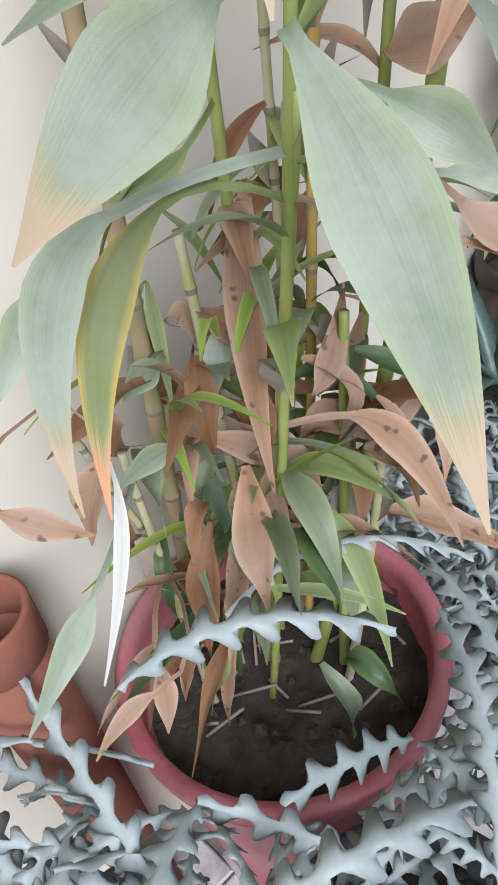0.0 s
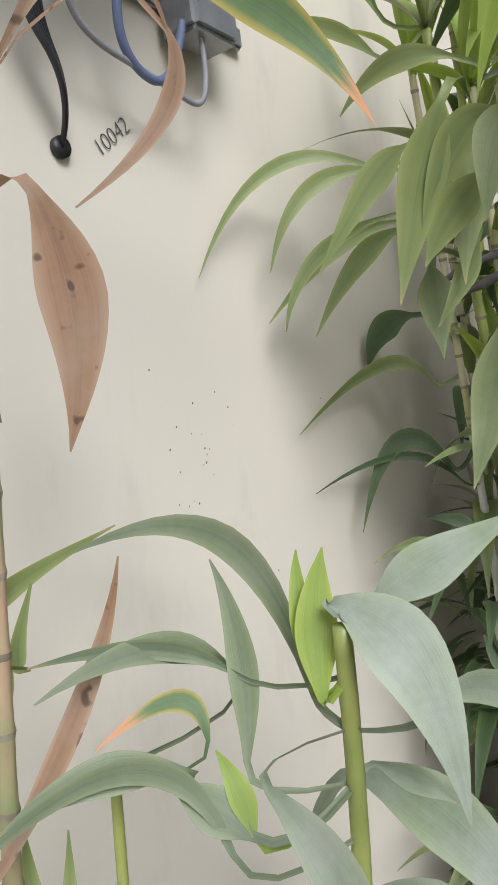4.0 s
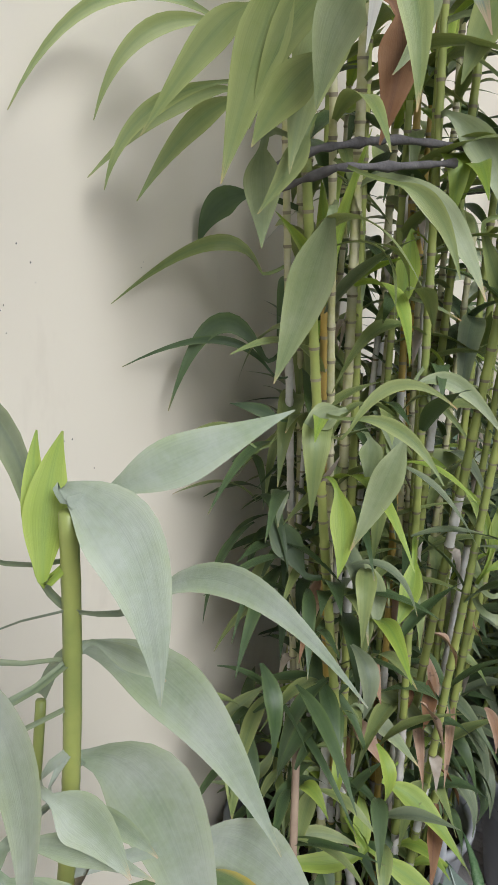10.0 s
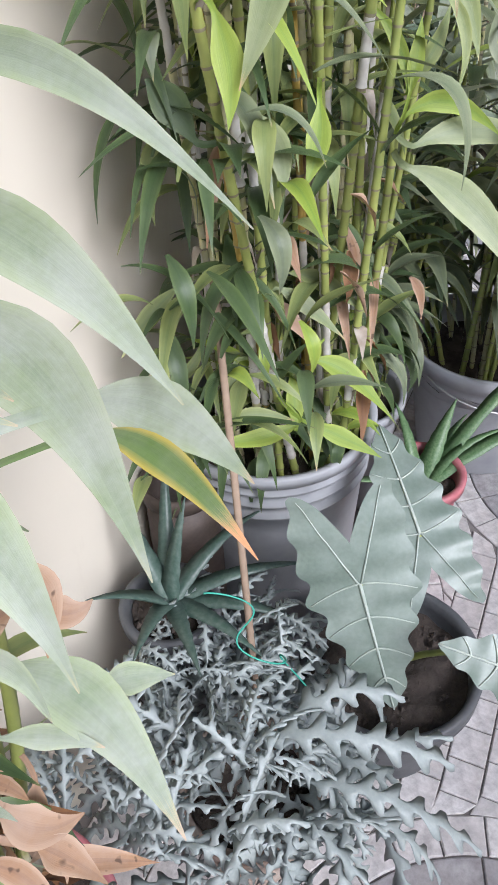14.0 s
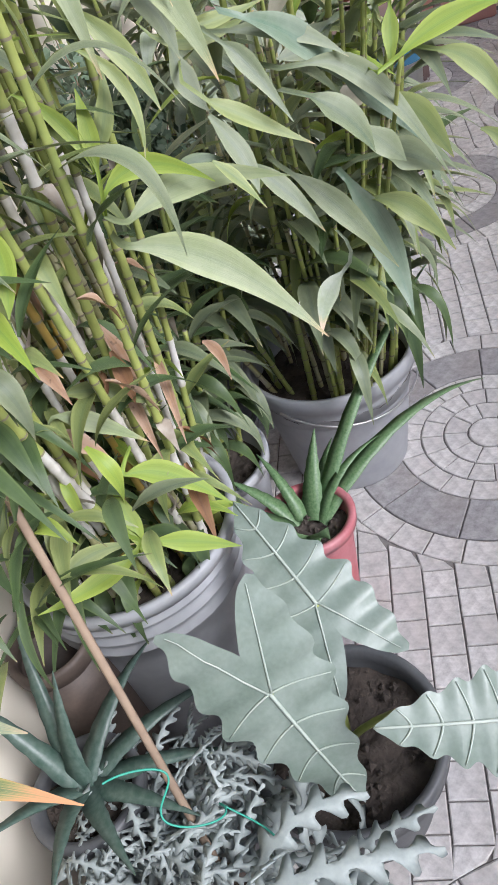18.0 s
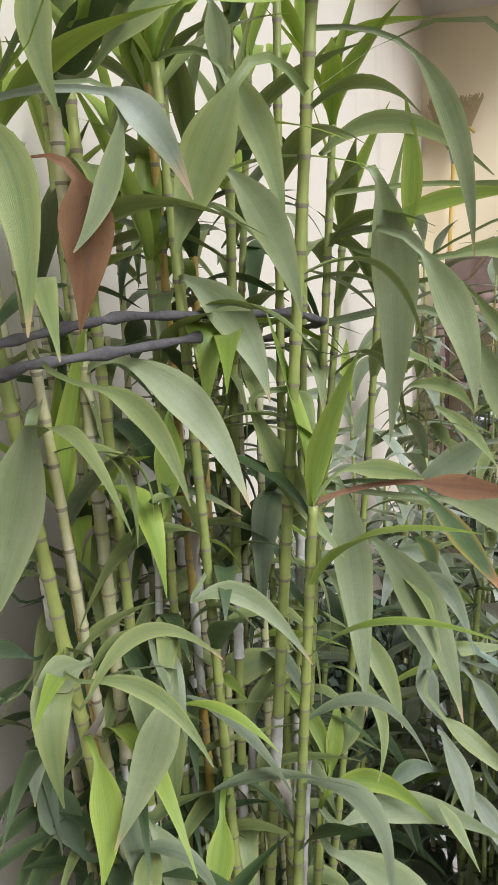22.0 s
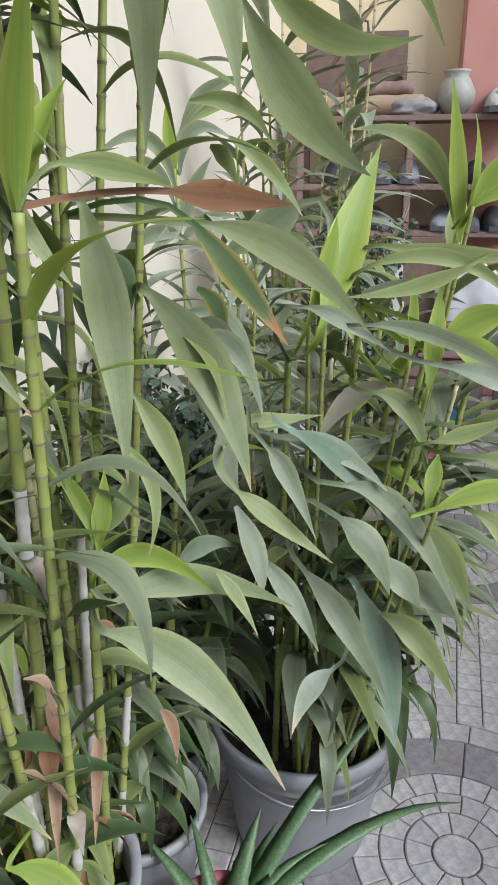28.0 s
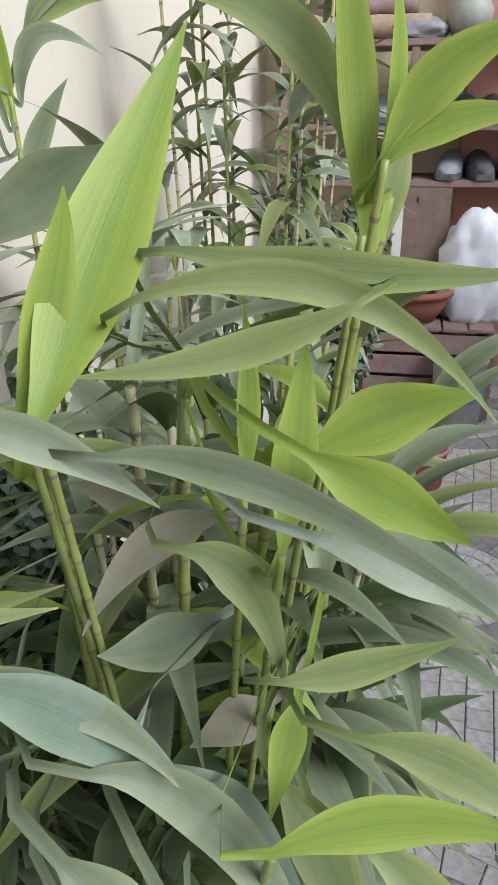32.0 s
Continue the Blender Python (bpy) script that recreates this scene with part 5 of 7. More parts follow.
# Grey bucket with a bushy dracaena.
plant_c = thing("potted_bushy_dracaena", (1.365, -0.43, 0.0), "bushy dusty dracaena with yellow-green young shoots in a grey bucket", "potted plant")
pc = pot(plant_c, 0.154, 0.115, 0.266, BUCKET, lip=0.02, label="grey plastic bucket with a wire handle", soil=0.06)
hp = []
for k in range(21):
    a = math.pi * k / 20
    hp.append((0.164 * math.cos(a), -0.164 * math.sin(a) * 0.93 - 0.004, 0.238 - 0.05 * math.sin(a)))
part("handle", tube_mesh("handle", [Matrix.Rotation(radians(-38), 3, "Z") @ Vector(p) for p in hp], 0.0022, WIRE, 6), pc, "thin white wire handle")
for k in range(30):
    a, r = random.uniform(0, 2 * math.pi), 0.12 * math.sqrt(random.random())
    bx, by = 1.365 + r * math.cos(a), -0.43 + r * math.sin(a)
    tz = random.uniform(0.55, 0.98)
    f = add_cane(plant_c, (bx, by, 0.19), (bx + 1.1 * (bx - 1.365) + random.uniform(-0.04, 0.04), min(-0.08, by + 1.0 * (by + 0.43) + random.uniform(-0.04, 0.04)), tz), random.uniform(0.0038, 0.0056), random.choice((CANE, CANE, CANE_OLD)), gap=0.035)
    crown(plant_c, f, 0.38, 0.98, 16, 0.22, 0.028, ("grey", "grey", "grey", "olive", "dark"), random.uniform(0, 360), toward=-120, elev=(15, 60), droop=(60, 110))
for bx, by, tx, ty, tz in ((1.28, -0.44, 1.20, -0.50, 0.98), (1.36, -0.47, 1.30, -0.61, 1.06), (1.33, -0.42, 1.27, -0.55, 0.90), (1.30, -0.39, 1.17, -0.42, 0.92)):
    f = add_cane(plant_c, (bx, by, 0.19), (tx, ty, tz), 0.0056, CANE, gap=0.03)
    crown(plant_c, f, 0.6, 0.95, 6, 0.19, 0.026, ("fresh", "olive", "fresh"), random.uniform(0, 360), elev=(20, 60), droop=(40, 90))
SHOOTS = []
leaf(plant_c, (1.083, -0.466, 0.984), (1.149, -0.480, 1.056), (1.194, -0.512, 1.148), 0.0435, "fresh", 40)
leaf(plant_c, (1.098, -0.449, 0.979), (1.120, -0.470, 1.044), (1.122, -0.473, 1.080), 0.0215, "fresh", 61)
leaf(plant_c, (1.201, -0.600, 1.052), (1.209, -0.594, 1.134), (1.197, -0.579, 1.212), 0.0189, "fresh", -96)
leaf(plant_c, (1.203, -0.605, 1.075), (1.207, -0.619, 1.123), (1.203, -0.606, 1.176), 0.0118, "fresh", 132)
leaf(plant_c, (1.184, -0.610, 1.090), (1.187, -0.629, 1.135), (1.184, -0.677, 1.145), 0.0229, "fresh", 90)
leaf(plant_c, (1.184, -0.610, 1.086), (1.187, -0.635, 1.112), (1.184, -0.682, 1.106), 0.0160, "fresh", 88)
leaf(plant_c, (1.223, -0.590, 1.088), (1.225, -0.568, 1.173), (1.207, -0.480, 1.163), 0.0243, "olive", -93)
leaf(plant_c, (1.130, -0.519, 1.052), (1.144, -0.605, 1.036), (1.139, -0.681, 1.045), 0.0194, "olive", 82)
leaf(plant_c, (1.105, -0.508, 1.035), (1.129, -0.599, 1.068), (1.109, -0.666, 0.987), 0.0166, "olive", 82)
leaf(plant_c, (1.098, -0.605, 1.039), (1.092, -0.556, 1.011), (1.074, -0.488, 1.009), 0.0153, "olive", -79)
leaf(plant_c, (1.122, -0.586, 0.961), (1.131, -0.623, 0.985), (1.131, -0.661, 0.991), 0.0323, "fresh", 76)
leaf(plant_c, (1.103, -0.587, 0.967), (1.101, -0.629, 0.947), (1.094, -0.661, 0.934), 0.0291, "fresh", 72)
leaf(plant_c, (1.106, -0.574, 0.914), (1.125, -0.579, 0.967), (1.133, -0.580, 1.015), 0.0215, "fresh", 18)
leaf(plant_c, (1.113, -0.554, 0.943), (1.127, -0.556, 0.990), (1.132, -0.551, 1.028), 0.0108, "fresh", 1)
leaf(plant_c, (1.075, -0.591, 0.943), (1.077, -0.647, 0.937), (1.061, -0.697, 0.909), 0.0241, "pale", 70)
leaf(plant_c, (1.044, -0.513, 0.989), (1.064, -0.573, 0.991), (1.039, -0.676, 0.930), 0.0160, "grey", 73)
leaf(plant_c, (1.114, -0.521, 0.902), (1.123, -0.562, 0.900), (1.093, -0.579, 0.833), 0.0244, "olive", 55)
leaf(plant_c, (1.158, -0.532, 0.898), (1.150, -0.482, 0.894), (1.115, -0.457, 0.835), 0.0236, "tan", -63)
leaf(plant_c, (1.016, -0.585, 0.818), (1.037, -0.638, 0.844), (1.026, -0.699, 0.837), 0.0221, "fresh", 60)
leaf(plant_c, (1.035, -0.624, 0.807), (1.030, -0.669, 0.795), (0.982, -0.681, 0.736), 0.0250, "olive", 39)
leaf(plant_c, (1.005, -0.653, 0.731), (0.997, -0.682, 0.722), (0.965, -0.675, 0.688), 0.0138, "olive", 24)
leaf(plant_c, (1.078, -0.587, 0.847), (1.068, -0.583, 0.826), (1.048, -0.578, 0.795), 0.0172, "fresh", -20)
leaf(plant_c, (1.043, -0.620, 0.863), (1.045, -0.671, 0.863), (1.024, -0.700, 0.834), 0.0221, "olive", 61)
leaf(plant_c, (1.066, -0.582, 0.868), (1.072, -0.614, 0.874), (1.080, -0.660, 0.894), 0.0166, "olive", 65)
leaf(plant_c, (1.031, -0.428, 0.878), (1.052, -0.494, 0.866), (1.036, -0.537, 0.824), 0.0208, "grey", 61)
leaf(plant_c, (1.030, -0.496, 0.830), (1.062, -0.560, 0.823), (1.012, -0.625, 0.678), 0.0267, "grey", 57)
leaf(plant_c, (1.004, -0.422, 0.875), (1.006, -0.438, 0.861), (0.975, -0.472, 0.797), 0.0201, "grey", 33)
leaf(plant_c, (0.991, -0.395, 0.833), (0.993, -0.417, 0.814), (0.985, -0.488, 0.767), 0.0208, "olive", 49)
leaf(plant_c, (0.983, -0.393, 0.822), (0.966, -0.423, 0.774), (0.943, -0.425, 0.749), 0.0229, "grey", 10)
leaf(plant_c, (0.983, -0.417, 0.767), (0.974, -0.455, 0.732), (0.943, -0.480, 0.693), 0.0215, "grey", 26)
leaf(plant_c, (1.042, -0.457, 0.720), (1.028, -0.505, 0.678), (0.971, -0.550, 0.617), 0.0292, "grey", 27)
leaf(plant_c, (1.061, -0.515, 0.690), (1.084, -0.556, 0.585), (1.024, -0.564, 0.515), 0.0411, "sheen", 34)
leaf(plant_c, (1.067, -0.543, 0.658), (1.064, -0.590, 0.644), (1.016, -0.620, 0.596), 0.0300, "olive", 35)
leaf(plant_c, (1.079, -0.487, 0.566), (1.061, -0.456, 0.556), (1.016, -0.448, 0.521), 0.0250, "ended", -32)
leaf(plant_c, (1.041, -0.383, 0.890), (1.052, -0.409, 0.884), (1.074, -0.468, 0.888), 0.0151, "olive", 68)
leaf(plant_c, (0.951, -0.368, 0.995), (0.977, -0.405, 0.997), (0.955, -0.425, 0.921), 0.0198, "grey", 60)
leaf(plant_c, (0.977, -0.366, 0.963), (0.982, -0.389, 0.939), (0.962, -0.400, 0.888), 0.0229, "grey", 35)
leaf(plant_c, (1.065, -0.376, 1.153), (1.085, -0.415, 1.131), (1.091, -0.442, 1.082), 0.0146, "olive", 90)
leaf(plant_c, (1.294, -0.420, 1.084), (1.284, -0.381, 1.060), (1.249, -0.314, 1.015), 0.0444, "grey", -84)
leaf(plant_c, (1.033, -0.455, 1.006), (1.051, -0.485, 0.996), (1.055, -0.531, 0.962), 0.0175, "grey", 69)
leaf(plant_c, (1.149, -0.529, 0.833), (1.127, -0.493, 0.817), (1.116, -0.464, 0.821), 0.0330, "grey", -56)
leaf(plant_c, (1.001, -0.493, 0.807), (0.996, -0.530, 0.783), (0.957, -0.543, 0.754), 0.0350, "grey", 14)
leaf(plant_c, (1.017, -0.536, 0.760), (1.001, -0.560, 0.740), (0.983, -0.574, 0.727), 0.0312, "grey", 18)
leaf(plant_c, (1.049, -0.556, 0.715), (1.052, -0.588, 0.710), (1.024, -0.617, 0.688), 0.0382, "grey", 31)
leaf(plant_c, (1.101, -0.575, 0.758), (1.085, -0.612, 0.733), (1.036, -0.630, 0.695), 0.0347, "olive", 22)
leaf(plant_c, (1.017, -0.447, 0.888), (1.048, -0.497, 0.859), (1.053, -0.550, 0.774), 0.0320, "sheen", 58)
leaf(plant_c, (1.054, -0.522, 0.814), (1.074, -0.557, 0.774), (1.059, -0.599, 0.716), 0.0293, "sheen", 52)
leaf(plant_c, (1.211, -0.481, 0.863), (1.208, -0.455, 0.875), (1.196, -0.417, 0.889), 0.0267, "tan", -64)
leaf(plant_c, (1.163, -0.558, 0.757), (1.152, -0.537, 0.747), (1.134, -0.511, 0.738), 0.0305, "tan", -47)
leaf(plant_c, (0.954, -0.314, 0.591), (0.954, -0.333, 0.583), (0.926, -0.338, 0.548), 0.0130, "dry", 19)
leaf(plant_c, (1.007, -0.355, 1.179), (1.033, -0.399, 1.190), (1.046, -0.418, 1.147), 0.0153, "olive", 97)
leaf(plant_c, (0.968, -0.380, 1.144), (0.976, -0.392, 1.139), (0.981, -0.400, 1.114), 0.0132, "olive", 94)
leaf(plant_c, (0.954, -0.369, 1.035), (0.983, -0.389, 1.018), (1.004, -0.380, 0.966), 0.0162, "turning", 123)
leaf(plant_c, (0.948, -0.369, 1.008), (0.999, -0.386, 1.003), (1.003, -0.398, 0.903), 0.0221, "grey", 109)
leaf(plant_c, (1.024, -0.340, 0.998), (1.052, -0.379, 1.004), (1.046, -0.402, 0.947), 0.0233, "grey", 74)
leaf(plant_c, (1.016, -0.346, 0.954), (1.020, -0.371, 0.918), (1.002, -0.379, 0.873), 0.0302, "grey", 33)
leaf(plant_c, (1.066, -0.348, 0.888), (1.075, -0.383, 0.858), (1.110, -0.453, 0.874), 0.0178, "olive", 67)
leaf(plant_c, (0.938, -0.345, 0.775), (0.972, -0.362, 0.798), (0.978, -0.396, 0.780), 0.0187, "dark", 57)
leaf(plant_c, (0.866, -0.400, 0.819), (0.866, -0.416, 0.804), (0.848, -0.437, 0.774), 0.0111, "olive", 21)
leaf(plant_c, (1.047, -0.367, 0.875), (1.030, -0.370, 0.838), (1.025, -0.390, 0.813), 0.0258, "grey", 14)

for b in SHOOTS:
    r = Vector((1.365, -0.43, 0.20)) + 0.35 * Vector((b.x - 1.365, b.y + 0.43, 0))
    add_cane(plant_c, r, b, 0.0032, CANE, gap=0.03, bow=(0.02, 0.0, 0.0))
# Smaller grey pot with a dark-leaved dracaena, between the buckets.
plant_d = thing("potted_dark_dracaena", (1.15, -0.20, 0.0), "dark-leaved dracaena with drooping dusty leaves in a grey pot", "potted plant")
pot(plant_d, 0.10, 0.075, 0.24, BUCKET, label="small grey plastic pot", soil=0.04)
for k in range(15):
    a, r = random.uniform(0, 2 * math.pi), 0.07 * math.sqrt(random.random())
    bx, by = 1.15 + r * math.cos(a), -0.20 + r * math.sin(a)
    f = add_cane(plant_d, (bx, by, 0.19), (bx + 0.9 * (bx - 1.15), min(-0.05, by + 0.8 * (by + 0.20) - 0.03), random.uniform(0.5, 0.85)), 0.005, CANE, gap=0.035)
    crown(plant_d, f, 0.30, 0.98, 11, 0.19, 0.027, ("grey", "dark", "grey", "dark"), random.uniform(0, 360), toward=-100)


def far_plant(name, x, y, top, count, label, kinds, leaf_l=0.17, leaf_w=0.03, spread=0.10, pot_r=0.13, pot_h=0.26, mat=None):
    p = thing(name, (x, y, 0.0), label, "potted plant")
    pot(p, pot_r, pot_r * 0.75, pot_h, mat or BUCKET, label="plastic plant pot", soil=0.05)
    for k in range(count):
        a, r = random.uniform(0, 2 * math.pi), spread * math.sqrt(random.random())
        bx, by = x + r * math.cos(a), min(-0.06, y + r * math.sin(a))
        f = add_cane(p, (bx, by, pot_h - 0.06), (bx + 0.6 * (bx - x), min(-0.05, by + 0.5 * (by - y)), top * random.uniform(0.72, 1.0)), 0.0042, random.choice((CANE, CANE_OLD)), gap=0.035)
        crown(p, f, 0.15, 0.99, 17, leaf_l, leaf_w, kinds, random.uniform(0, 360), toward=-140, elev=(5, 60), droop=(60, 115))
    return p


plant_e = far_plant("potted_grey_dracaena", 1.72, -0.20, 1.06, 13, "slender grey-leaved dracaena standing against the wall", ("grey", "pale", "pale"), 0.27, 0.034)
far_plant("potted_tall_dracaena", 2.35, -0.30, 1.50, 16, "tall dusty grey dracaena in a pot beside the rack", ("grey", "pale", "pale", "olive"), 0.29, 0.038, 0.15, 0.14)
f = add_cane(plant_e, (1.70, -0.19, 0.22), (1.695, -0.151, 1.124), 0.0045, CANE, gap=0.035)
leaf(plant_e, (1.695, -0.152, 1.083), (1.690, -0.140, 1.197), (1.687, -0.147, 1.233), 0.0225, "fresh", -125)
leaf(plant_e, (1.665, -0.159, 1.088), (1.653, -0.132, 1.235), (1.597, -0.027, 1.128), 0.0254, "grey", -93)
leaf(plant_e, (1.644, -0.161, 1.067), (1.635, -0.133, 1.183), (1.567, -0.017, 1.086), 0.0250, "grey", -91)
leaf(plant_e, (1.659, -0.147, 1.052), (1.636, -0.097, 1.044), (1.609, -0.048, 1.085), 0.0271, "grey", -87)
leaf(plant_e, (1.708, -0.157, 1.112), (1.709, -0.163, 1.233), (1.744, -0.254, 1.163), 0.0262, "grey", 94)
leaf(plant_e, (1.748, -0.153, 1.188), (1.758, -0.192, 1.269), (1.782, -0.267, 1.270), 0.0289, "grey", 97)
leaf(plant_e, (1.749, -0.157, 1.192), (1.762, -0.194, 1.238), (1.787, -0.270, 1.227), 0.0253, "olive", 95)
leaf(plant_e, (1.650, -0.126, 1.132), (1.641, -0.105, 1.098), (1.635, -0.098, 1.064), 0.0220, "pale", -89)
leaf(plant_e, (1.701, -0.150, 1.008), (1.717, -0.172, 1.093), (1.730, -0.211, 1.140), 0.0297, "grey", 86)
leaf(plant_e, (1.647, -0.178, 1.005), (1.625, -0.118, 1.045), (1.585, -0.067, 0.957), 0.0283, "grey", -85)
leaf(plant_e, (1.703, -0.158, 0.995), (1.723, -0.192, 1.052), (1.745, -0.260, 1.034), 0.0262, "grey", 86)
leaf(plant_e, (1.647, -0.173, 1.037), (1.641, -0.159, 1.021), (1.612, -0.112, 0.972), 0.0250, "pale", -83)


def shrub(x, y, base, top, spread, label):
    """A small-leaved bush: twigs with many little leaves."""
    p = thing("potted_shrub", (x, y, 0.0), label, "potted plant")
    pot(p, 0.12, 0.09, base, DARKPOT, label="dark plastic pot", soil=0.03)
    vs, fs = [], []
    for k in range(26):
        a, r = random.uniform(0, 2 * math.pi), spread * random.uniform(0.3, 1)
        t = Vector((r * math.cos(a), r * math.sin(a), random.uniform(0.45, 1.0) * (top - base) + base))
        b = Vector((0.03 * math.cos(a), 0.03 * math.sin(a), base - 0.03))
        m = Vector((t.x * 0.3, t.y * 0.3, (b.z + t.z) * 0.55))
        pts = bezier(b, m, t, 10)
        part("twig", tube_mesh("twig", pts, [0.003 - 0.0002 * q for q in range(11)], WOOD, 5), p)
        for q in range(190):
            s = random.uniform(0.3, 1)
            c = pts[int(s * 10)] + Vector([random.gauss(0, 0.022) for _ in range(3)])
            d = Vector([random.gauss(0, 1) for _ in range(3)]).normalized()
            w = d.orthogonal().normalized() * 0.0075
            ln = random.uniform(0.016, 0.030)
            o = len(vs)
            vs += [c, c + d * ln * 0.5 + w, c + d * ln, c + d * ln * 0.5 - w]
            fs.append((o, o + 1, o + 2, o + 3))
    tagged(part("foliage", mesh_from("foliage", vs, fs, SHRUB, smooth=False), p, "many small grey-green leaves"), kind="stuff")
    return p


shrub(2.72, -0.45, 0.24, 1.02, 0.22, "small-leaved dusty bush in a dark pot")
shrub(1.55, -0.14, 0.22, 0.85, 0.14, "small-leaved dusty bush close to the wall")


# ---- low plants in front ----
def zigzag(parent, pts, width, lobes=0, mat=CACTUS, tilt=0.0):
    """A flat stem of the fishbone cactus: finger-like lobes leaning forward on both edges in turn."""
    p0, p1, p2 = (local(parent, p) for p in pts)
    lobes = max(4, int(((p1 - p0).length + (p2 - p1).length) / (0.85 * width)))
    n = lobes * 8
    line = bezier(p0, p1, p2, n)
    verts, faces = [], []
    flat = p2 - p0
    flat.z = 0
    side0 = flat.normalized().cross(Vector((0, 0, 1)))
    lobe_of = lambda q: 0.2 + 0.8 * (1 if q == 3 else 0.9 if q in (2, 4) else 0.3 if q in (1, 5) else 0.0)
    for k, p in enumerate(line):
        d = (line[min(k + 1, n)] - line[max(k - 1, 0)]).normalized()
        side = (side0 - d * side0.dot(d)).normalized()
        side = Matrix.Rotation(radians(tilt + 10 * math.sin(k * 0.11)), 3, d) @ side
        up = side.cross(d)
        taper = min(1.0, 0.35 + 2.5 * k / n) * min(1.0, 0.25 + 4.0 * (1 - k / n))
        w = width / 2 * taper
        a, b = lobe_of(k % 8), lobe_of((k + 4) % 8)
        lean = d * w * 0.5
        bend = up * (0.12 * w * math.sin(k * 0.7))
        verts += [p - side * w * a + lean * (a - 0.2) + bend * a, p - side * w * 0.2 + up * 0.0008, p + up * 0.0022, p + side * w * 0.2 + up * 0.0008, p + side * w * b + lean * (b - 0.2) - bend * b, p - up * 0.0016]
    for k in range(n):
        a, b = k * 6, k * 6 + 6
        for c in range(6):
            c2 = (c + 1) % 6
            faces.append((a + c, a + c2, b + c2, b + c))
    return part("stem", mesh_from("stem", verts, faces, mat), parent)


cactus = thing("fishbone_cactus", (0.455, -0.25, 0.0), "grey-green fishbone cactus sprawling over a weathered clay pot", "potted plant")
pot(cactus, 0.082, 0.065, 0.17, OLDCLAY, lip=0.02, label="weathered clay pot with flaking lime", soil=0.02)
zigzag(cactus, ((0.46, -0.26, 0.27), (0.47, -0.36, 0.36), (0.50, -0.475, 0.27)), 0.046, tilt=10)
zigzag(cactus, ((0.44, -0.32, 0.25), (0.44, -0.42, 0.32), (0.45, -0.52, 0.20)), 0.044, tilt=-10)
zigzag(cactus, ((0.48, -0.28, 0.26), (0.53, -0.33, 0.34), (0.55, -0.41, 0.29)), 0.040, tilt=5)

for k in range(150):
    az, r = random.uniform(0, 360), math.sqrt(random.random())
    b = Vector((0.46 + 0.13 * r * math.cos(radians(az)), -0.25 + 0.15 * r * math.sin(radians(az)), 0.26 - 0.10 * r * r + random.uniform(-0.03, 0.03)))
    az += random.gauss(0, 70)
    ln = random.uniform(0.06, 0.13)
    w = Vector((math.cos(radians(az)), math.sin(radians(az)), 0))
    tip = b + w * ln + Vector((0, 0, random.uniform(-0.07, 0.05)))
    tip.y = min(tip.y, -0.04)
    zigzag(cactus, (b, b + w * ln * 0.45 + Vector((random.uniform(-0.03, 0.03), random.uniform(-0.03, 0.03), random.uniform(0.01, 0.06))), tip), random.uniform(0.022, 0.036), tilt=random.uniform(-70, 70))

cactus2 = thing("fishbone_cactus", (0.06, -0.305, 0.0), "grey-green fishbone cactus trailing from a low dark pot", "potted plant")
pot(cactus2, 0.075, 0.06, 0.34, DARKPOT, label="low dark plastic pot", soil=0.02)
for p, w, tilt in (
    (((0.04, -0.156, 0.515), (0.10, -0.180, 0.545), (0.146, -0.239, 0.498)), 0.026, 8),
    (((0.11, -0.158, 0.490), (0.165, -0.190, 0.550), (0.204, -0.251, 0.500)), 0.020, -10),
    (((0.00, -0.240, 0.44), (0.06, -0.270, 0.475), (0.13, -0.300, 0.42)), 0.030, 0),
    (((-0.02, -0.250, 0.43), (0.03, -0.300, 0.45), (0.07, -0.360, 0.42)), 0.030, 12),
    (((0.10, -0.320, 0.42), (0.16, -0.290, 0.46), (0.21, -0.230, 0.43)), 0.026, -15),
    (((0.16, -0.330, 0.40), (0.20, -0.280, 0.45), (0.25, -0.200, 0.42)), 0.026, 10),
):
    zigzag(cactus2, p, w, tilt=tilt)
for k in range(120):
    az = random.uniform(0, 360)
    u = random.random()
    b = Vector((-0.03 + 0.19 * u + random.uniform(-0.035, 0.035), -0.13 - 0.19 * u + random.uniform(-0.06, 0.06), 0.355 + random.uniform(0.0, 0.05)))
    ln = random.uniform(0.06, 0.15)
    w = Vector((math.cos(radians(az)), math.sin(radians(az)), 0))
    tip = b + w * ln + Vector((0, 0, random.uniform(-0.08, 0.06)))
    tip.y = min(tip.y, -0.04)
    if (tip - Vector((0.169, -0.128, tip.z))).length < 0.135 or (b - Vector((0.169, -0.128, b.z))).length < 0.118:
        continue
    zigzag(cactus2, (b, b + w * ln * 0.4 + Vector((0, 0, random.uniform(0.02, 0.07))), tip), random.uniform(0.018, 0.030), tilt=random.uniform(-60, 60))
for k in range(60):
    az = random.uniform(-90, 90)
    b = Vector((0.33 + random.uniform(-0.03, 0.09), -0.20 + random.uniform(-0.09, 0.12), 0.29 + random.uniform(0.0, 0.06)))
    ln, w = random.uniform(0.05, 0.10), Vector((math.cos(radians(az)), math.sin(radians(az)), 0))
    tip = b + w * ln + Vector((0, 0, random.uniform(-0.06, 0.05)))
    tip.y = min(tip.y, -0.04)
    zigzag(cactus, (b, b + w * ln * 0.4 + Vector((0, 0, 0.04)), tip), random.uniform(0.016, 0.026), tilt=random.uniform(-60, 60))


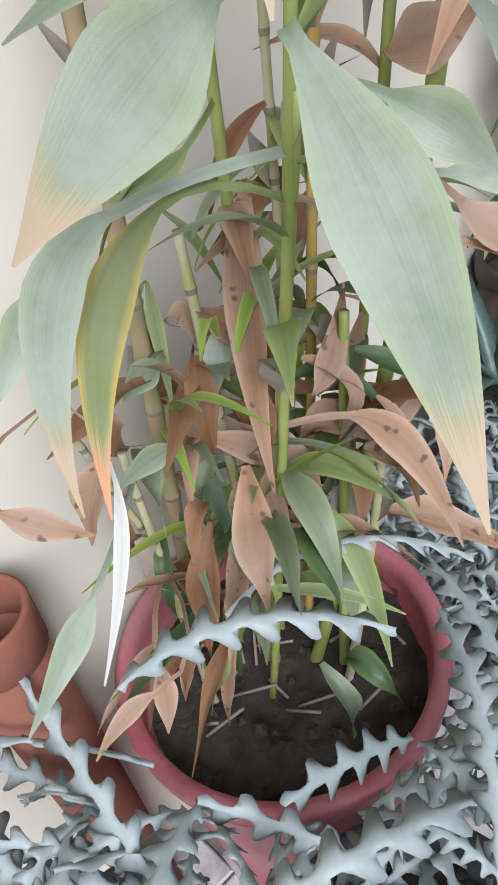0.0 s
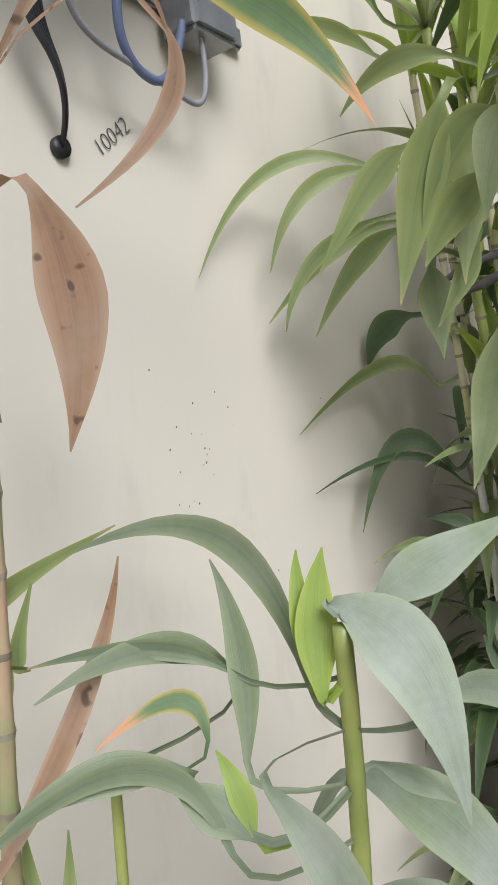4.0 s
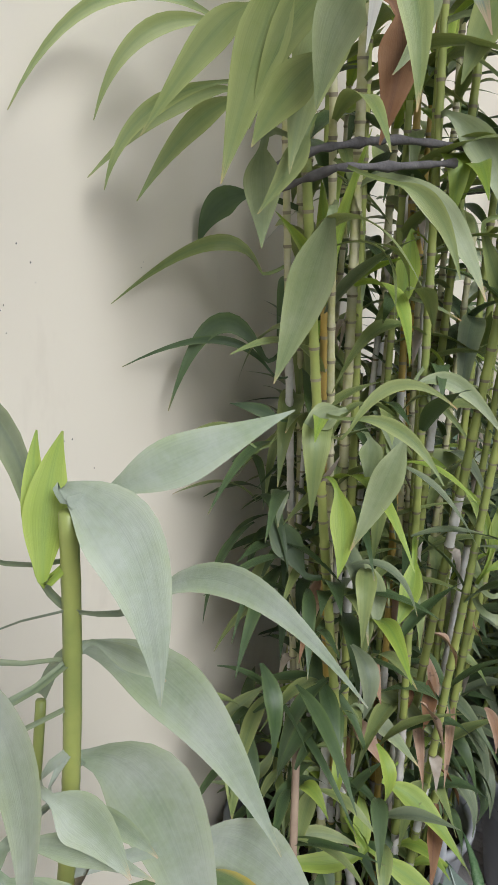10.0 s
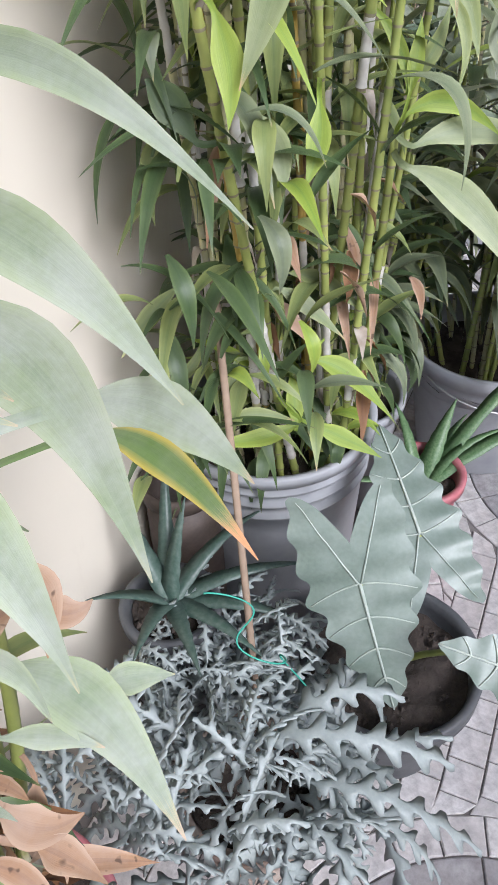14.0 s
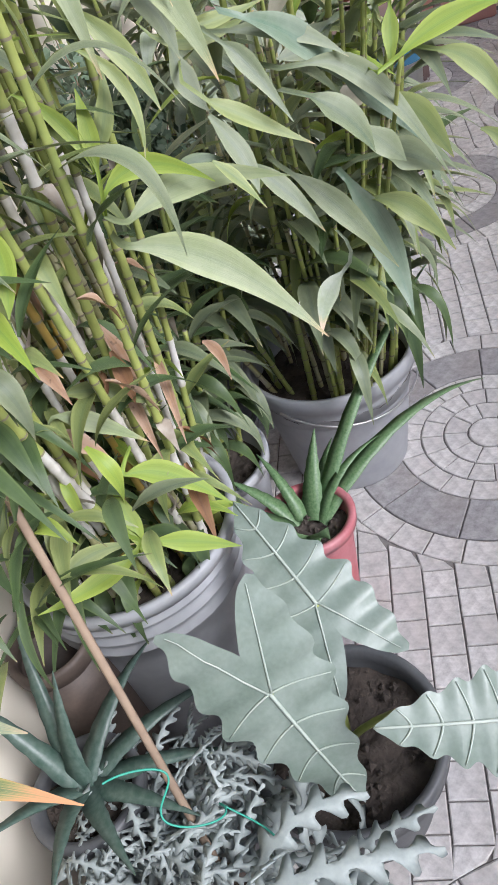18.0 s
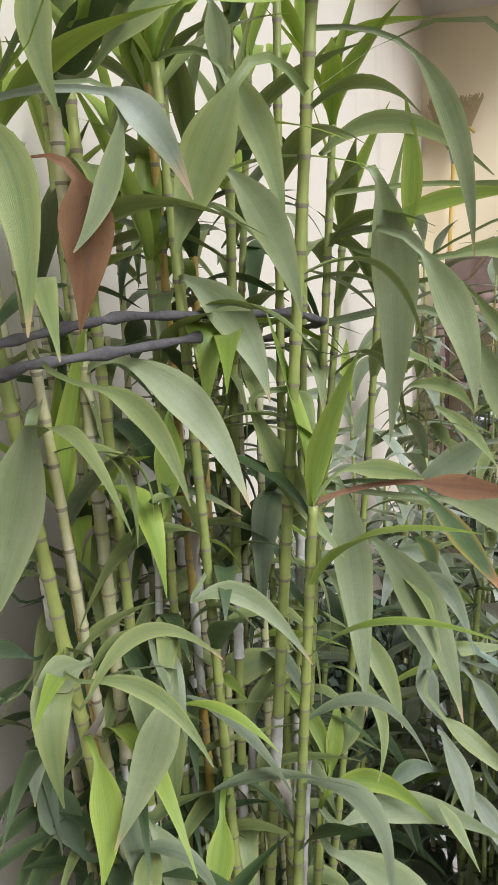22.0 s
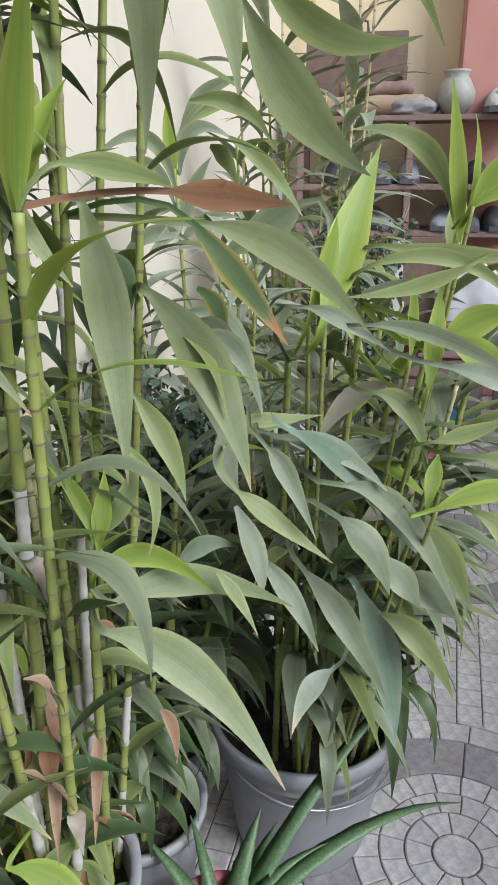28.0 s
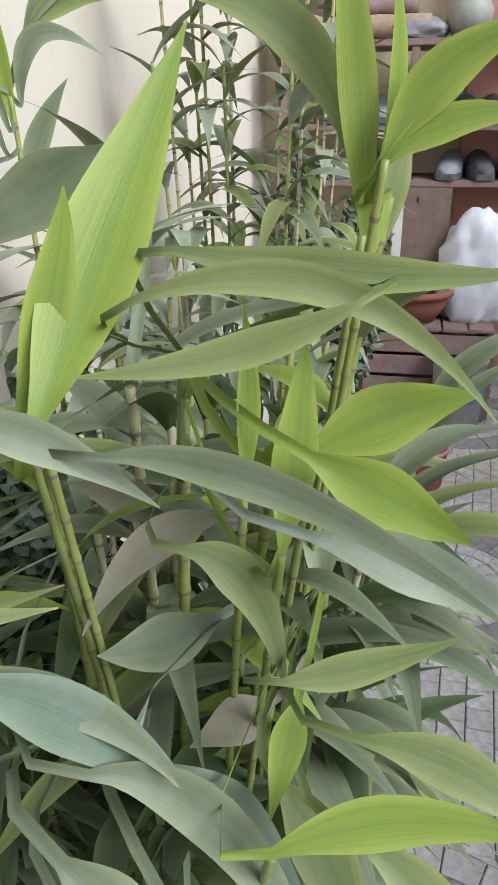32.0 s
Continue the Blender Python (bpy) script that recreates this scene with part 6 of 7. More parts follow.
def fleshy(parent, base, azim, elev, length, width, droop, mat=ALOE):
    """A thick tapering aloe leaf with small teeth along its edges."""
    def way(el):
        return Vector((math.cos(radians(azim)) * math.cos(radians(el)), math.sin(radians(azim)) * math.cos(radians(el)), math.sin(radians(el))))
    b = local(parent, base)
    m = b + way(elev) * length * 0.5
    n = 14
    line = bezier(b, m, m + way(elev - droop) * length * 0.5, n)
    side = Vector((-math.sin(radians(azim)), math.cos(radians(azim)), 0))
    verts, faces = [], []
    for k, p in enumerate(line):
        d = (line[min(k + 1, n)] - line[max(k - 1, 0)]).normalized()
        up = side.cross(d) * -1
        if up.z < 0:
            up = -up
        w = width / 2 * (1 - (k / n) ** 1.6) + 0.0006
        tooth = 1.0 + (0.12 if k % 2 else 0.0)
        verts += [p + side * w * tooth + up * 0.25 * w, p + up * 0.12 * w, p - side * w * tooth + up * 0.25 * w, p - side * w * 0.5 - up * 0.35 * w, p + side * w * 0.5 - up * 0.35 * w]
    for k in range(n):
        for c in range(5):
            c2 = (c + 1) % 5
            faces.append((k * 5 + c, k * 5 + c2, k * 5 + 5 + c2, k * 5 + 5 + c))
    return part("leaf", mesh_from("leaf", verts, faces, mat), parent)


aloe = thing("potted_aloe", (1.00, -0.362, 0.0), "speckled green aloe with long arching leaves in a red pot", "potted plant")
pot(aloe, 0.066, 0.048, 0.22, REDPOT, label="small crushed red plastic pot", soil=0.03)
for az, el, ln, w, dr in ((-52, 34, 0.46, 0.030, 62), (-38, 48, 0.50, 0.026, 40), (-15, 58, 0.15, 0.034, 30), (200, 60, 0.13, 0.036, 30), (150, 62, 0.14, 0.034, 20), (100, 60, 0.14, 0.03, 25), (180, 45, 0.12, 0.034, 40), (60, 52, 0.15, 0.028, 40), (30, 60, 0.16, 0.022, 60), (-20, 45, 0.16, 0.02, 50), (-50, 60, 0.20, 0.02, 70), (130, 45, 0.16, 0.024, 40)):
    fleshy(aloe, (1.00 + 0.02 * math.cos(radians(az)), -0.362 + 0.02 * math.sin(radians(az)), 0.185), az, el, ln, w, dr)

rosette = thing("potted_gasteria", (0.585, -0.105, 0.0), "dark green rosette succulent in a small dark pot by the wall", "potted plant")
pot(rosette, 0.058, 0.045, 0.30, DARKPOT, lip=0.015, label="small dark pot", soil=0.02)
for az, el, ln, dr in ((60, 62, 0.19, 30), (20, 60, 0.20, 25), (-25, 40, 0.20, 55), (-55, 28, 0.21, 50), (-80, 22, 0.19, 50), (-110, 35, 0.17, 50), (150, 60, 0.15, 30), (190, 50, 0.16, 40), (-5, 72, 0.15, 20), (220, 40, 0.16, 40)):
    fleshy(rosette, (0.585, -0.105, 0.295), az, el, ln, 0.025, dr, GAST)
JAR = plain("brown_glaze", (0.055, 0.040, 0.032), (0.10, 0.075, 0.06), 0.6, 25)
jar = thing("brown_clay_jar", (0.735, -0.060, 0.0), "old dark brown clay jar against the wall behind the bucket", "jar")
jar_body = part("jar_body", lathe_mesh("jar_body", [(0.001, 0.0), (0.040, 0.0), (0.050, 0.12), (0.053, 0.26), (0.050, 0.345), (0.046, 0.345), (0.045, 0.20), (0.001, 0.19)], JAR, 40), jar)
part("rim", lathe_mesh("rim", [(0.049, 0.342), (0.055, 0.346), (0.056, 0.366), (0.051, 0.372), (0.045, 0.366), (0.045, 0.345), (0.049, 0.342)], JAR, 40), jar_body)
for k in range(84):
    az = random.uniform(-170, 10)
    b = Vector((0.53 + random.uniform(-0.08, 0.10), -0.16 + random.uniform(-0.10, 0.09), 0.25 + random.uniform(0.0, 0.05)))
    ln, w = random.uniform(0.05, 0.10), Vector((math.cos(radians(az)), math.sin(radians(az)), 0))
    zigzag(cactus, (b, b + w * ln * 0.4 + Vector((0, 0, 0.035)), b + w * ln + Vector((0, 0, random.uniform(-0.05, 0.03)))), random.uniform(0.014, 0.022), tilt=random.uniform(-60, 60))


def arrow_leaf(parent, notch, tip, left, length, width, bend=0.10):
    """An arrow-shaped alocasia leaf with a scalloped edge and raised pale veins."""
    o, t, lf = (local(parent, p) for p in (notch, tip, left))
    ax = (t - o).normalized()
    sd = (lf - o)
    sd = (sd - ax * sd.dot(ax)).normalized()
    up = ax.cross(sd)
    if up.z < 0:
        up = -up

    def at(s, u, lift=0.0):
        z = -bend * length * (s * s) - 0.06 * width * (2 * u / width) ** 2 + 0.03 * width * math.cos(2 * math.pi * 4.2 * (s - 0.1)) * abs(2 * u / width)
        return o + ax * s * length + sd * u + up * (z + lift)

    def half(s):
        if s < 0:
            return 0.30 + 0.08 * math.sqrt(max(0.0, 1 - (s / 0.62) ** 4))
        return 0.38 * (1 - s) ** 0.7

    def lobe(s):
        return 1 + (0.12 if s > -0.1 else 0.05) * math.cos(2 * math.pi * 4.2 * (s - 0.1))
    verts, faces, uvs, n, c = [], [], [], 60, 6
    for sign in (-1, 1):
        off = len(verts)
        for k in range(n + 1):
            s = -0.62 + 1.62 * k / n
            q = min(1.0, max(0.0, -s / 0.62))
            inner = max(0.0, 0.30 * q - 0.14 * math.sqrt(1 - q ** 3))
            outer = half(s) * lobe(s)
            outer = max(outer, inner + 0.002)
            for j in range(c + 1):
                u = (inner + (outer - inner) * j / c) * width * sign
                verts.append(at(s, u))
        for k in range(n):
            for j in range(c):
                q = off + k * (c + 1) + j
                f = (q, q + 1, q + c + 2, q + c + 1)
                faces.append(f if sign > 0 else tuple(reversed(f)))
    lf_ob = part("leaf", mesh_from("leaf", verts, faces, ALOC), parent, "arrow-shaped grey-green leaf with a scalloped edge")
    veins = [[(k / 12, 0.0) for k in range(13)]]
    for sign in (-1, 1):
        veins.append([(-0.58 * k / 8, sign * (0.01 + 0.27 * k / 8) * width) for k in range(9)])
        for s0 in (0.0, 0.238, 0.476, 0.714):
            end = half(s0 + 0.10) * 1.02
            veins.append([(s0 + 0.10 * (k / 8) ** 1.5, sign * end * width * k / 8) for k in range(9)])
    for v in veins:
        big = 0.0022 if abs(v[-1][1]) < 1e-6 else 0.0012
        part("vein", tube_mesh("vein", [at(s, u, 0.0012) for s, u in v], [big * (1 - 0.6 * k / len(v)) for k in range(len(v))], VEIN, 6), lf_ob)
    return o


alocasia = thing("potted_alocasia", (0.671, -0.38, 0.0), "alocasia with arrow-shaped pale-veined leaves in a black pot", "potted plant")
pot(alocasia, 0.116, 0.09, 0.18, DARKPOT, lip=0.02, label="black plastic pot with a scuffed rim", soil=0.035)
for notch, tip, left, ln, w in (
    ((0.607, -0.340, 0.402), (0.549, -0.406, 0.235), (0.621, -0.268, 0.472), 0.185, 0.168),
    ((0.716, -0.390, 0.382), (0.819, -0.320, 0.445), (0.751, -0.451, 0.390), 0.155, 0.15),
    ((0.572, -0.551, 0.360), (0.561, -0.452, 0.391), (0.631, -0.561, 0.401), 0.12, 0.125),
):
    o = arrow_leaf(alocasia, notch, tip, left, ln, w)
    r0 = Vector((0.01, 0.0, 0.14))
    part("leaf_stalk", tube_mesh("leaf_stalk", bezier(r0, (r0 + o) / 2 + Vector((0.02, 0, 0.06)), o, 8), [0.005 - 0.0002 * k for k in range(9)], CANE, 8), alocasia)

stake = new("stake", tube_mesh("stake", [(0.735, -0.138, 0.690), (0.638, -0.185, 0.507), (0.483, -0.26, 0.20)], 0.0045, WOOD, 8))
tagged(stake, "thin bare wooden stake stuck in a pot", "stake")
twine = new("twine", tube_mesh("twine", [(0.53 + 0.018 * math.sin(k * 0.21), -0.20 - 0.0021 * k + 0.015 * math.cos(k * 0.33), 0.42 - 0.0030 * k) for k in range(60)], 0.0011, TWINE, 6))
tagged(twine, "loose strand of green plastic twine on the cactus", "twine")
clay = thing("terracotta_pot", (0.030, -0.034, 0.0), "reddish brown terracotta pot against the wall", "pot")
clay_body = part("pot", lathe_mesh("pot", [(0.001, 0), (0.023, 0), (0.026, 0.2), (0.028, 0.455), (0.025, 0.455), (0.023, 0.43), (0.001, 0.43)], TERRA, 40), clay)
part("rim", lathe_mesh("rim", [(0.027, 0.45), (0.030, 0.452), (0.031, 0.488), (0.029, 0.49), (0.026, 0.488), (0.025, 0.452), (0.027, 0.45)], TERRA, 40), clay_body, "thick terracotta rim")
RAG = plain("dark_rag", (0.07, 0.065, 0.065), (0.16, 0.15, 0.15), 0.95, 60, relief=0.6, dist=0.004)
for pts in (((0.60, -0.12, 1.21), (0.600, -0.177, 1.228), (0.64, -0.20, 1.238), (0.674, -0.215, 1.244), (0.74, -0.262, 1.246), (0.80, -0.292, 1.248), (0.87, -0.30, 1.243), (0.95, -0.25, 1.235), (0.97, -0.16, 1.22)), ((0.61, -0.14, 1.20), (0.605, -0.19, 1.215), (0.66, -0.222, 1.222), (0.72, -0.262, 1.232))):
    dense = [p for k in range(len(pts) - 1) for p in bezier(Vector(pts[k]), (Vector(pts[k]) + Vector(pts[k + 1])) / 2, Vector(pts[k + 1]), 5)[:5]]
    tagged(new("tie", tube_mesh("tie", dense, [0.0034 + 0.0010 * math.sin(2.3 * k) + 0.0006 * math.sin(5.1 * k) for k in range(len(dense))], RAG, 7)), "dark rag strip tied round the canes", "tie")

# ---- on the wall ----
meter = thing("electricity_meter", (0.308, -0.002, 1.478), "electricity meter in a clear plastic box with a paper notice", "meter")
part("back_plate", box_mesh("back_plate", (0.19, 0.02, 0.175), METAL, (0, -0.012, 0.075), 0.006), meter, "grey back plate")
part("meter_body", box_mesh("meter_body", (0.13, 0.04, 0.09), PAPER, (-0.02, -0.045, 0.11), 0.008), meter, "pale meter body")
part("cover", box_mesh("cover", (0.19, 0.075, 0.175), CLEAR, (0, -0.062, 0.075), 0.022), meter, "scratched clear plastic cover")
for w, h, x, z in ((0.19, 0.006, 0, -0.010), (0.19, 0.006, 0, 0.160), (0.006, 0.16, -0.093, 0.075), (0.006, 0.16, 0.093, 0.075), (0.16, 0.004, 0, 0.065)):
    part("cover_rim", box_mesh("cover_rim", (w, 0.012, h), WHITE, (x, -0.096, z), 0.002), meter)
part("dial", lathe_mesh("dial", [(0.001, 0.003), (0.014, 0.003), (0.016, 0.0), (0.001, 0.0)], METAL, 24), meter).matrix_local = pose(0.05, -0.068, 0.125, 90, 0, 0)
notice = part("notice", box_mesh("notice", (0.105, 0.0016, 0.062), PAPER, (0, 0, 0), 0), meter, "printed paper notice with small lines of text")
notice.matrix_local = pose(0.018, -0.1035, 0.022, 0, 4, 0)
for k in range(9):
    bar = part("text_bar", box_mesh("text_bar", (random.uniform(0.06, 0.09), 0.0006, 0.0010), PRINT, (0, 0, 0), 0), notice)
    bar.location = (random.uniform(-0.006, 0.004), -0.0013, 0.025 - 0.0058 * k)
for z in (0.015, 0.075, 0.125):
    part("latch", box_mesh("latch", (0.012, 0.022, 0.016), METAL, (0.098, -0.085, z), 0.003), meter)
part("seal", box_mesh("seal", (0.016, 0.004, 0.008), RED, (0.115, -0.09, 0.015), 0.001), meter, "red plastic seal tag")
for x in (0.0, 0.037):
    part("gland", tube_mesh("gland", [(x, -0.08, -0.008), (x, -0.08, -0.022), (x, -0.08, -0.03)], [0.013, 0.013, 0.010], CABLE_BLACK, 14), meter, "black cable gland")
meter.rotation_euler = (0, radians(-8), 0)
fuse = thing("fuse_box", (0.470, -0.002, 1.408), "small grey fuse holder screwed to the wall", "fuse box")
part("case", box_mesh("case", (0.052, 0.035, 0.062), METAL, (0.0, -0.022, 0.03), 0.004), fuse)
part("cap", box_mesh("cap", (0.040, 0.03, 0.02), WHITE, (0.005, -0.022, 0.068), 0.003), fuse)
part("bracket", box_mesh("bracket", (0.15, 0.006, 0.018), METAL, (0.0, -0.004, 0.032), 0.002), fuse)
for x in (-0.008, 0.014):
    part("terminal", tube_mesh("terminal", [(x, -0.04, 0.068), (x, -0.036, 0.068)], 0.005, CABLE_BLACK, 10), fuse)


def cable(pts, r, mat, label):
    c = bpy.data.curves.new("cable", "CURVE")
    c.dimensions, c.bevel_depth, c.bevel_resolution = "3D", r, 3
    sp = c.splines.new("NURBS")
    sp.points.add(len(pts) - 1)
    for q, p in zip(sp.points, pts):
        q.co = (*p, 1)
    sp.use_endpoint_u, sp.order_u = True, 3
    c.materials.append(mat)
    tagged(new("cable", c), label, "cable", "meter cables")


for k in range(5):
    cable([(0.315 - 0.004 * k, -0.08, 1.452), (0.310 - 0.004 * k, -0.06, 1.42), (0.308 - 0.004 * k, -0.03, 1.385), (0.340 - 0.002 * k, -0.02 - 0.003 * k, 1.335), (0.341, -0.002, 1.312)], 0.0020, CABLE_BLACK, "black supply cable running into the wall")
cable([(0.355, -0.08, 1.456), (0.365, -0.05, 1.43), (0.372, -0.03, 1.37), (0.425, -0.03, 1.355), (0.442, -0.03, 1.412)], 0.0032, CABLE_BLUE, "blue-grey cable looping to the fuse holder")
cable([(0.345, -0.08, 1.456), (0.320, -0.05, 1.41), (0.335, -0.03, 1.375), (0.41, -0.03, 1.363), (0.468, -0.03, 1.35), (0.462, -0.03, 1.41)], 0.0022, CABLE_GREY, "thin grey cable looping to the fuse holder")
for k in range(3):
    cable([(0.395 + 0.003 * k, -0.075, 1.51 - 0.01 * k), (0.415 + 0.008 * k, -0.05, 1.475), (0.450 + 0.004 * k, -0.03, 1.49), (0.460 + 0.006 * k, -0.03, 1.472)], 0.0018, CABLE_BLACK, "thin black wire from the meter box to the fuse holder")
hole = new("cable_hole", lathe_mesh("cable_hole", [(0.001, 0), (0.007, 0), (0.007, 0.004), (0.001, 0.004)], CABLE_BLACK, 16))
hole.matrix_world = pose(0.340, -0.001, 1.312, 90, 0, 0)
tagged(hole, "black cable hole in the wall", "cable hole")
txt = bpy.data.curves.new("wall_number", "FONT")
txt.body, txt.size, txt.extrude = "10042", 0.0165, 0.0002
txt.offset = -0.0004
txt.materials.append(INK)
number = tagged(new("wall_number", txt), "number handwritten in black ink on the wall", "writing")
number.matrix_world = pose(0.375, -0.0012, 1.3125, 90, -38, 0)
sv, sf = [], []
for cx, cz, n in ((0.440, 1.105, 15), (0.439, 1.149, 2), (0.528, 0.990, 5), (0.435, 1.08, 4), (0.62, 1.13, 2)):
    for _ in range(n):
        x, z, r = random.gauss(cx, 0.018), random.gauss(cz, 0.022), random.uniform(0.0004, 0.0009)
        o = len(sv)
        sv += [(x + r * math.cos(j), -0.0012, z + r * random.uniform(0.8, 1.5) * math.sin(j)) for j in (0, 1.05, 2.1, 3.14, 4.2, 5.2)]
        sf.append((o, o + 1, o + 2, o + 3, o + 4, o + 5))
tagged(new("wall_specks", mesh_from("wall_specks", sv, sf, INK, smooth=False)), "small dark specks of dirt on the wall", "specks", kind="stuff")
dome = thing("security_camera", (1.46, -0.002, 2.515), "white dome security camera under the ceiling", "security camera")
part("base", tube_mesh("base", [(0, 0, 0), (0, -0.03, 0)], 0.045, WHITE, 24), dome)
part("dome", lathe_mesh("dome", [(0.038 * math.cos(k * math.pi / 16), 0.038 * math.sin(k * math.pi / 16)) for k in range(9)], WHITE, 24), dome).matrix_local = pose(0, -0.03, 0, 90, 0, 0)
part("lens", tube_mesh("lens", [(0.01, -0.05, -0.012), (0.014, -0.072, -0.016)], 0.013, CABLE_BLACK, 16), dome)
spot = thing("spot_lamp", (1.49, -0.002, 2.385), "small black spot lamp hanging from its cables", "lamp")
part("housing", tube_mesh("housing", [(0, -0.05, 0), (0.01, -0.055, -0.07), (0.012, -0.058, -0.085)], [0.03, 0.034, 0.026], CABLE_BLACK, 20), spot)
part("front_ring", tube_mesh("front_ring", [(0.02, -0.085, -0.045), (0.022, -0.092, -0.048)], 0.022, METAL, 20), spot)
for k in range(3):
    part("lead", tube_mesh("lead", [(-0.012 + 0.008 * k, -0.045, 0.0), (-0.03 + 0.008 * k, -0.03, 0.06), (-0.06 + 0.01 * k, -0.01, 0.10)], 0.003, CABLE_BLACK, 6), spot)

dome.scale = spot.scale = (0.85, 0.85, 0.85)

# ---- far end: rack, broom and clutter ----
rack = thing("shoe_rack", (4.02, -0.62, 0.0), "worn dark wooden shoe rack with three shelves against the wall", "rack")
for z in (1.297, 1.015, 0.815, 0.42):
    part("shelf", box_mesh("shelf", (0.34, 1.02, 0.024), BOARD, (0, 0, z), 0.003), rack)
for y in (-0.48, 0.0, 0.48):
    for x in (-0.15, 0.15):
        part("post", box_mesh("post", (0.03, 0.03, 1.284), BOARD, (x, y, 0.642), 0.003), rack)


def shoe(x, y, z, turn, mat, sole, size=1.0, laces=False, label="", name="shoe"):
    s = thing(name, (x, y, z), label, "shoe", "shoes on the rack")
    verts, faces, n, seg = [], [], 14, 12
    for k in range(n + 1):
        q = k / n
        ln = (q - 0.5) * 0.27 * size
        w = size * 0.047 * (0.62 + 0.5 * math.sin(math.pi * min(1, q * 0.9 + 0.12)) ** 0.8)
        h = size * (0.095 - 0.055 * max(0, (q - 0.25)) / 0.75 + 0.004 * math.sin(9 * q))
        w *= 0.30 if k == n else 0.6 if k == 0 else 1.0
        h *= 0.5 if k == n else 0.85 if k == 0 else 1.0
        for j in range(seg):
            a = math.pi * j / (seg - 1)
            verts.append((ln, w * math.cos(a), 0.018 * size + (h - 0.018 * size) * math.sin(a) ** 0.7))
    for k in range(n):
        for j in range(seg - 1):
            faces.append((k * seg + j, k * seg + j + 1, (k + 1) * seg + j + 1, (k + 1) * seg + j))
    faces += [tuple(range(seg)), tuple(reversed(range(n * seg, (n + 1) * seg)))]
    upper = part("upper", mesh_from("upper", verts, faces, mat), s)
    sv2 = []
    outline = [((q - 0.5) * 0.275 * size, size * 0.05 * (0.62 + 0.5 * math.sin(math.pi * min(1, q * 0.9 + 0.12)) ** 0.8)) for q in (k / 14 for k in range(15))]
    ring = [(x0, w) for x0, w in outline] + [(x0, -w) for x0, w in reversed(outline)]
    m = len(ring)
    sv2 = [(x0, w, 0.0) for x0, w in ring] + [(x0, w, 0.022 * size) for x0, w in ring]
    part("sole", mesh_from("sole", sv2, [(k, (k + 1) % m, m + (k + 1) % m, m + k) for k in range(m)] + [tuple(range(m, 2 * m)), tuple(reversed(range(m)))], sole, smooth=False), s)
    if laces:
        for k in range(5):
            part("lace", tube_mesh("lace", [(-0.03 + 0.018 * k, -0.02, 0.088 - 0.006 * k), (-0.022 + 0.018 * k, 0, 0.097 - 0.006 * k), (-0.03 + 0.018 * k, 0.02, 0.088 - 0.006 * k)], 0.003, SHOE_DARK if k % 2 else SHOE_WHITE, 6), upper)
    s.rotation_euler = (0, 0, radians(turn))
    return s


shoe(3.96, -0.985, 1.311, 172, SHOE_WHITE, SHOE_DARK, size=1.15, laces=True, label="white trainer with grey laces and a dark sole")
for y, z, mat, tn in ((-0.62, 1.029, SHOE_GREY, 178), (-0.50, 1.029, SHOE_GREY, 184), (-0.82, 1.029, SHOE_DARK, 176), (-0.93, 1.029, SHOE_DARK, 183), (-1.04, 1.029, SHOE_DARK, 170), (-0.30, 1.029, SHOE_DARK, 190), (-0.78, 0.829, SHOE_GREY, 172), (-0.90, 0.829, SHOE_DARK, 184), (-1.02, 0.829, SHOE_DARK, 178), (-0.50, 0.829, SHOE_GREY, 200), (-0.38, 0.829, SHOE_WHITE, 150)):
    shoe(3.98, y, z, tn, mat, SHOE_DARK, label="single %s shoe lying on the rack" % ("grey canvas" if mat is SHOE_GREY else "dark leather" if mat is SHOE_DARK else "pale"))
jug = thing("stoneware_jug", (3.96, -0.80, 1.311), "round grey-green stoneware jar on the rack", "jar")
part("body", lathe_mesh("body", [(0.001, 0), (0.05, 0), (0.08, 0.05), (0.083, 0.09), (0.06, 0.135), (0.048, 0.15), (0.055, 0.165), (0.058, 0.175), (0.05, 0.175), (0.044, 0.155), (0.001, 0.12)], JUG, 36), jug)
case = thing("brown_case", (4.06, -0.36, 1.311), "old open brown wooden case on the rack", "case")
part("back", box_mesh("back", (0.02, 0.46, 0.36), CARTON, (0.10, 0, 0.18), 0.004), case)
for y in (-0.22, 0.22):
    part("side", box_mesh("side", (0.18, 0.02, 0.20), CARTON, (0, y, 0.10), 0.004), case)
part("base", box_mesh("base", (0.2, 0.44, 0.02), CARTON, (0, 0, 0.01), 0.004), case)
part("handle", tube_mesh("handle", [(0.1, -0.05, 0.355), (0.1, -0.045, 0.40), (0.1, 0, 0.415), (0.1, 0.045, 0.40), (0.1, 0.05, 0.355)], 0.006, CARTON, 8), case)
BURLAP = plain("burlap", (0.30, 0.22, 0.15), (0.38, 0.29, 0.20), 0.95, 60)
for k, (y0, y1, x, z, r, mat, lab) in enumerate(((-0.20, -0.66, 3.94, 1.352, 0.042, BURLAP, "rolled burlap mat on the rack"), (-0.30, -0.62, 3.96, 1.42, 0.03, BOARD, "rolled brown cloth on the rack"))):
    pts = [(x + 0.006 * math.sin(j), y0 + (y1 - y0) * j / 12, z + 0.004 * math.sin(2 * j)) for j in range(13)]
    tagged(new("roll", tube_mesh("roll", pts, [r * (1 + 0.06 * math.sin(1.7 * j)) for j in range(13)], mat, 18)), lab, "roll")


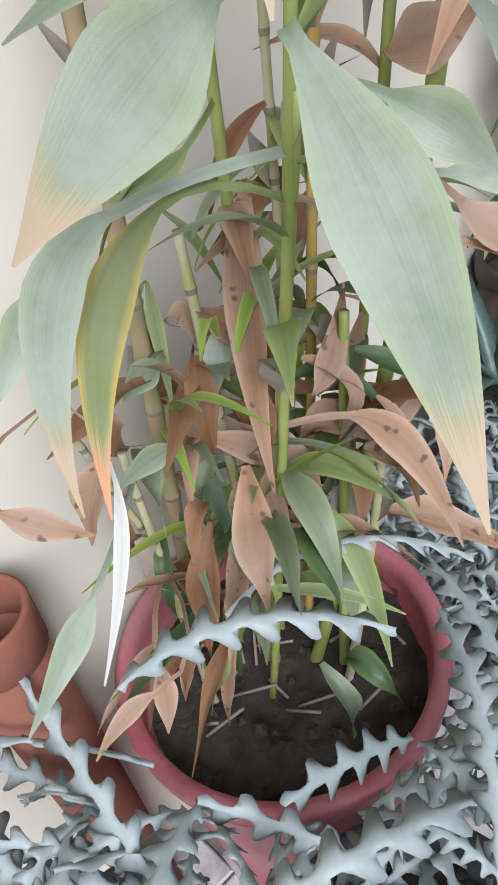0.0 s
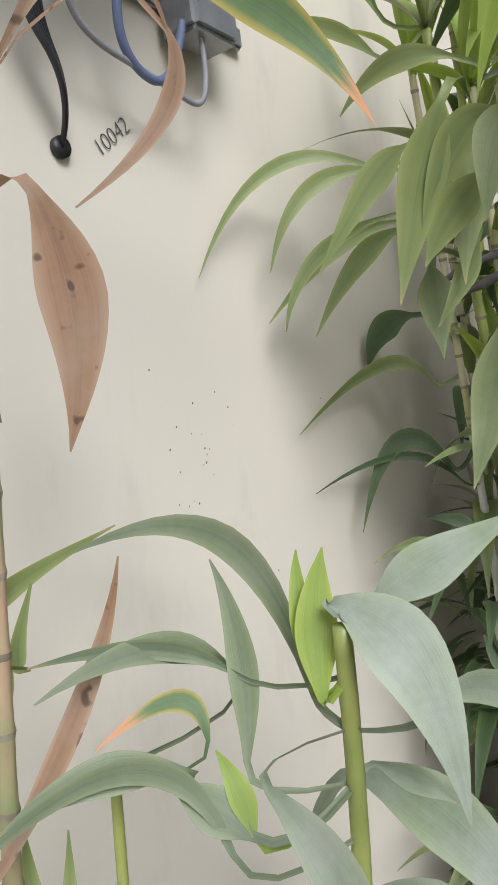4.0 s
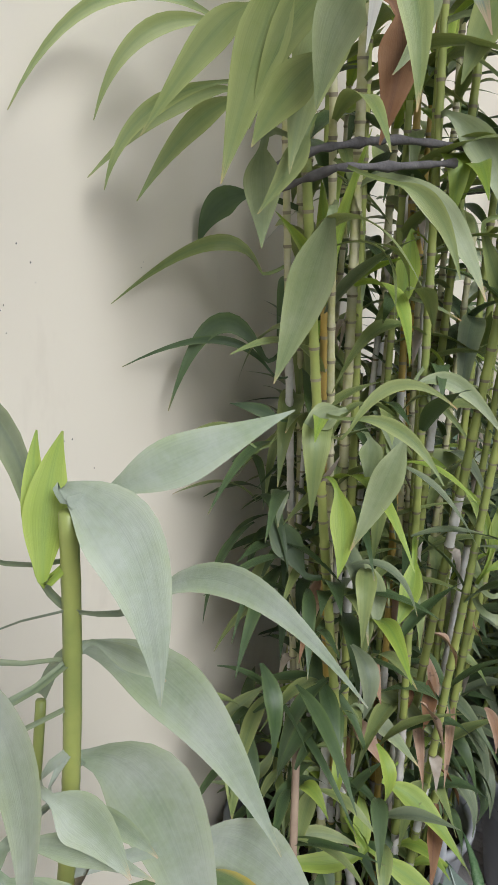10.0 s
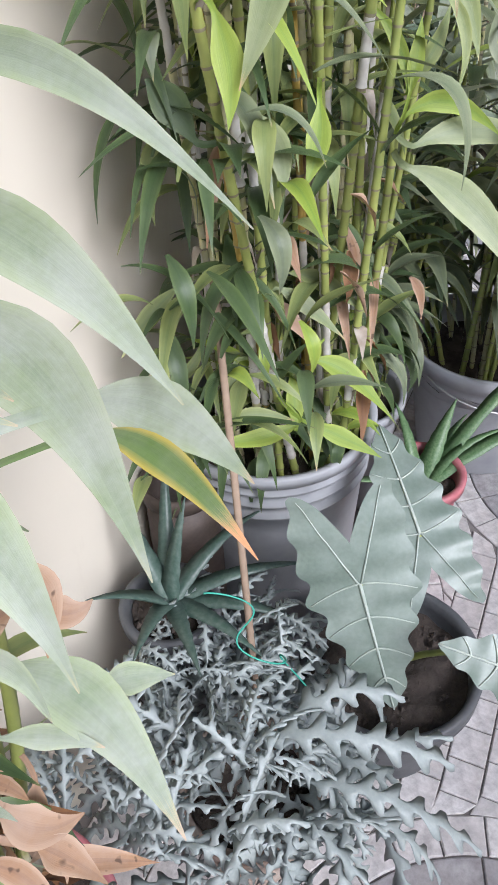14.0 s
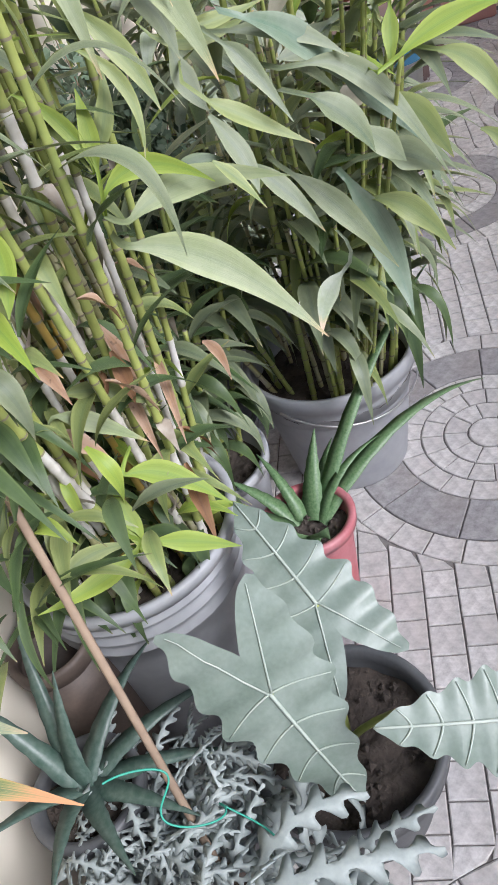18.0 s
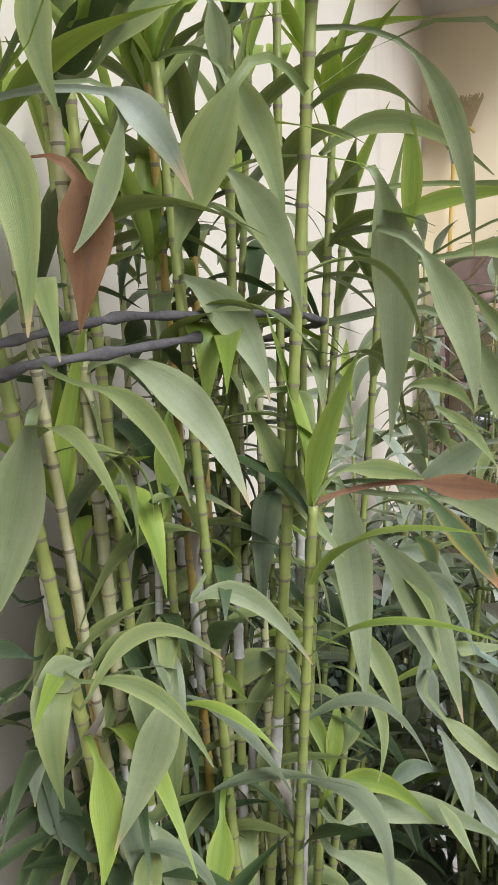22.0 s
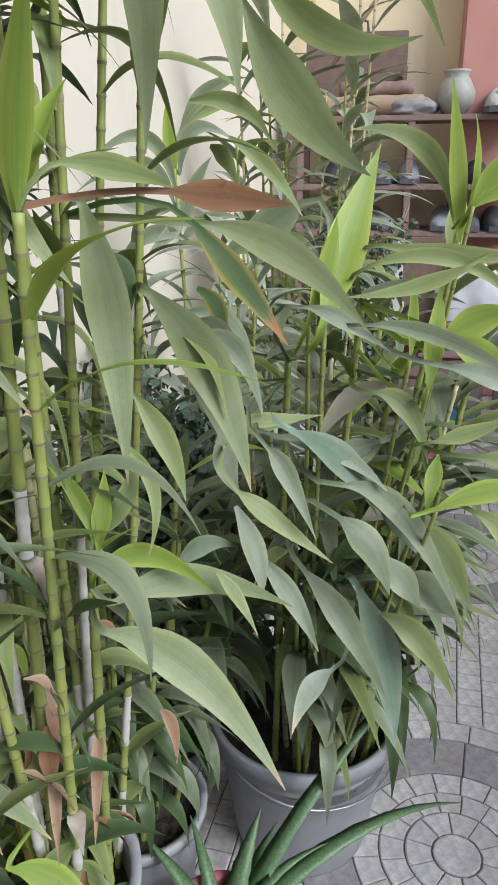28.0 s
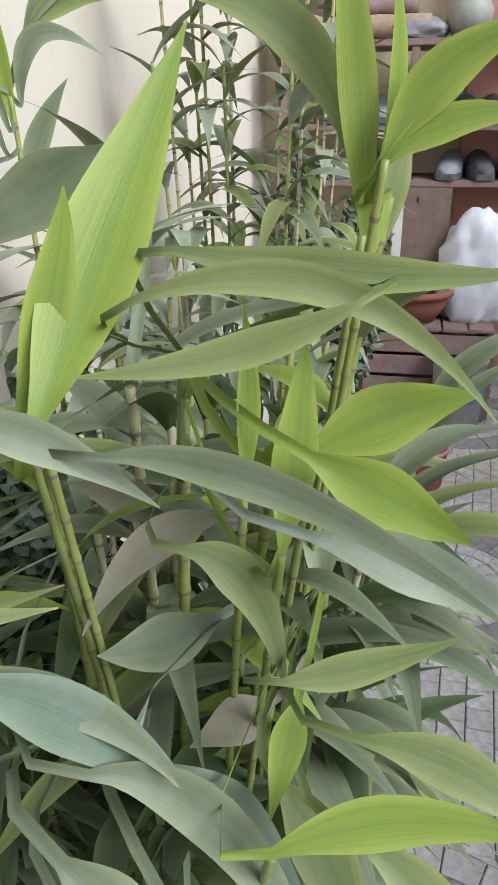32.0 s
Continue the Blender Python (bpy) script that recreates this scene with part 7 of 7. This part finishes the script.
def bundle(name, at, size, mat, label, category):
    """A slumped soft heap."""
    bm = bmesh.new()
    bmesh.ops.create_icosphere(bm, subdivisions=4, radius=1.0)
    for v in bm.verts:
        q = v.co.copy()
        v.co *= 1 + 0.22 * noise.noise(q * 2.1 + Vector(at)) + 0.10 * noise.noise(q * 6 + Vector(at))
        v.co.z = max(v.co.z, -0.6)
        v.co = Vector((v.co.x * size[0], v.co.y * size[1], (v.co.z + 0.6) * size[2]))
    me = bpy.data.meshes.new(name)
    bm.to_mesh(me)
    bm.free()
    me.materials.append(mat)
    me.polygons.foreach_set("use_smooth", [True] * len(me.polygons))
    ob = new(name, me)
    ob.location = at
    return tagged(ob, label, category)


bundle("folded_cloth", (3.96, -0.62, 1.311), (0.09, 0.12, 0.045), CLOTH_GREY, "folded grey cloth on the rack", "cloth")
bundle("plastic_sack", (3.62, -0.90, 0.42), (0.10, 0.14, 0.24), BAG, "crumpled white plastic sack", "sack").location.z = 0.36
bundle("floor_rag", (3.30, -0.55, 0.0), (0.12, 0.16, 0.05), CLOTH_GREY, "crumpled grey rag on the floor", "rag")
frame_board = thing("old_board", (3.66, -0.70, 0.36), "old wooden board with a flaked mirrored edge leaning on the rack", "board")
part("panel", box_mesh("panel", (0.03, 0.17, 0.46), CARTON, (0, 0, 0.23), 0.003), frame_board)
part("edge_strip", box_mesh("edge_strip", (0.034, 0.035, 0.46), WHITE, (-0.004, 0.10, 0.23), 0.002), frame_board, "flaking silvery strip")
stand = thing("crate", (3.62, -0.74, 0.0), "low dark crate under the board", "crate")
for x in (-0.135, 0.135):
    for y in (-0.215, 0.215):
        part("corner_post", box_mesh("corner_post", (0.03, 0.03, 0.348), BOARD, (x, y, 0.174), 0.003), stand)
for z in (0.045, 0.130, 0.215, 0.300):
    for x in (-0.156, 0.156):
        part("side_board", box_mesh("side_board", (0.012, 0.46, 0.072), BOARD, (x, 0, z), 0.003), stand)
    for y in (-0.236, 0.236):
        part("side_board", box_mesh("side_board", (0.30, 0.012, 0.072), BOARD, (0, y, z), 0.003), stand)
for y in (-0.185, -0.093, 0.0, 0.093, 0.185):
    part("top_board", box_mesh("top_board", (0.33, 0.088, 0.012), BOARD, (0, y, 0.354), 0.003), stand)
bowl = thing("clay_bowl", (3.58, -0.66, 0.36), "wide reddish clay bowl standing on a crate", "bowl")
part("bowl_body", lathe_mesh("bowl_body", [(0.001, 0), (0.10, 0), (0.145, 0.07), (0.15, 0.10), (0.165, 0.105), (0.165, 0.125), (0.145, 0.125), (0.13, 0.08), (0.001, 0.075)], TERRA, 40), bowl)
part("bowl_soil", lathe_mesh("bowl_soil", [(0.001, 0.088), (0.08, 0.086), (0.132, 0.082)], SOIL, 30), bowl)


def tin(name, x, y, r, h, mat, label, band=None, band_mat=None):
    c = thing(name, (x, y, 0.0), label, "bucket")
    part("body", lathe_mesh("body", [(0.001, 0), (r * 0.9, 0), (r, h * 0.9), (r * 1.05, h * 0.9), (r * 1.05, h), (r * 0.96, h), (r * 0.86, 0.03), (0.001, 0.03)], mat, 32), c)
    if band:
        part("label", lathe_mesh("label", [(r * 0.9 + r * 0.1 * band[0] / h / 0.9 + 0.002, band[0]), (r * 0.9 + r * 0.1 * band[1] / h / 0.9 + 0.002, band[1])], band_mat, 32), c)
    return c


BLUE = plain("blue_label", (0.05, 0.17, 0.30), (0.07, 0.22, 0.36), 0.5, 30)
tin("paint_bucket", 3.42, -0.86, 0.095, 0.29, WHITE, "white plastic paint bucket with blue and red bands", (0.12, 0.17), BLUE)
tin("dark_pot", 3.08, -0.66, 0.085, 0.17, DARKPOT, "dark plastic pot with dry soil")
tin("red_pot", 2.95, -0.725, 0.085, 0.13, REDPOT, "low red and white plastic pot")
tin("clay_pot", 2.45, -0.62, 0.11, 0.17, OLDCLAY, "pale weathered clay pot")

broom = thing("broom", (4.19, -0.135, 1.30), "palm-straw broom with a yellow handle hung head up on the wall", "broom")
part("handle", tube_mesh("handle", [(0, 0.0, 0), (0, -0.03, 0.85)], 0.011, YELLOW_HANDLE, 12), broom, "yellow wooden handle")
part("binding", lathe_mesh("binding", [(0.012, 0.80), (0.02, 0.84), (0.03, 0.88), (0.012, 0.90)], CABLE_GREY, 16), broom).location = (0, -0.03, 0)
bv, bf = [], []
for k in range(260):
    a = random.uniform(-1, 1)
    y0, y1 = -0.033 + 0.035 * a, -0.038 + 0.135 * a + random.uniform(-0.006, 0.006)
    z1 = 1.11 + random.uniform(-0.02, 0.012)
    x0 = random.uniform(-0.008, 0.004)
    o = len(bv)
    bv += [(x0, y0, 0.87), (x0, y0 + 0.002, 0.87), (x0 - 0.006, y1 + 0.004, z1), (x0 - 0.006, y1, z1)]
    bf.append((o, o + 1, o + 2, o + 3))
part("straw", mesh_from("straw", bv, bf, STRAW, smooth=False), broom, "fan of dry straw")
wrap = []
for k in range(9):
    a = radians(-64 + 16 * k)
    wrap.append(Vector((-0.014, -0.03 + 0.11 * math.sin(a), 0.90 + 0.11 * math.cos(a) * 0.75)))
for j in range(3):
    q = 0.55 + 0.22 * j
    part("stitching", tube_mesh("stitching", [Vector((-0.016, -0.03, 0.90)).lerp(p, q) for p in wrap], 0.009, YELLOW_HANDLE, 6), broom, "yellow stitched binding of the straw")
rod = new("pole", tube_mesh("pole", [(4.05, -0.815, 2.265), (4.13, -0.34, 1.66), (4.18, -0.18, 1.44)], 0.010, WOOD, 10))
tagged(rod, "weathered wooden pole leaning across the wall", "pole")
